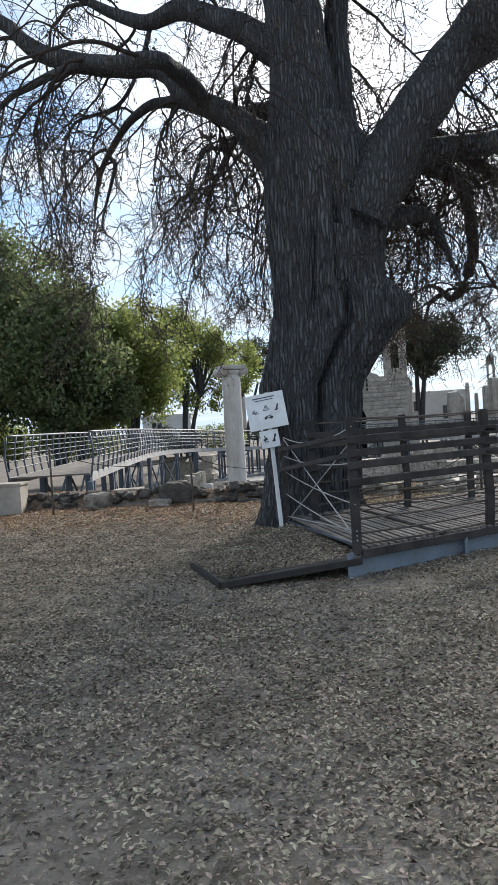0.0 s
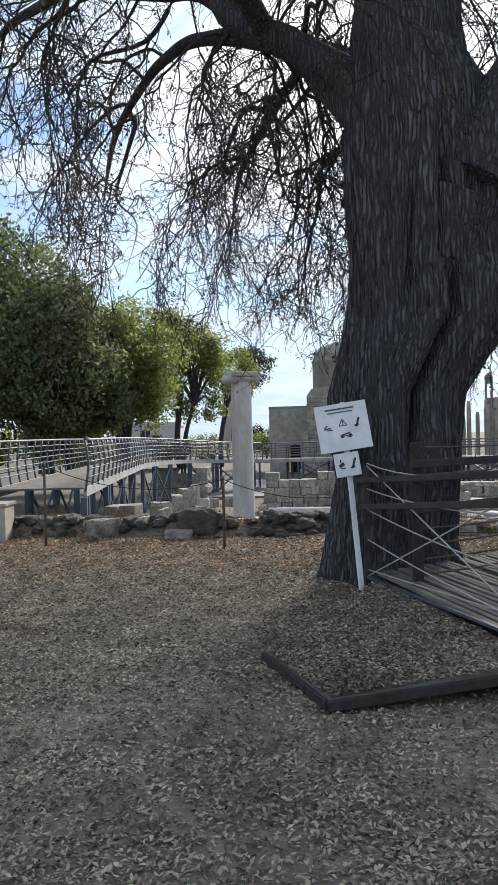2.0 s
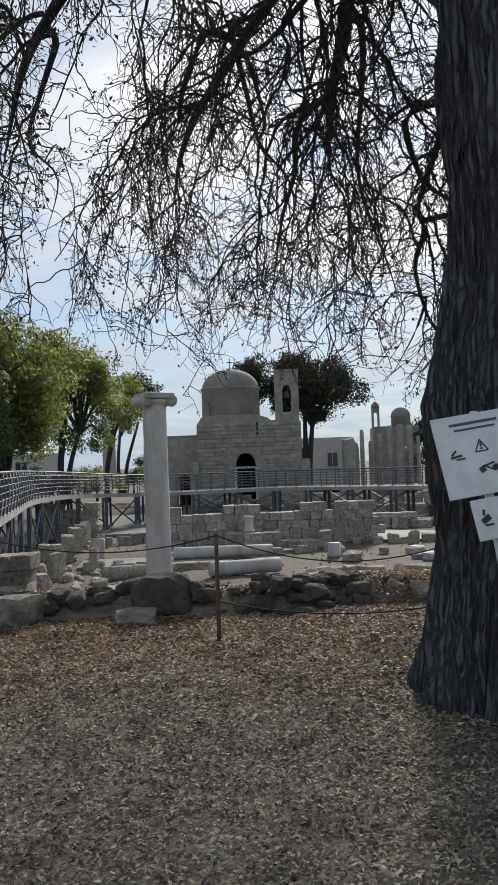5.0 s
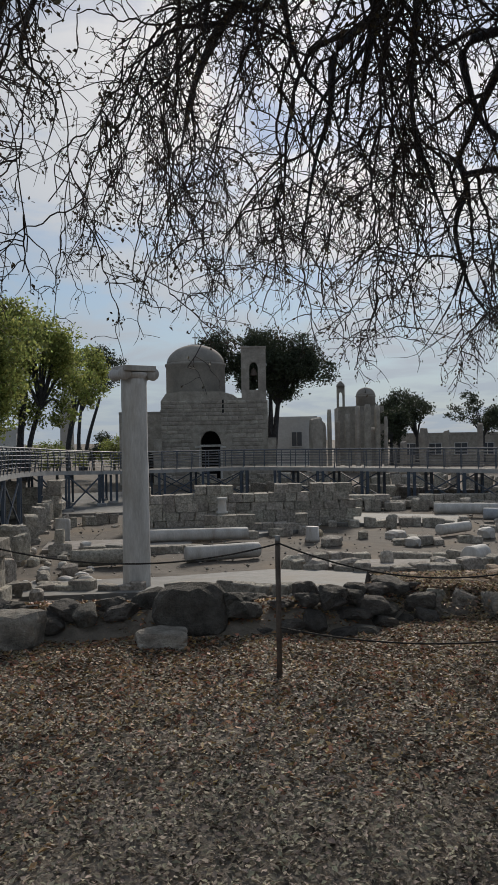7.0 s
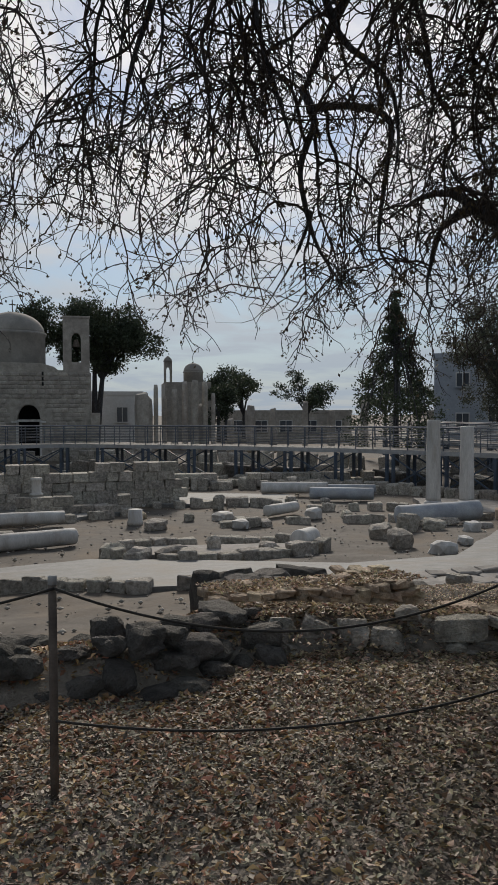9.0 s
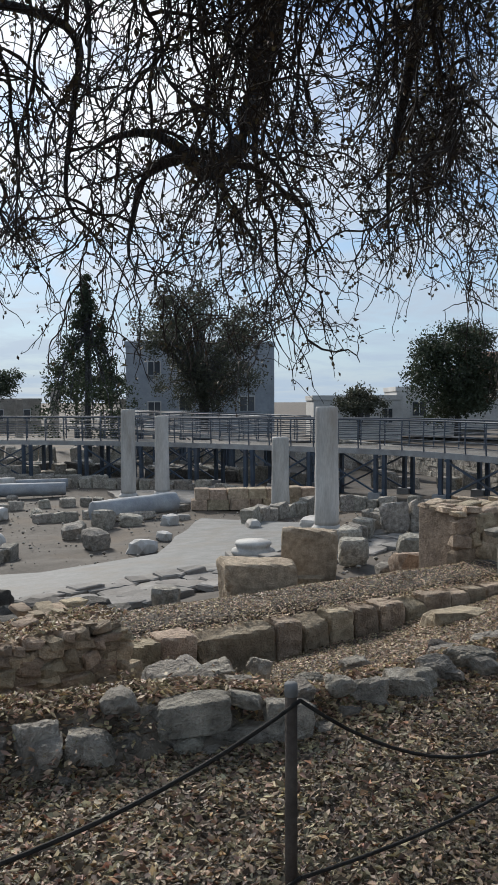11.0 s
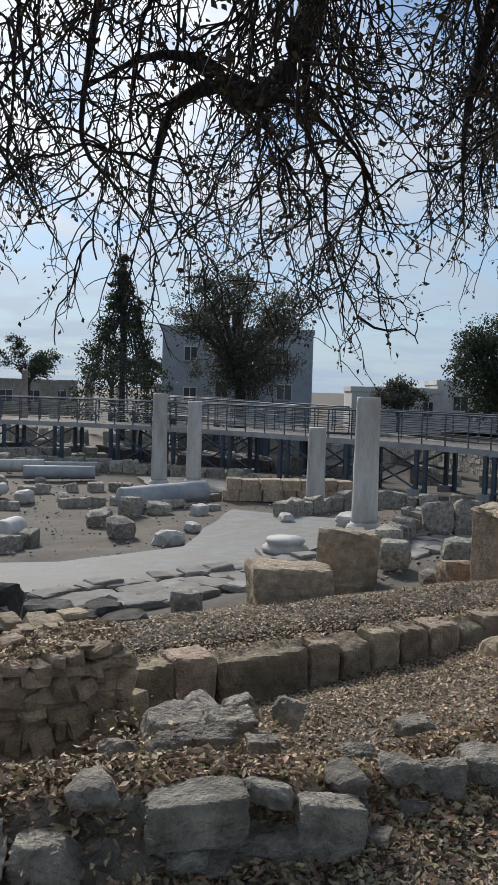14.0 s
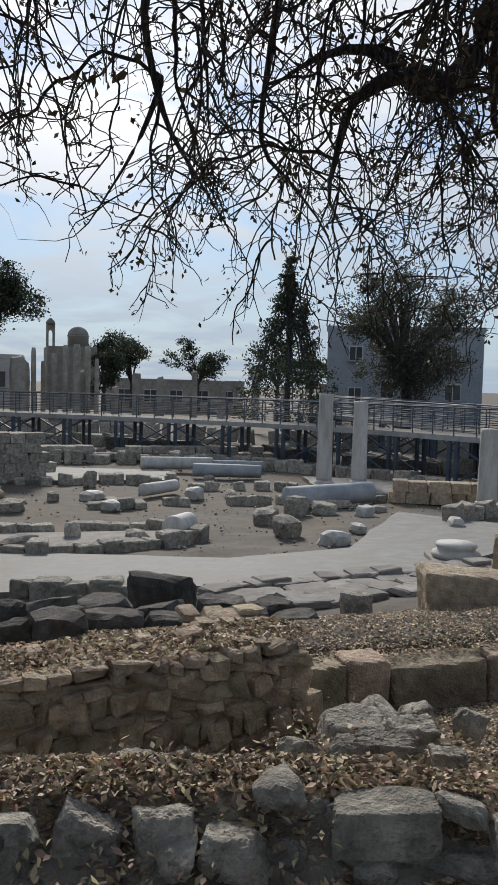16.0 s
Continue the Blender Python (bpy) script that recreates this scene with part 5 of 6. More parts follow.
# squared stumps beside the left boardwalk
for k, (x, y, w, h) in enumerate(((-3.88, 34.4, 0.6, 0.95), (-3.2, 36.3, 0.5, 1.1), (-2.9, 40.7, 0.55, 1.15), (-3.65, 28.3, 0.45, 0.95), (-3.3, 31.2, 0.5, 1.0), (-3.0, 38.4, 0.5, 1.2), (-4.0, 30.0, 0.5, 0.9), (-3.45, 33.0, 0.52, 1.05), (-3.5, 26.8, 0.5, 0.8), (-2.75, 42.6, 0.5, 1.1), (-2.2, 34.6, 0.36, 0.7))):
    st = thing("pillar_stump", pose(x, y, ruin_z(y) - 0.05, 0, 0, 8 * k), "squared stump of a stone pillar in a row", "pillar", "pillar stumps")
    part("shaft", stone_mesh(w, w * 0.9, h, 500 + k, 9.0, 0.05, 3), GREY_STONE, st)
    part("base", stone_mesh(w * 1.3, w * 1.25, 0.22, 510 + k, 9.0, 0.05, 3), GREY_STONE, st)


def coursed(name, a, b, z0, z1, thick, mat, label, bw=(0.4, 0.75), bh=0.34, seed=0, ragged=0.3):
    """A wall of squared blocks in courses with open joints and a broken top."""
    r_ = np.random.default_rng(seed)
    a, b = Vector((*a, 0)), Vector((*b, 0))
    d = b - a
    ln = d.length
    d.normalize()
    w_ = thing(name, pose(0, 0, 0), label, "wall", kind="structure")
    shapes = [block_mesh(600 + seed * 10 + k, 0.028, 0.045, mat) for k in range(6)]
    rot = Matrix.Rotation(math.atan2(d.y, d.x), 4, "Z")
    z, c = z0, 0
    while z < z1 - 0.05:
        s = -r_.uniform(0, 0.3)
        while s < ln:
            w = r_.uniform(*bw)
            edge = (z + bh > z1 - 0.05)
            if not (edge and noise.noise(Vector((s * 0.6, seed, 0))) > 0.35 - ragged):
                p = a + d * (s + w / 2)
                part("block", shapes[int(r_.integers(6))], None, w_, "", Matrix.Translation((p.x, p.y, z)) @ rot @ Matrix.Diagonal((w * 0.985, thick, bh * r_.uniform(0.97, 1.08), 1)))
            s += w
        z += bh
        c += 1
    return w_


coursed("cross_wall", (0.9, 38.75), (9.2, 37.6), -2.05, -0.55, 0.7, GREY_STONE, "grey block wall across the ruins", seed=1)
coursed("cross_wall", (3.2, 36.6), (6.8, 35.9), -2.05, -1.35, 0.5, GREY_STONE, "low stepped block wall in the ruins", seed=2)
coursed("cross_wall", (-4.6, 45.0), (-2.4, 44.5), -1.95, -0.3, 0.7, GREY_STONE, "broken block wall by the boardwalk", seed=3)
coursed("cross_wall", (4.6, 62.0), (13.5, 60.4), -1.5, -0.95, 0.8, GREY_STONE, "low wall in front of the church", seed=4, bh=0.3)
coursed("cross_wall", (7.0, 45.6), (21.0, 41.0), -1.95, -1.35, 0.7, GREY_STONE, "low block wall far across the ruins", seed=5, bh=0.3)
coursed("cross_wall", (17.4, 28.4), (20.6, 25.6), -2.0, -1.35, 0.6, WARM_STONE, "low ochre block wall by the boardwalk", seed=6)
coursed("cross_wall", (7.8, 16.4), (9.6, 17.6), -1.45, -1.05, 0.5, WARM_STONE, "low ochre wall of squared blocks", seed=7, bh=0.3)
coursed("boundary_wall", (24, 17.5), (36, 36), -1.7, -0.55, 0.5, GREY_STONE, "rough field wall beyond the boardwalk", (0.25, 0.5), 0.22, 8)
coursed("cross_wall", (-9.0, 24.0), (-3.4, 22.6), -1.85, -0.35, 0.6, GREY_STONE, "block wall under the boardwalk", (0.35, 0.6), 0.3, 9)


def kerb(points, label, mat, size=(0.3, 0.6), h=0.2, seed=0):
    """A broken edging of squared stones along a line."""
    r_ = np.random.default_rng(seed)
    kb = thing("stone_edging", pose(0, 0, 0), label, "edging", kind="structure")
    p, _ = spline([(x, y, 0) for x, y in points], [1] * len(points), 0.2)
    run = np.concatenate([[0], np.cumsum(np.linalg.norm(np.diff(p, axis=0), axis=1))])
    shp = [block_mesh(900 + seed * 7 + k, 0.07, 0.08, mat) for k in range(5)]
    s = 0.0
    while s < run[-1]:
        w = r_.uniform(*size)
        if r_.random() > 0.12:
            k = min(int(np.searchsorted(run, s + w / 2)), len(p) - 1)
            d = p[k] - p[max(0, k - 1)]
            x, y = p[k][:2]
            part("edging_stone", shp[int(r_.integers(5))], None, kb, "", pose(x, y, ruin_z(y) - 0.06, r_.uniform(-4, 4), r_.uniform(-4, 4), math.degrees(math.atan2(d[1], d[0])) + r_.uniform(-8, 8)) @ Matrix.Diagonal((w * 0.98, r_.uniform(0.25, 0.45), h * r_.uniform(0.8, 1.3) + 0.06, 1)))
        s += w
    return kb


kerb([(3.9, 26.8), (5.2, 25.6), (7.0, 25.2), (8.6, 25.4), (9.0, 26.4), (7.6, 27.6), (5.4, 28.3), (4.0, 27.9), (3.9, 26.9)], "ring of low stones round the oval platform", GREY_STONE, h=0.26, seed=1)
kerb([(6.0, 20.6), (8.5, 19.9), (10.6, 19.4), (13.0, 20.2), (15.8, 22.2)], "flat kerb stones along the pale path", FLAGS, h=0.16, seed=2)
kerb([(8.2, 37.0), (11, 36.2), (13.3, 35.3)], "kerb stones below the pale floor", GREY_STONE, h=0.3, seed=3)
kerb([(0.2, 35.4), (3, 34.6), (7.0, 35.4)], "stone step below the pale floor", GREY_STONE, h=0.28, seed=4)
kerb([(8.5, 31.5), (11, 31.0), (14.5, 29.9), (17.5, 28.6)], "broken line of wall footings", GREY_STONE, h=0.22, seed=5)
kerb([(13.0, 33.6), (15.5, 32.8), (17.5, 31.0)], "broken line of wall footings", GREY_STONE, h=0.25, seed=6)
kerb([(-2.6, 33.0), (0, 32.4), (2.2, 32.2)], "long worn stone step", GREY_STONE, (0.5, 1.0), 0.24, 7)
kerb([(-2.4, 40.5), (-0.6, 42.0), (3.6, 42.5), (8, 41.8)], "broken line of wall footings", GREY_STONE, h=0.4, seed=8)
kerb([(10, 44.2), (14, 42.4), (18.6, 38.6), (20.4, 34.5), (21.2, 30.4)], "footings below the boardwalk", GREY_STONE, h=0.45, seed=9)
kerb([(15.2, 24.2), (17.0, 24.6), (19.4, 24.2), (20.4, 22.0)], "footings beside the columns", GREY_STONE, h=0.4, seed=10)
kerb([(-4.2, 26.0), (-2.2, 25.4), (0.4, 24.2), (2.4, 23.0), (5.0, 21.2)], "low stones along the near edge of the path", GREY_STONE, h=0.25, seed=11)
kerb([(10.2, 18.5), (12.4, 18.9), (14.4, 19.8), (16.4, 20.6)], "tumbled stones by the plain column", GREY_STONE, h=0.4, seed=12)
kerb([(9, 57.5), (15, 53.5), (20.5, 46.5), (24.8, 38.5), (26.4, 31), (27.4, 24), (26.5, 18)], "broken wall footings behind the long boardwalk", GREY_STONE, (0.5, 1.1), 0.6, 13)
kerb([(13, 62), (22, 56.5), (28, 48.0), (33, 42), (34.5, 34), (33.5, 27)], "rough grey field wall behind the long boardwalk", GREY_STONE, (0.4, 1.0), 0.9, 14)
kerb([(12, 48), (16.2, 43.4), (19.4, 38.2), (21.0, 33.4)], "tumbled blocks in front of the long boardwalk", GREY_STONE, (0.4, 0.9), 0.4, 15)
kerb([(17.0, 49.5), (22.5, 42.5), (25.5, 34.5)], "tumbled grey blocks under the long boardwalk", DARK_STONE, (0.5, 1.0), 0.5, 16)
# gravel and chips over the floor of the ruins
n_ = 4200
px, py = rng.uniform(-5, 21, n_), 16.5 + rng.random(n_) ** 1.3 * 28
ok = ~((py < 19) & (px < 9.5))
px, py = px[ok], py[ok]
sz = 0.015 + 0.055 * rng.random(len(px)) ** 3
octa = np.array([(1, 0, 0), (0, 1, 0), (-1, 0, 0), (0, -1, 0), (0, 0, 0.7), (0, 0, -0.7)])
of = np.array([(0, 1, 4), (1, 2, 4), (2, 3, 4), (3, 0, 4), (1, 0, 5), (2, 1, 5), (3, 2, 5), (0, 3, 5)])
zz_ = np.array([ruin_z(q) for q in py]) + 0.06
pv = octa[None] * sz[:, None, None] * rng.uniform(0.6, 1.3, (len(px), 6, 1)) + np.stack([px, py, zz_], 1)[:, None]
PEBBLE = material("stone_chips", (0.16, 0.14, 0.115), (0.38, 0.35, 0.31), 5.0, 0.9, 0.3, island=0.4)
tagged(part("gravel", mesh_of(pv.reshape(-1, 3), (of[None] + (np.arange(len(px)) * 6)[:, None, None]).reshape(-1, 3)), PEBBLE), "stone chips and gravel over the ruins' floor", "gravel", kind="stuff")

# ---- boardwalks: steel legs with crossed braces, timber deck, railings ----
def resample(points, step):
    p, _ = spline(points, [1] * len(points), 0.4)
    run = np.concatenate([[0], np.cumsum(np.linalg.norm(np.diff(p, axis=0), axis=1))])
    s = np.arange(0, run[-1], step)
    return np.stack([np.interp(s, run, p[:, k]) for k in range(3)], 1)


footing = bpy.data.meshes.new("footing")
b_ = box(0.5, 0.5, 0.28, (0.1, 0, 0), 0.02)
b_.to_mesh(footing); b_.free()


def boardwalk(points, width, label, step=1.5, bow=0.10, leg_every=3, rail_mat=None):
    bw_ = thing("boardwalk", pose(0, 0, 0), label, "boardwalk", "boardwalks")
    p = resample(points, step)
    t = np.gradient(p, axis=0)
    t[:, 2] = 0
    t /= np.linalg.norm(t, axis=1, keepdims=True)
    nrm = np.stack([t[:, 1], -t[:, 0], 0 * t[:, 0]], 1)
    left, right = p - nrm * width / 2, p + nrm * width / 2
    rail_mat = rail_mat or GREY_STEEL
    # deck and its pale edge beams
    b = bmesh.new()
    for k in range(len(p) - 1):
        n = 5
        for q in range(n):
            a0, a1 = q / n, (q + 0.94) / n
            l0, l1 = left[k] + (left[k + 1] - left[k]) * a0, left[k] + (left[k + 1] - left[k]) * a1
            r0, r1 = right[k] + (right[k + 1] - right[k]) * a0, right[k] + (right[k + 1] - right[k]) * a1
            dn = np.array([0, 0, -0.04])
            vs = [b.verts.new(x) for x in (l0, r0, r1, l1, l0 + dn, r0 + dn, r1 + dn, l1 + dn)]
            for f in ((0, 1, 2, 3), (7, 6, 5, 4), (0, 4, 5, 1), (1, 5, 6, 2), (2, 6, 7, 3), (3, 7, 4, 0)):
                b.faces.new([vs[i] for i in f])
    tagged(part("decking", b, DECK_WOOD, bw_), kind="stuff")
    for side, line in ((-1, left), (1, right)):
        eb = bmesh.new()
        for a, c in zip(line, line[1:]):
            beam(Vector(a) + Vector((0, 0, -0.10)), Vector(c) + Vector((0, 0, -0.10)), 0.06, 0.20, eb)
        part("edge_beam", eb, EDGE_BEAM, bw_, "pale grey edge beam")
        for k in range(len(line)):
            a = line[k]
            o = nrm[k] * side
            pts = [a + [0, 0, -0.1], a + o * bow * 0.7 + [0, 0, 0.25], a + o * bow + [0, 0, 0.55], a + o * bow * 0.2 + [0, 0, 1.02]]
            part("rail_post", tube_mesh(spline(pts, [0.028] * 4, 0.2)[0], 0.028, 5), rail_mat, bw_)
        for z, r, o in ((1.02, 0.032, 0.2), (0.86, 0.016, 0.55), (0.70, 0.016, 0.85), (0.54, 0.016, 1.0), (0.38, 0.016, 0.9), (0.20, 0.016, 0.6)):
            ln = line + nrm * side * bow * o + [0, 0, z]
            part("handrail" if z > 1 else "rail", tube_mesh(ln, r, 5), rail_mat, bw_)
    # legs in pairs, crossed braces between them
    for k in range(0, len(p), leg_every):
        for line in (left, right):
            a = line[k]
            g = ground_z(a[0], a[1])
            if a[2] - g < 0.35:
                continue
            for e in (-0.17, 0.17):
                o = t[k] * e
                part("footing", footing, EDGE_BEAM, bw_, "", pose(a[0] + o[0], a[1] + o[1], g - 0.05)) if e < 0 else None
                part("leg", beam((a[0] + o[0], a[1] + o[1], g - 0.1), (a[0] + o[0], a[1] + o[1], a[2] - 0.2), 0.13, 0.13), BLUE_STEEL, bw_)
        if k + leg_every < len(p) and (k // leg_every) % 3 != 0:
            for line in (left, right):
                a, c = line[k], line[k + leg_every]
                ga, gc = ground_z(a[0], a[1]), ground_z(c[0], c[1])
                if a[2] - ga > 0.6:
                    part("brace", beam((*a[:2], ga + 0.15), (*c[:2], c[2] - 0.25), 0.06, 0.06), BLUE_STEEL, bw_)
                    part("brace", beam((*a[:2], a[2] - 0.25), (*c[:2], gc + 0.15), 0.06, 0.06), BLUE_STEEL, bw_)
    return bw_


boardwalk([(-4.95, 19.4, 0.33), (-5.2, 28, 0.36), (-5.3, 36, 0.34), (-4.4, 43, 0.24), (-2.4, 48.5, 0.05), (0.5, 52.6, -0.13)], 2.0, "curving raised boardwalk with bowed grey steel railings", 0.9, 0.08, 4)
boardwalk([(-16, 21.5, 0.33), (-10, 20.6, 0.33), (-5.9, 20.5, 0.33)], 1.9, "raised boardwalk landing with straight grey railings", 1.3, 0.02, 3)
boardwalk([(0.5, 52.6, -0.13), (8.3, 54.3, -0.15), (12.0, 51.4, -0.15), (16.8, 45.8, -0.15), (20.6, 40.0, -0.15), (22.7, 34.3, -0.15), (23.5, 29, -0.15), (24.0, 25.0, -0.15), (23.6, 21.4, -0.17), (21.9, 17.5, -0.2), (19, 13, -0.3)], 2.0, "long raised boardwalk on blue-grey steel legs across the ruins", 0.95, 0.04, 3)
boardwalk([(25.0, 30.5, -0.12), (29, 40, -0.1), (31, 54, 0.0)], 1.8, "branch of the raised boardwalk behind the ruins", 1.5, 0.03, 3)

# ---- the church ----
church = thing("church", pose(9.85, 67.9, -2.05, 0, 0, -13.5) @ Matrix.Diagonal((1.02, 1.0, 1.085, 1)), "small domed stone church with a belfry and a pointed doorway", "church")


def arch_outline(w, h_side, h_top, n=10):
    """Half-points of a pointed arch from the right foot to the left foot."""
    pts = [(w / 2, 0), (w / 2, h_side)]
    for q in np.linspace(0, 1, n)[1:]:
        pts.append((w / 2 * math.cos(q * math.pi / 2) ** 0.85, h_side + (h_top - h_side) * math.sin(q * math.pi / 2)))
    return pts + [(-x, z) for x, z in reversed(pts[:-1])]


def wall_with_arch(x0, x1, h, thick, door_x, outline, top=None):
    """A wall from x0 to x1 in the plane y = 0, with an arched opening cut right through it."""
    b = bmesh.new()
    out = [(x + door_x, z) for x, z in outline]
    ring = [(x1, 0), (x1, h)] + [(x, z) for x, z in (top or [])] + [(x0, h), (x0, 0)] + out[::-1]
    front = [b.verts.new((x, 0, z)) for x, z in ring]
    f = b.faces.new(front)
    ext = bmesh.ops.extrude_face_region(b, geom=[f])
    bmesh.ops.translate(b, verts=[v for v in ext["geom"] if isinstance(v, bmesh.types.BMVert)], vec=(0, thick, 0))
    bmesh.ops.triangulate(b, faces=[q for q in b.faces if len(q.verts) > 4])
    bmesh.ops.recalc_face_normals(b, faces=b.faces[:])
    return b


DX = -0.5
door_out = arch_outline(1.62, 2.85, 3.95)
part("front_wall", wall_with_arch(-4.3, 3.95, 6.15, 0.9, DX, door_out, [(3.4, 6.2), (1.7, 6.25), (1.3, 6.55), (0.4, 6.8), (-2.8, 6.85), (-3.9, 6.7)]), CHURCH, church)
for sx, ln in ((-3.9, 9), (3.54, 9)):
    part("side_wall", box(0.8, ln, 6.1, (sx, ln / 2 + 0.9, 0)), CHURCH, church)
part("rear_wall", box(8.2, 0.8, 6.1, (-0.2, 10.3, 0)), CHURCH, church)
part("roof", box(7.9, 9.6, 0.3, (-0.2, 5.3, 6.05), 0.05), DOME, church)
# added black sheet: the darkness behind the door is painted
part("doorway_lining", box(1.7, 0.1, 3.9, (DX, 2.6, 0)), VOID, church, "near-black panel standing in for the unlit interior beyond the door")
part("lintel", box(1.9, 0.25, 0.16, (DX, 0.12, 2.80), 0.02), MARBLE, church, "white marble lintel")
for sx in (-1, 1):
    part("door_jamb", box(0.16, 0.25, 2.80, (DX + sx * 0.82, 0.1, 0), 0.02), MARBLE, church, "pale stone jamb")
    part("impost", box(0.4, 0.22, 0.12, (DX + sx * 1.0, -0.06, 2.72), 0.02), MARBLE, church)
ab = bmesh.new()
ao, ai = arch_outline(2.05, 2.9, 4.25), arch_outline(1.66, 2.9, 3.97)
for (a, b2), (c, d) in zip(zip(ao[1:-1], ao[2:-1]), zip(ai[1:-1], ai[2:-1])):
    vs = [ab.verts.new((DX + q[0], y, q[1])) for y in (-0.05, 0.1) for q in (a, b2, d, c)]
    for f in ((0, 1, 2, 3), (7, 6, 5, 4), (0, 4, 5, 1), (1, 5, 6, 2), (2, 6, 7, 3), (3, 7, 4, 0)):
        ab.faces.new([vs[i] for i in f])
part("arch_moulding", ab, CHURCH, church, "pale pointed arch moulding")
drum = part("drum", lathe([(2.40, 6.0), (2.42, 6.2), (2.40, 8.85), (2.5, 8.95), (2.5, 9.1), (2.35, 9.15)], 28, 0.01, 0), DOME, church)
drum.matrix_basis = pose(-1.8, 3.6, 0, 0, 0, 22.5)
part("dome", lathe([(2.36 * math.cos(a), 9.05 + 1.55 * math.sin(a)) for a in np.linspace(0, 1.5, 12)] + [(0.05, 10.62)], 36, 0.0, 0), DOME, church, "plastered grey dome", pose(-1.8, 3.6, 0))
for k in range(8):
    a = k * math.pi / 4 + math.pi / 8 + math.pi / 8
    part("drum_window", box(0.32, 0.12, 0.8, (0, 0, 7.3), 0.03), VOID, church, "narrow dark drum window", pose(-1.8 + 2.22 * math.sin(a), 3.6 - 2.22 * math.cos(a), 0, 0, 0, math.degrees(a)))
part("cross", (lambda b: [beam((0, 0, 10.55), (0, 0, 11.5), 0.07, 0.07, b), beam((-0.24, 0, 11.15), (0.24, 0, 11.15), 0.07, 0.07, b)] and b)(bmesh.new()), RUST, church, "iron cross", pose(-1.8, 3.6, 0))
for zz in (5.25, 5.6, 5.95):
    part("slit", box(0.14, 0.1, 0.26, (0.5, -0.02, zz)), VOID, church)
# belfry
bf = part("belfry", wall_with_arch(-0.95, 0.95, 3.7, 0.7, 0, [(x, z) for x, z in arch_outline(0.68, 2.2, 2.7)]), CHURCH, church, "stone belfry with one opening", pose(2.9, 0.02, 6.2))
part("belfry_cap", box(2.0, 0.8, 0.14, (0, 0.35, 3.70), 0.03), CHURCH, bf)
part("belfry_sill", box(1.9, 0.72, 0.7, (0, 0.355, -0.02), 0.02), CHURCH, bf)
part("bell", lathe([(0.30, 0), (0.27, 0.06), (0.2, 0.3), (0.13, 0.45), (0.04, 0.5)], 16), RUST, bf, "dark bronze bell", pose(0, 0.35, 1.75))
# annex and its arch
part("annex_wall", wall_with_arch(-1.65, 1.65, 5.25, 0.8, 0.55, arch_outline(1.35, 1.75, 2.45)), CHURCH, church, "lower side wing with an arched doorway", pose(-6.0, 0.8, 0))
part("annex_side", box(0.8, 6, 5.2, (-7.25, 4.7, 0)), CHURCH, church)
part("annex_roof", box(3.4, 7, 0.25, (-6.0, 4.4, 5.2), 0.04), DOME, church)
# added black sheet for the shade behind the annex arch
part("annex_void", box(1.4, 0.1, 2.5, (-5.45, 2.4, 0)), VOID, church)
for sx in (-4.55, 4.22):
    part("buttress", box(0.7, 1.1, 3.4, (sx, 0.3, 0), 0.05), CHURCH, church)
# single facing stones standing proud of the front
fs = [stone_mesh(1, 1, 1, 700 + k, 9.0, 0.05, 2) for k in range(5)]
for s_ in fs:
    s_.materials.append(CHURCH)
r9 = np.random.default_rng(9)
z = 0.0
while z < 6.0:
    h = r9.uniform(0.26, 0.4)
    x = -4.3 + r9.uniform(-0.1, 0.1)
    while x < 3.8:
        w = r9.uniform(0.4, 0.85)
        cx = x + w / 2
        if not (abs(cx - DX) < 1.1 + w / 2 and z < 4.3) and cx + w / 2 < 3.95:
            part("facing_stone", fs[int(r9.integers(5))], None, church, "", Matrix.Translation((cx, 0.0, z)) @ Matrix.Diagonal((w * 0.97, 0.10 + r9.uniform(0, 0.05), h * 0.96, 1)))
        x += w
    z += h


# ---- houses ----
def house(name, x, y, z, w, d, h, turn, mat, label, windows, roof=None, parapet=True):
    hs = thing(name, pose(x, y, z, 0, 0, turn), label, "house", "far houses")
    part("wall", box(w, d, h, (0, d / 2, 0), 0.03), mat, hs)
    if roof:
        b = bmesh.new()
        q = [(-w / 2 - 0.4, -0.4, h), (w / 2 + 0.4, -0.4, h), (w / 2 + 0.4, d + 0.4, h), (-w / 2 - 0.4, d + 0.4, h), (-w / 4, d / 2, h + roof), (w / 4, d / 2, h + roof)]
        v = [b.verts.new(p) for p in q]
        for f in ((0, 1, 5, 4), (1, 2, 5), (2, 3, 4, 5), (3, 0, 4), (3, 2, 1, 0)):
            b.faces.new([v[i] for i in f])
        part("roof", b, ROOF_TILE, hs, "clay tiled hipped roof")
    elif parapet:
        for (pw, pd, px, py) in ((w + 0.1, 0.2, 0, 0.05), (w + 0.1, 0.2, 0, d - 0.05), (0.2, d, -w / 2, d / 2), (0.2, d, w / 2, d / 2)):
            part("parapet", box(pw, pd, 0.4, (px, py, h - 0.02)), mat, hs)
    for wx, wz, ww, wh in windows:
        win = part("window", box(ww + 0.16, 0.14, wh + 0.16, (wx, -0.02, wz - 0.08), 0.01), PLASTER, hs, "framed window")
        part("pane", box(ww, 0.05, wh, (wx, -0.085, wz), 0.0), GLASS_DARK, win)
        part("glazing_bar", box(0.06, 0.04, wh, (wx, -0.115, wz)), PLASTER, win)
        part("sill", box(ww + 0.3, 0.2, 0.08, (wx, -0.12, wz - 0.12)), mat, win)
    return hs


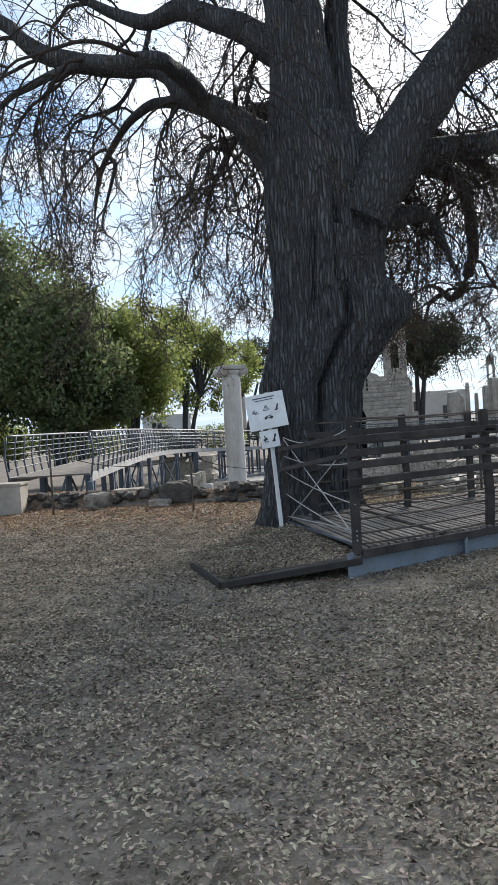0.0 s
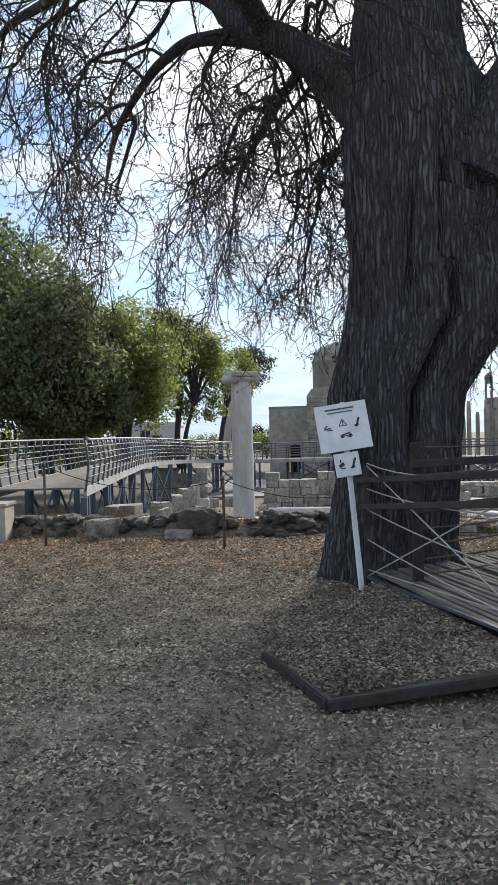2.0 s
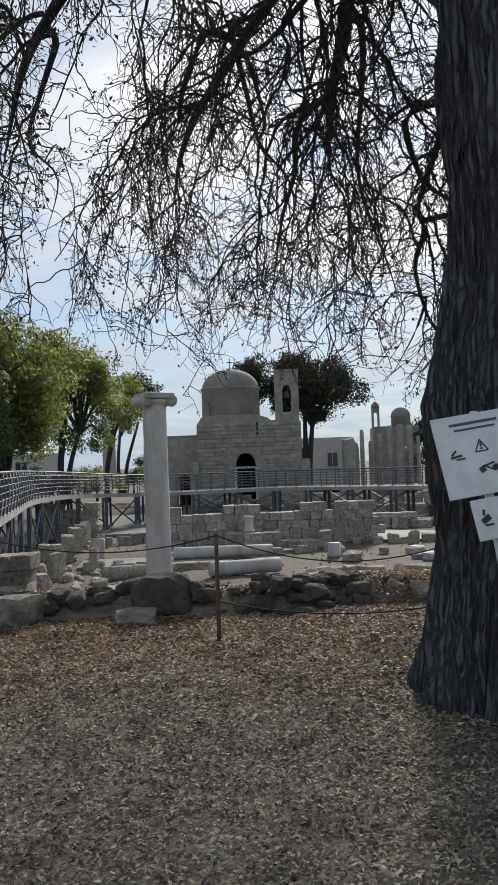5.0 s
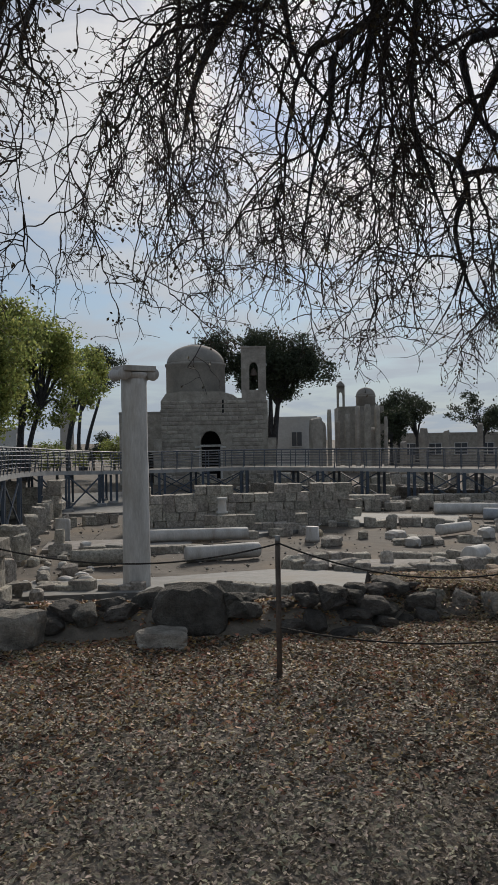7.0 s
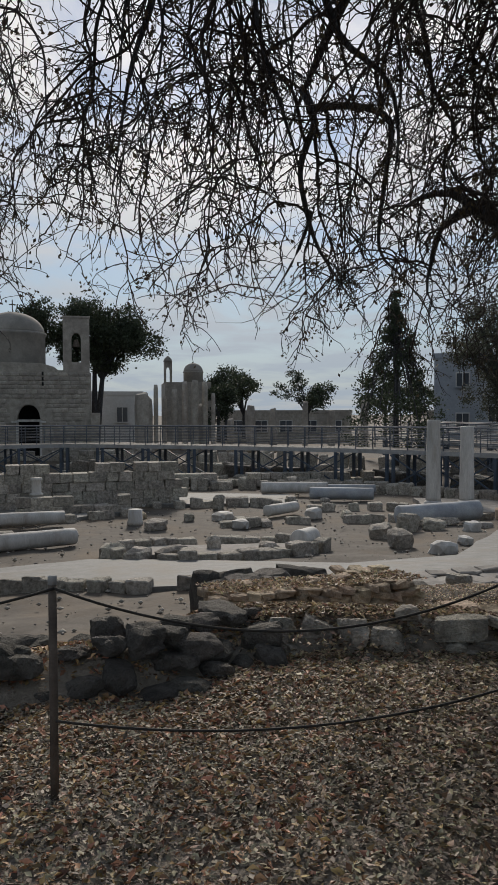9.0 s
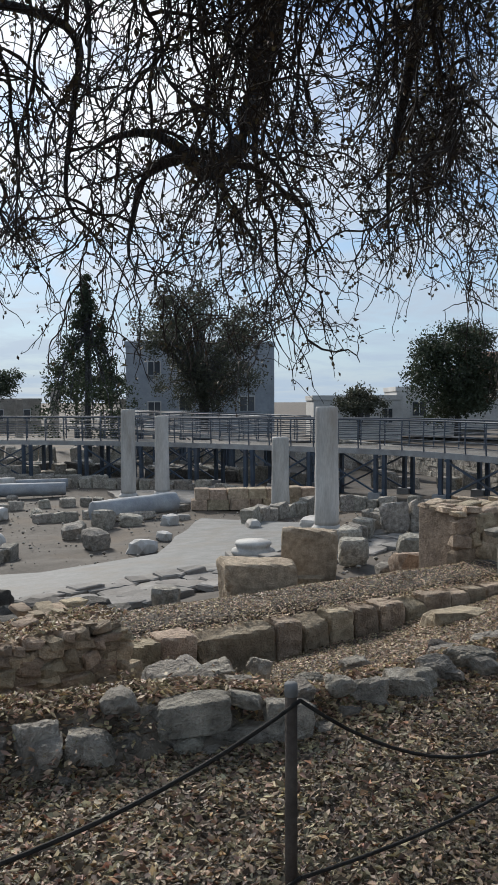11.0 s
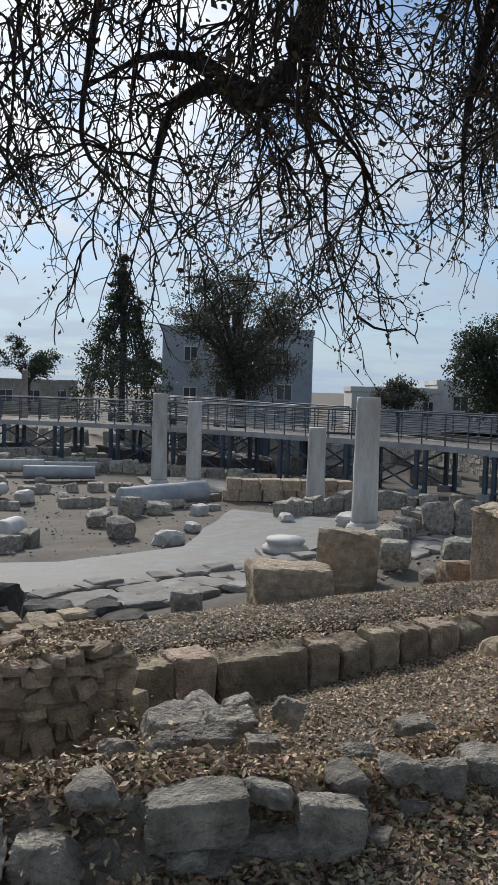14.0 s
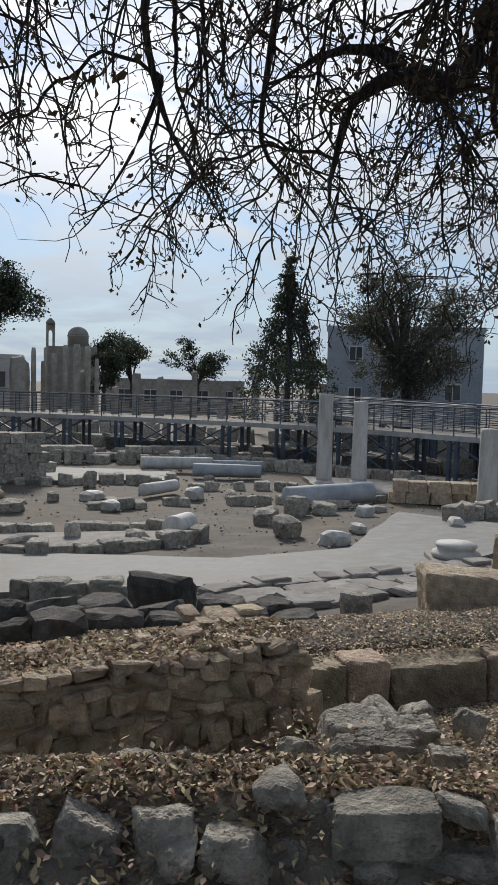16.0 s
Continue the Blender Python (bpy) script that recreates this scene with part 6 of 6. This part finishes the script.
house("grey_house", 42.6, 53.7, -1.0, 11.5, 9, 6.8, -42.5, GREY_RENDER, "three-storey grey-blue rendered house with small windows", [(-1.2, 1.9, 0.9, 1.1), (1.1, 2.0, 0.7, 0.8), (3.6, 1.8, 1.1, 1.1), (3.4, 4.7, 0.8, 0.9), (-3.6, 1.4, 0.9, 1.1), (-3.6, 4.6, 0.9, 1.0), (0.2, 4.6, 0.8, 0.9)])
for x, z in ((-2.4, 0.7),):
    ac = thing("air_conditioner", pose(41.0, 55.2, -0.2, 0, 0, -42.5), "pale air conditioning unit on the grey house's wall", "air conditioner")
    part("casing", box(0.8, 0.3, 0.55, (0, -0.1, 0), 0.03), PLASTER, ac)
    part("fan_grille", lathe([(0.2, 0), (0.2, 0.02), (0.05, 0.03)], 16), RUST, ac, "", pose(-0.12, -0.25, 0.28, 90, 0, 0))
house("white_house", 52.0, 45.5, -1.6, 7, 8, 3.2, -48, PLASTER, "low white rendered house with a flat roof", [(-2.2, 1.6, 0.9, 1.0), (0.5, 1.6, 0.9, 1.0), (2.4, 1.4, 0.7, 1.1)])
house("white_house", 63, 44, -1.6, 8, 8, 4.0, -50, PLASTER, "white rendered house with a flat roof", [(-2, 1.8, 1.2, 1.2), (1.5, 1.8, 1.2, 1.2)])
house("tiled_house", 64, 30, -1.4, 11, 9, 5.0, -62, PLASTER, "cream house with a hipped clay roof", [(-3, 2.6, 1.1, 1.3), (0, 2.6, 1.1, 1.3), (3, 2.6, 1.1, 1.3)], 1.8)
house("tiled_house", 66, 38, -1.0, 11, 9, 5.2, -58, PLASTER, "cream house with a tiled roof behind trees", [(-3, 2.6, 1.1, 1.3), (1, 2.6, 1.1, 1.3)], 1.8)
house("white_house", 19.2, 84, -1.2, 8, 7, 4.6, -12, PLASTER, "white house with a blue shuttered window", [(-1.6, 2.0, 1.3, 2.0), (2.0, 2.0, 1.0, 1.4)])
house("stone_house", 44, 92, -2.4, 16, 8, 4.0, -22, CHURCH, "long pale low building far behind the ruins", [(x, 1.8, 1.4, 1.3) for x in (-6, -3, 0, 3, 6)])
house("white_house", -8.5, 82, -0.6, 5, 6, 3.2, 0, PLASTER, "white house glimpsed between trees", [(-1, 1.6, 1.0, 1.2)])
house("stone_house", 60, 74, -2.3, 14, 8, 3.8, -35, CHURCH, "pale flat-roofed buildings in the distance", [(x, 2.2, 1.2, 1.2) for x in (-5, -2, 1, 4)])
tower = thing("far_tower", pose(-1.2, 120, -0.5), "slim pale tower far away", "tower")
part("shaft", lathe([(0.95, 0), (0.9, 7.2), (1.15, 7.4), (1.15, 7.8), (0.75, 7.9), (0.7, 9.0), (0.1, 10.2)], 12), PLASTER, tower)

# ---- ruined Gothic piers and the small chapel behind ----
gothic = thing("ruined_piers", pose(20.2, 64.2, -1.2, 0, 0, -14), "group of tall ruined stone piers", "ruin")
for k, (x, w, h, y) in enumerate(((-2.2, 0.55, 5.6, 0), (-1.5, 0.5, 4.6, 0.5), (-0.8, 0.75, 5.2, 0), (0.0, 0.65, 5.9, 0.2), (0.75, 0.85, 6.0, 0), (1.55, 0.7, 5.9, 0.3), (2.15, 0.5, 4.9, 0))):
    part("pier", lathe([(w * 0.46, 0), (w * 0.46, 0.35), (w * 0.34, 0.5), (w * 0.32, h * 0.4), (w * 0.33, h * 0.62), (w * 0.31, h * 0.82), (w * 0.24, h * 0.88)], 9, 0.10, 800 + k), CHURCH, gothic, "", pose(x, y, 0, 0, 0, 10 * k))
part("wall_stub", stone_mesh(1.0, 0.5, 3.6, 820, 9.0, 0.04, 3), CHURCH, gothic, "", pose(1.1, 0.6, 0))
for k, (x, y, h, w) in enumerate(((16.6, 63.6, 4.6, 0.95), (17.4, 64.4, 4.4, 0.5), (24.4, 61.5, 3.6, 0.6), (26.0, 61.0, 3.4, 0.6), (28.5, 60.5, 3.9, 0.55), (30.5, 60.0, 3.2, 0.6), (32.5, 58.5, 4.0, 0.55), (23.4, 63, 2.6, 0.5), (34.5, 57.5, 3.0, 0.6))):
    pr = thing("stone_pillar", pose(x, y, -1.35, 0, 0, 15 * k), "free-standing ruined stone pillar", "pillar", "far pillars")
    part("shaft", stone_mesh(w, w * 0.8, h, 830 + k, 9.0, 0.035, 3), CHURCH, pr)
    part("base", stone_mesh(w * 1.4, w * 1.3, 0.5, 850 + k, 9.0, 0.05, 2), CHURCH, pr)
chapel = thing("chapel", pose(27.5, 82, -1.2, 0, 0, -16) @ Matrix.Diagonal((1, 1, 1.26, 1)), "small stone chapel with a little dome and bell arch", "chapel")
part("wall", box(4.6, 6, 4.7, (0, 3, 0), 0.05), CHURCH, chapel)
part("drum", lathe([(1.0, 4.6), (1.0, 5.5), (1.08, 5.55), (1.02, 5.62)], 12), DOME, chapel, "", pose(0.7, 2, 0))
part("dome", lathe([(1.0 * math.cos(a), 5.6 + 0.7 * math.sin(a)) for a in np.linspace(0, 1.5, 8)], 24), DOME, chapel, "", pose(0.7, 2, 0))
part("bell_arch", wall_with_arch(-0.4, 0.4, 1.7, 0.4, 0, arch_outline(0.36, 0.9, 1.2)), CHURCH, chapel, "", pose(-2.0, 0.1, 4.65))
part("bell_cap", lathe([(0.45, 1.65), (0.38, 1.85), (0.08, 2.1)], 12), DOME, chapel, "", pose(-2.0, 0.3, 4.65))


# ---- trees round the site ----
def tree(name, x, y, z, trunk_h, trunk_r, clumps, leaf_mat, label, leaf=0.16, per=90, stems=1, lean=0.0, category="tree"):
    """Tapered trunk, limbs out to each clump, and leaves thrown over the clumps with gaps between."""
    tr = thing(name, pose(x, y, z), label, category, "trees round the ruins")
    r_ = np.random.default_rng(int(abs(x * 13 + y * 7)) + 1)
    for s_ in range(stems):
        ox, oy = (r_.uniform(-0.5, 0.5), r_.uniform(-0.3, 0.3)) if stems > 1 else (0, 0)
        pts = [(ox * 0.4, oy * 0.4, -0.2), (ox, oy, trunk_h * 0.4), (ox * 2 + lean * trunk_h, oy * 2, trunk_h)]
        q, rr = spline(pts, [trunk_r, trunk_r * 0.75, trunk_r * 0.5], 0.5)
        part("trunk", tube_mesh(q, rr, 8), BARK, tr)
        top = Vector(pts[-1])
    lv_, lf_, n0 = [], [], 0
    bv, bf_, bn = [], [], 0
    for (cx, cy, cz, rx, rz) in clumps:
        c = Vector((cx, cy, cz))
        q, rr = spline([tuple(top * 0.8), tuple(top.lerp(c, 0.5) + Vector((0, 0, 0.3))), tuple(c)], [trunk_r * 0.42, trunk_r * 0.25, 0.03], 0.6)
        v, f = tube_arrays(q, rr, 5, bn)
        bv.append(v); bf_.append(f); bn += len(v)
        # sub-clumps on the shell, so that the outline is uneven
        n = max(6, int(per / 5))
        u = r_.normal(0, 1, (n, 3))
        u /= np.linalg.norm(u, axis=1, keepdims=True)
        rad = r_.uniform(0.55, 1.0, (n, 1))
        centres = np.array(c) + u * rad * np.array([rx, rx, rz])
        for ctr in centres:
            m = int(r_.integers(22, 46))
            spread = 0.16 * rx + 0.08
            pts_ = ctr + r_.normal(0, 1, (m, 3)) * np.array([spread, spread, spread * 0.7])
            lv_.append(pts_)
    lp = np.vstack(lv_)
    v, f = leaf_cards(lp, leaf * 0.78, 0.02, 1, 0.3, 0.6)
    limbs_ob = part("branchwork", mesh_of(np.vstack(bv), np.vstack(bf_), True), BARK, tr)
    tagged(part("crown", mesh_of(v, f), leaf_mat, tr), kind="stuff")
    return tr


def cloud_of(seed, n, box_, r_lo, r_hi, flat=0.8):
    r_ = np.random.default_rng(seed)
    out = []
    for _ in range(n):
        u = r_.normal(0, 1, 3)
        u /= np.linalg.norm(u)
        u *= r_.uniform(0.45, 1.0)
        r = r_.uniform(r_lo, r_hi)
        out.append((box_[0] + u[0] * box_[3], box_[1] + u[1] * box_[4], box_[2] + u[2] * box_[5], r, r * flat))
    return out


PINE_L, EUC_L = "broad dark green pine with a dense domed crown", "tall light green eucalyptus with a loose crown"
tree("pine_tree", -9.6, 40, 0, 3.0, 0.4, cloud_of(1, 48, (0, 0, 5.3, 3.8, 3.2, 3.9), 1.2, 1.9), PINE, PINE_L, 0.30, 150)
tree("pine_tree", -14.2, 42, 0, 3.2, 0.45, cloud_of(2, 60, (0, 0, 6.9, 5.0, 3.6, 5.2), 1.4, 2.2), PINE, PINE_L, 0.32, 150)
tree("pine_tree", -20, 41, 0, 3.6, 0.4, cloud_of(12, 30, (0, 0, 6.5, 4.6, 4.0, 4.4), 1.4, 2.1), PINE, PINE_L, 0.32, 130)
tree("eucalyptus_tree", -6.6, 44, -0.2, 4.0, 0.2, cloud_of(3, 44, (0.6, 0, 5.2, 2.9, 2.4, 3.8), 0.8, 1.4), EUCA, EUC_L, 0.24, 95, 3)
tree("eucalyptus_tree", -10.5, 50, -0.2, 4.0, 0.2, cloud_of(13, 36, (0.6, 0, 5.2, 3.6, 2.6, 4.0), 0.9, 1.5), EUCA, EUC_L, 0.26, 95, 3)
for k, (x, y, w, h) in enumerate(((-16, 52, 3.0, 1.8), (-11, 54, 2.8, 1.6), (-21, 50, 3.2, 2.2))):
    tree("bush", x, y, -0.6, 0.8, 0.12, cloud_of(70 + k, 12, (0, 0, h, w, w * 0.7, h * 0.7), 0.8, 1.2), EUCA, "sunlit green hedge under the pines", 0.26, 70, 1, 0, "bush")
tree("eucalyptus_tree", -4.2, 55, -0.5, 5.0, 0.2, cloud_of(4, 30, (0.8, 0, 6.4, 2.9, 2.4, 3.6), 0.8, 1.3), EUCA, EUC_L, 0.25, 80, 3, 0.1)
tree("eucalyptus_tree", -1.6, 62, -0.7, 5.0, 0.16, cloud_of(14, 12, (0.6, 0, 6.9, 1.9, 1.6, 2.0), 0.6, 1.0), EUCA, EUC_L, 0.24, 60, 3, 0.12)
tree("eucalyptus_tree", -8.4, 56, -0.3, 5.0, 0.24, cloud_of(5, 18, (0.8, 0, 8.0, 3.0, 2.6, 2.6), 0.8, 1.3), EUCA, EUC_L, 0.24, 60, 2)
tree("eucalyptus_tree", -0.4, 72, -0.8, 6.0, 0.2, cloud_of(6, 10, (1.2, 0, 8.2, 2.0, 1.6, 1.4), 0.7, 1.1), DARK_LEAF, "slender dark eucalyptus by the church", 0.24, 60, 2, 0.1)
for k, (x, y, w, h) in enumerate(((-2.4, 66, 2.2, 1.6), (0.8, 80, 2.6, 2.2), (2.4, 76, 1.6, 1.8), (-5.6, 64, 1.8, 1.6))):
    tree("bush", x, y, -1.0, 0.8, 0.12, cloud_of(20 + k, 9, (0, 0, h, w, w * 0.7, h * 0.6), 0.5, 0.9), EUCA if k % 2 == 0 else DARK_LEAF, "rounded green bush near the church", 0.2, 55, 1, 0, "bush")
tree("dark_tree", 16.4, 76, -0.6, 6.5, 0.35, cloud_of(7, 36, (1.0, 0, 8.9, 4.2, 3.0, 3.2), 1.0, 1.7), DARK_LEAF, "tall dark tree behind the church's belfry", 0.3, 120, 2)
tree("dark_tree", 12.0, 78, -0.4, 6.5, 0.3, cloud_of(8, 16, (-0.2, 0, 9.2, 1.9, 1.5, 2.6), 0.8, 1.3), DARK_LEAF, "dark tree behind the church roof", 0.27, 70)
for k, (x, y, w, h) in enumerate(((32.5, 84, 2.8, 5.4), (35.5, 86, 2.6, 5.6), (40, 80, 3.0, 4.6), (29.0, 78, 2.0, 3.6), (47, 76, 4.0, 4.4), (53, 78, 4.0, 4.2))):
    tree("dark_tree", x, y, -1.0, 3.0, 0.25, cloud_of(30 + k, 12, (0, 0, h, w, w, 2.2), 0.7, 1.2), DARK_LEAF, "dark garden tree behind the ruins", 0.28, 60)
# conifer: a spire of tiers
con = [(2.4 * (1 - q) * math.cos(a), 2.4 * (1 - q) * math.sin(a), 1.4 + q * 8.0, 1.05 * (1.15 - q), 0.8) for q in np.linspace(0, 0.97, 16) for a in (q * 40, q * 40 + 2.1, q * 40 + 4.2)]
tree("conifer", 26.1, 45.9, -1.3, 8.0, 0.2, con, DARK_LEAF, "narrow dark conifer behind the boardwalk", 0.2, 36)
tree("olive_grey_tree", 36.4, 47.0, -1.0, 3.6, 0.3, cloud_of(40, 78, (0, 0, 6.2, 6.4, 3.0, 4.0), 0.9, 1.6), GREY_LEAF, "wide thin-leaved grey-green tree before the grey house", 0.2, 60, 2)
tree("dark_tree", 50.2, 35.9, -1.0, 2.2, 0.3, cloud_of(41, 44, (0, 0, 4.3, 3.5, 3.0, 3.5), 1.0, 1.7), DARK_LEAF, "dense dark green tree beyond the boardwalk", 0.26, 90)
for k, (x, y, w, h) in enumerate(((56, 30, 2.4, 2.2), (58, 26, 2.6, 2.6), (47, 42, 1.8, 2.2), (54, 25, 2.2, 2.4), (60, 33, 2.6, 2.8))):
    tree("bush", x, y, -1.0, 0.8, 0.12, cloud_of(50 + k, 10, (0, 0, h, w, w, h * 0.6), 0.7, 1.1), GREY_LEAF, "green garden shrub beyond the boardwalk", 0.24, 60, 1, 0, "bush")

# ---- fallen leaves ----
def surface_z(x, y):
    q_ = Vector((x, y, 0))
    z = ground_z(x, y) + 0.035 * noise.noise(q_ * 0.5) + 0.018 * noise.noise(q_ * 2.3)
    if y > rubble_y(x) + 0.3:
        z += 0.09 * noise.noise(q_ * 0.8 + Vector((9, 2, 0)))
    return z


def flat_leaves(pts, size, lift=0.006, steep=0.35):
    """Curled leaves lying about: four corners, folded along the midrib."""
    n = len(pts)
    a = rng.uniform(0, 2 * np.pi, n)
    nrm = np.stack([rng.normal(0, steep, n), rng.normal(0, steep, n), np.ones(n)], 1)
    nrm /= np.linalg.norm(nrm, axis=1, keepdims=True)
    d = np.stack([np.cos(a), np.sin(a), np.zeros(n)], 1)
    d -= nrm * (d * nrm).sum(1, keepdims=True)
    d /= np.linalg.norm(d, axis=1, keepdims=True)
    e = np.cross(nrm, d)
    s = size * rng.uniform(0.5, 1.3, (n, 1))
    c = np.asarray(pts) + np.stack([np.zeros(n), np.zeros(n), lift + rng.uniform(0, 0.014, n)], 1)
    curl = rng.uniform(-0.12, 0.25, (n, 1))
    w = rng.uniform(0.35, 0.62, (n, 1))
    v = np.stack([c - d * s * 0.5, c + e * s * w * 0.5 + nrm * s * curl, c + d * s * 0.5, c - e * s * w * 0.5 + nrm * s * curl], 1).reshape(-1, 3)
    k = np.arange(n)[:, None] * 4
    return mesh_of(v, np.concatenate([k + [0, 1, 2], k + [0, 2, 3]], 1).reshape(-1, 3))


def strew(n, x0, x1, y0, y1, keep, z_of=None):
    out = []
    z_of = z_of or surface_z
    xs, ys, u = rng.uniform(x0, x1, n), rng.uniform(y0, y1, n), rng.random(n)
    for x, y, q in zip(xs, ys, u):
        if q < keep(x, y):
            out.append((x, y, z_of(x, y)))
    return np.array(out)


def litter(pts, size, mat, label, steep=0.35):
    return tagged(part("leaf_litter", flat_leaves(pts, size, 0.006, steep), mat), label, "leaves", kind="stuff")


def court(x, y):
    if y > rubble_y(x) - 0.05 or (x - 0.72) ** 2 + (y - 9.9) ** 2 < 0.4:
        return 0.0
    bare = noise.noise(Vector((x * 0.55, y * 0.55, 3.0))) + 0.5 * noise.noise(Vector((x * 1.7, y * 1.7, 1.0)))
    fade = min(1.0, max(0.0, (min(x + 5.6, 5.8 - x, y + 0.4) + 0.9 * bare) / 1.8))
    return fade * min(1.0, max(0.3, 0.8 + 0.8 * bare + 0.06 * (y - 4)))


def thin(x, y):
    if y > rubble_y(x) - 0.05 or court(x, y) > 0.5:
        return 0.0
    q = noise.noise(Vector((x * 0.4, y * 0.4, 8.0)))
    return max(0.0, min(1.0, 1.1 - math.hypot(x, y - 6.0) / 13.0 + 0.7 * q))


litter(strew(90000, -13.0, 13.0, -7.0, 12.8, thin), 0.034, LITTER, "scattered dry leaves thinning out over the bare earth")
litter(strew(680000, -5.6, 5.8, -0.4, 12.8, court), 0.030, LITTER, "pale grey-brown dry leaves strewn over the forecourt")
litter(strew(150000, -8.0, 7.5, 8.8, 13.8, lambda x, y: 0.0 if y > rubble_y(x) + 0.9 or (x - 0.72) ** 2 + (y - 9.9) ** 2 < 0.45 else min(1.0, max(0.0, (y - rubble_y(x) + 2.8 + 0.8 * noise.noise(Vector((x, y, 5.0)))) / 2.2)) * min(1.0, max(0.0, (min(x + 7.8, 7.3 - x) + noise.noise(Vector((x, y, 2.0)))) / 2.0)) * (1.0 if x < 0.2 else max(0.12, 1.0 - (x - 0.2) * 0.8))), 0.042, LITTER_RED, "russet dry leaves drifted against the rubble wall", 0.5)
litter(strew(50000, 0.3, 5.0, 11.6, 13.9, lambda x, y: 0.9 if rubble_y(x) - 0.1 < y < rubble_y(x) + 1.0 else 0.0), 0.04, LITTER_TAN, "pale and tan leaves heaped on the rubble bank", 0.6)
litter(strew(130000, 0.3, 9.0, 11.6, 15.6, lambda x, y: 0.9 if rubble_y(x) + 0.3 < y < 15.42 - (x - 2.6) * 0.322 + 0.1 else 0.0), 0.032, LITTER_TAN, "pale dry leaves filling the hollow behind the wall", 0.45)


def terrace_z(x, y):
    q = Vector((x, y, 0)) - KA
    j = q.dot(kn) - 0.1
    p = Vector((x, y, 0))
    return -0.47 - 0.30 * max(0, j - 0.8) + 0.03 * noise.noise(p * 1.5) + 0.012 * noise.noise(p * 6)


def on_terrace(x, y):
    q = Vector((x, y, 0)) - KA
    return (0.95 if q.dot(kn) < 1.6 else 0.5) if 0.0 < q.dot(kn) < 3.3 and -0.5 < q.dot(kd) < 6.0 else 0.0


litter(strew(105000, 2.0, 9.5, 13.6, 19.0, on_terrace, terrace_z), 0.033, LITTER_TAN, "dry brown leaves on the terrace", 0.4)
litter(strew(5000, 1.1, 3.1, 14.2, 15.1, lambda x, y: 0.9 if 0.04 < y - (14.56 - (x - 1.10) * 0.16) < 0.5 and x > 1.12 else 0.0, lambda x, y: -0.02), 0.042, LITTER_TAN, "tan leaves on top of the rubble wall", 0.6)
litter(strew(60000, -0.2, 7.0, 9.4, 12.7, lambda x, y: 0.0 if y > rubble_y(x) + 0.1 or (x - 0.72) ** 2 + (y - 9.9) ** 2 < 0.45 else min(0.95, max(0.0, (x + 0.2) * 0.9)) * min(1.0, (7.2 - x) / 2.0)), 0.042, LITTER_TAN, "pale tan leaves drifted under the fence", 0.5)
# leaves lodged between and on the near stones
nest = []
for x, y, z, w, h in NEAR_STONES:
    for _ in range(150):
        a, r = rng.uniform(0, 2 * math.pi), w * rng.uniform(0.45, 1.2)
        px, py = x + r * math.cos(a), y + 0.04 + r * math.sin(a)
        if py > rubble_y(px) - 0.12:
            nest.append((px, py, max(surface_z(px, py), z - 0.02 + h * rng.uniform(-0.5, 0.25) if y > 12.3 else -9)))
litter(np.array(nest), 0.04, LITTER_TAN, "curled tan leaves lodged between stones", 0.7)
ramp_pts = []
for _ in range(13000):
    a, b = rng.random(), rng.random()
    p = RA.lerp(RD, a).lerp(RB.lerp(RE, a), b)
    ramp_pts.append((p.x, p.y, p.z + 0.004))
litter(np.array(ramp_pts), 0.028, LITTER, "dry leaves lying on the access ramp")
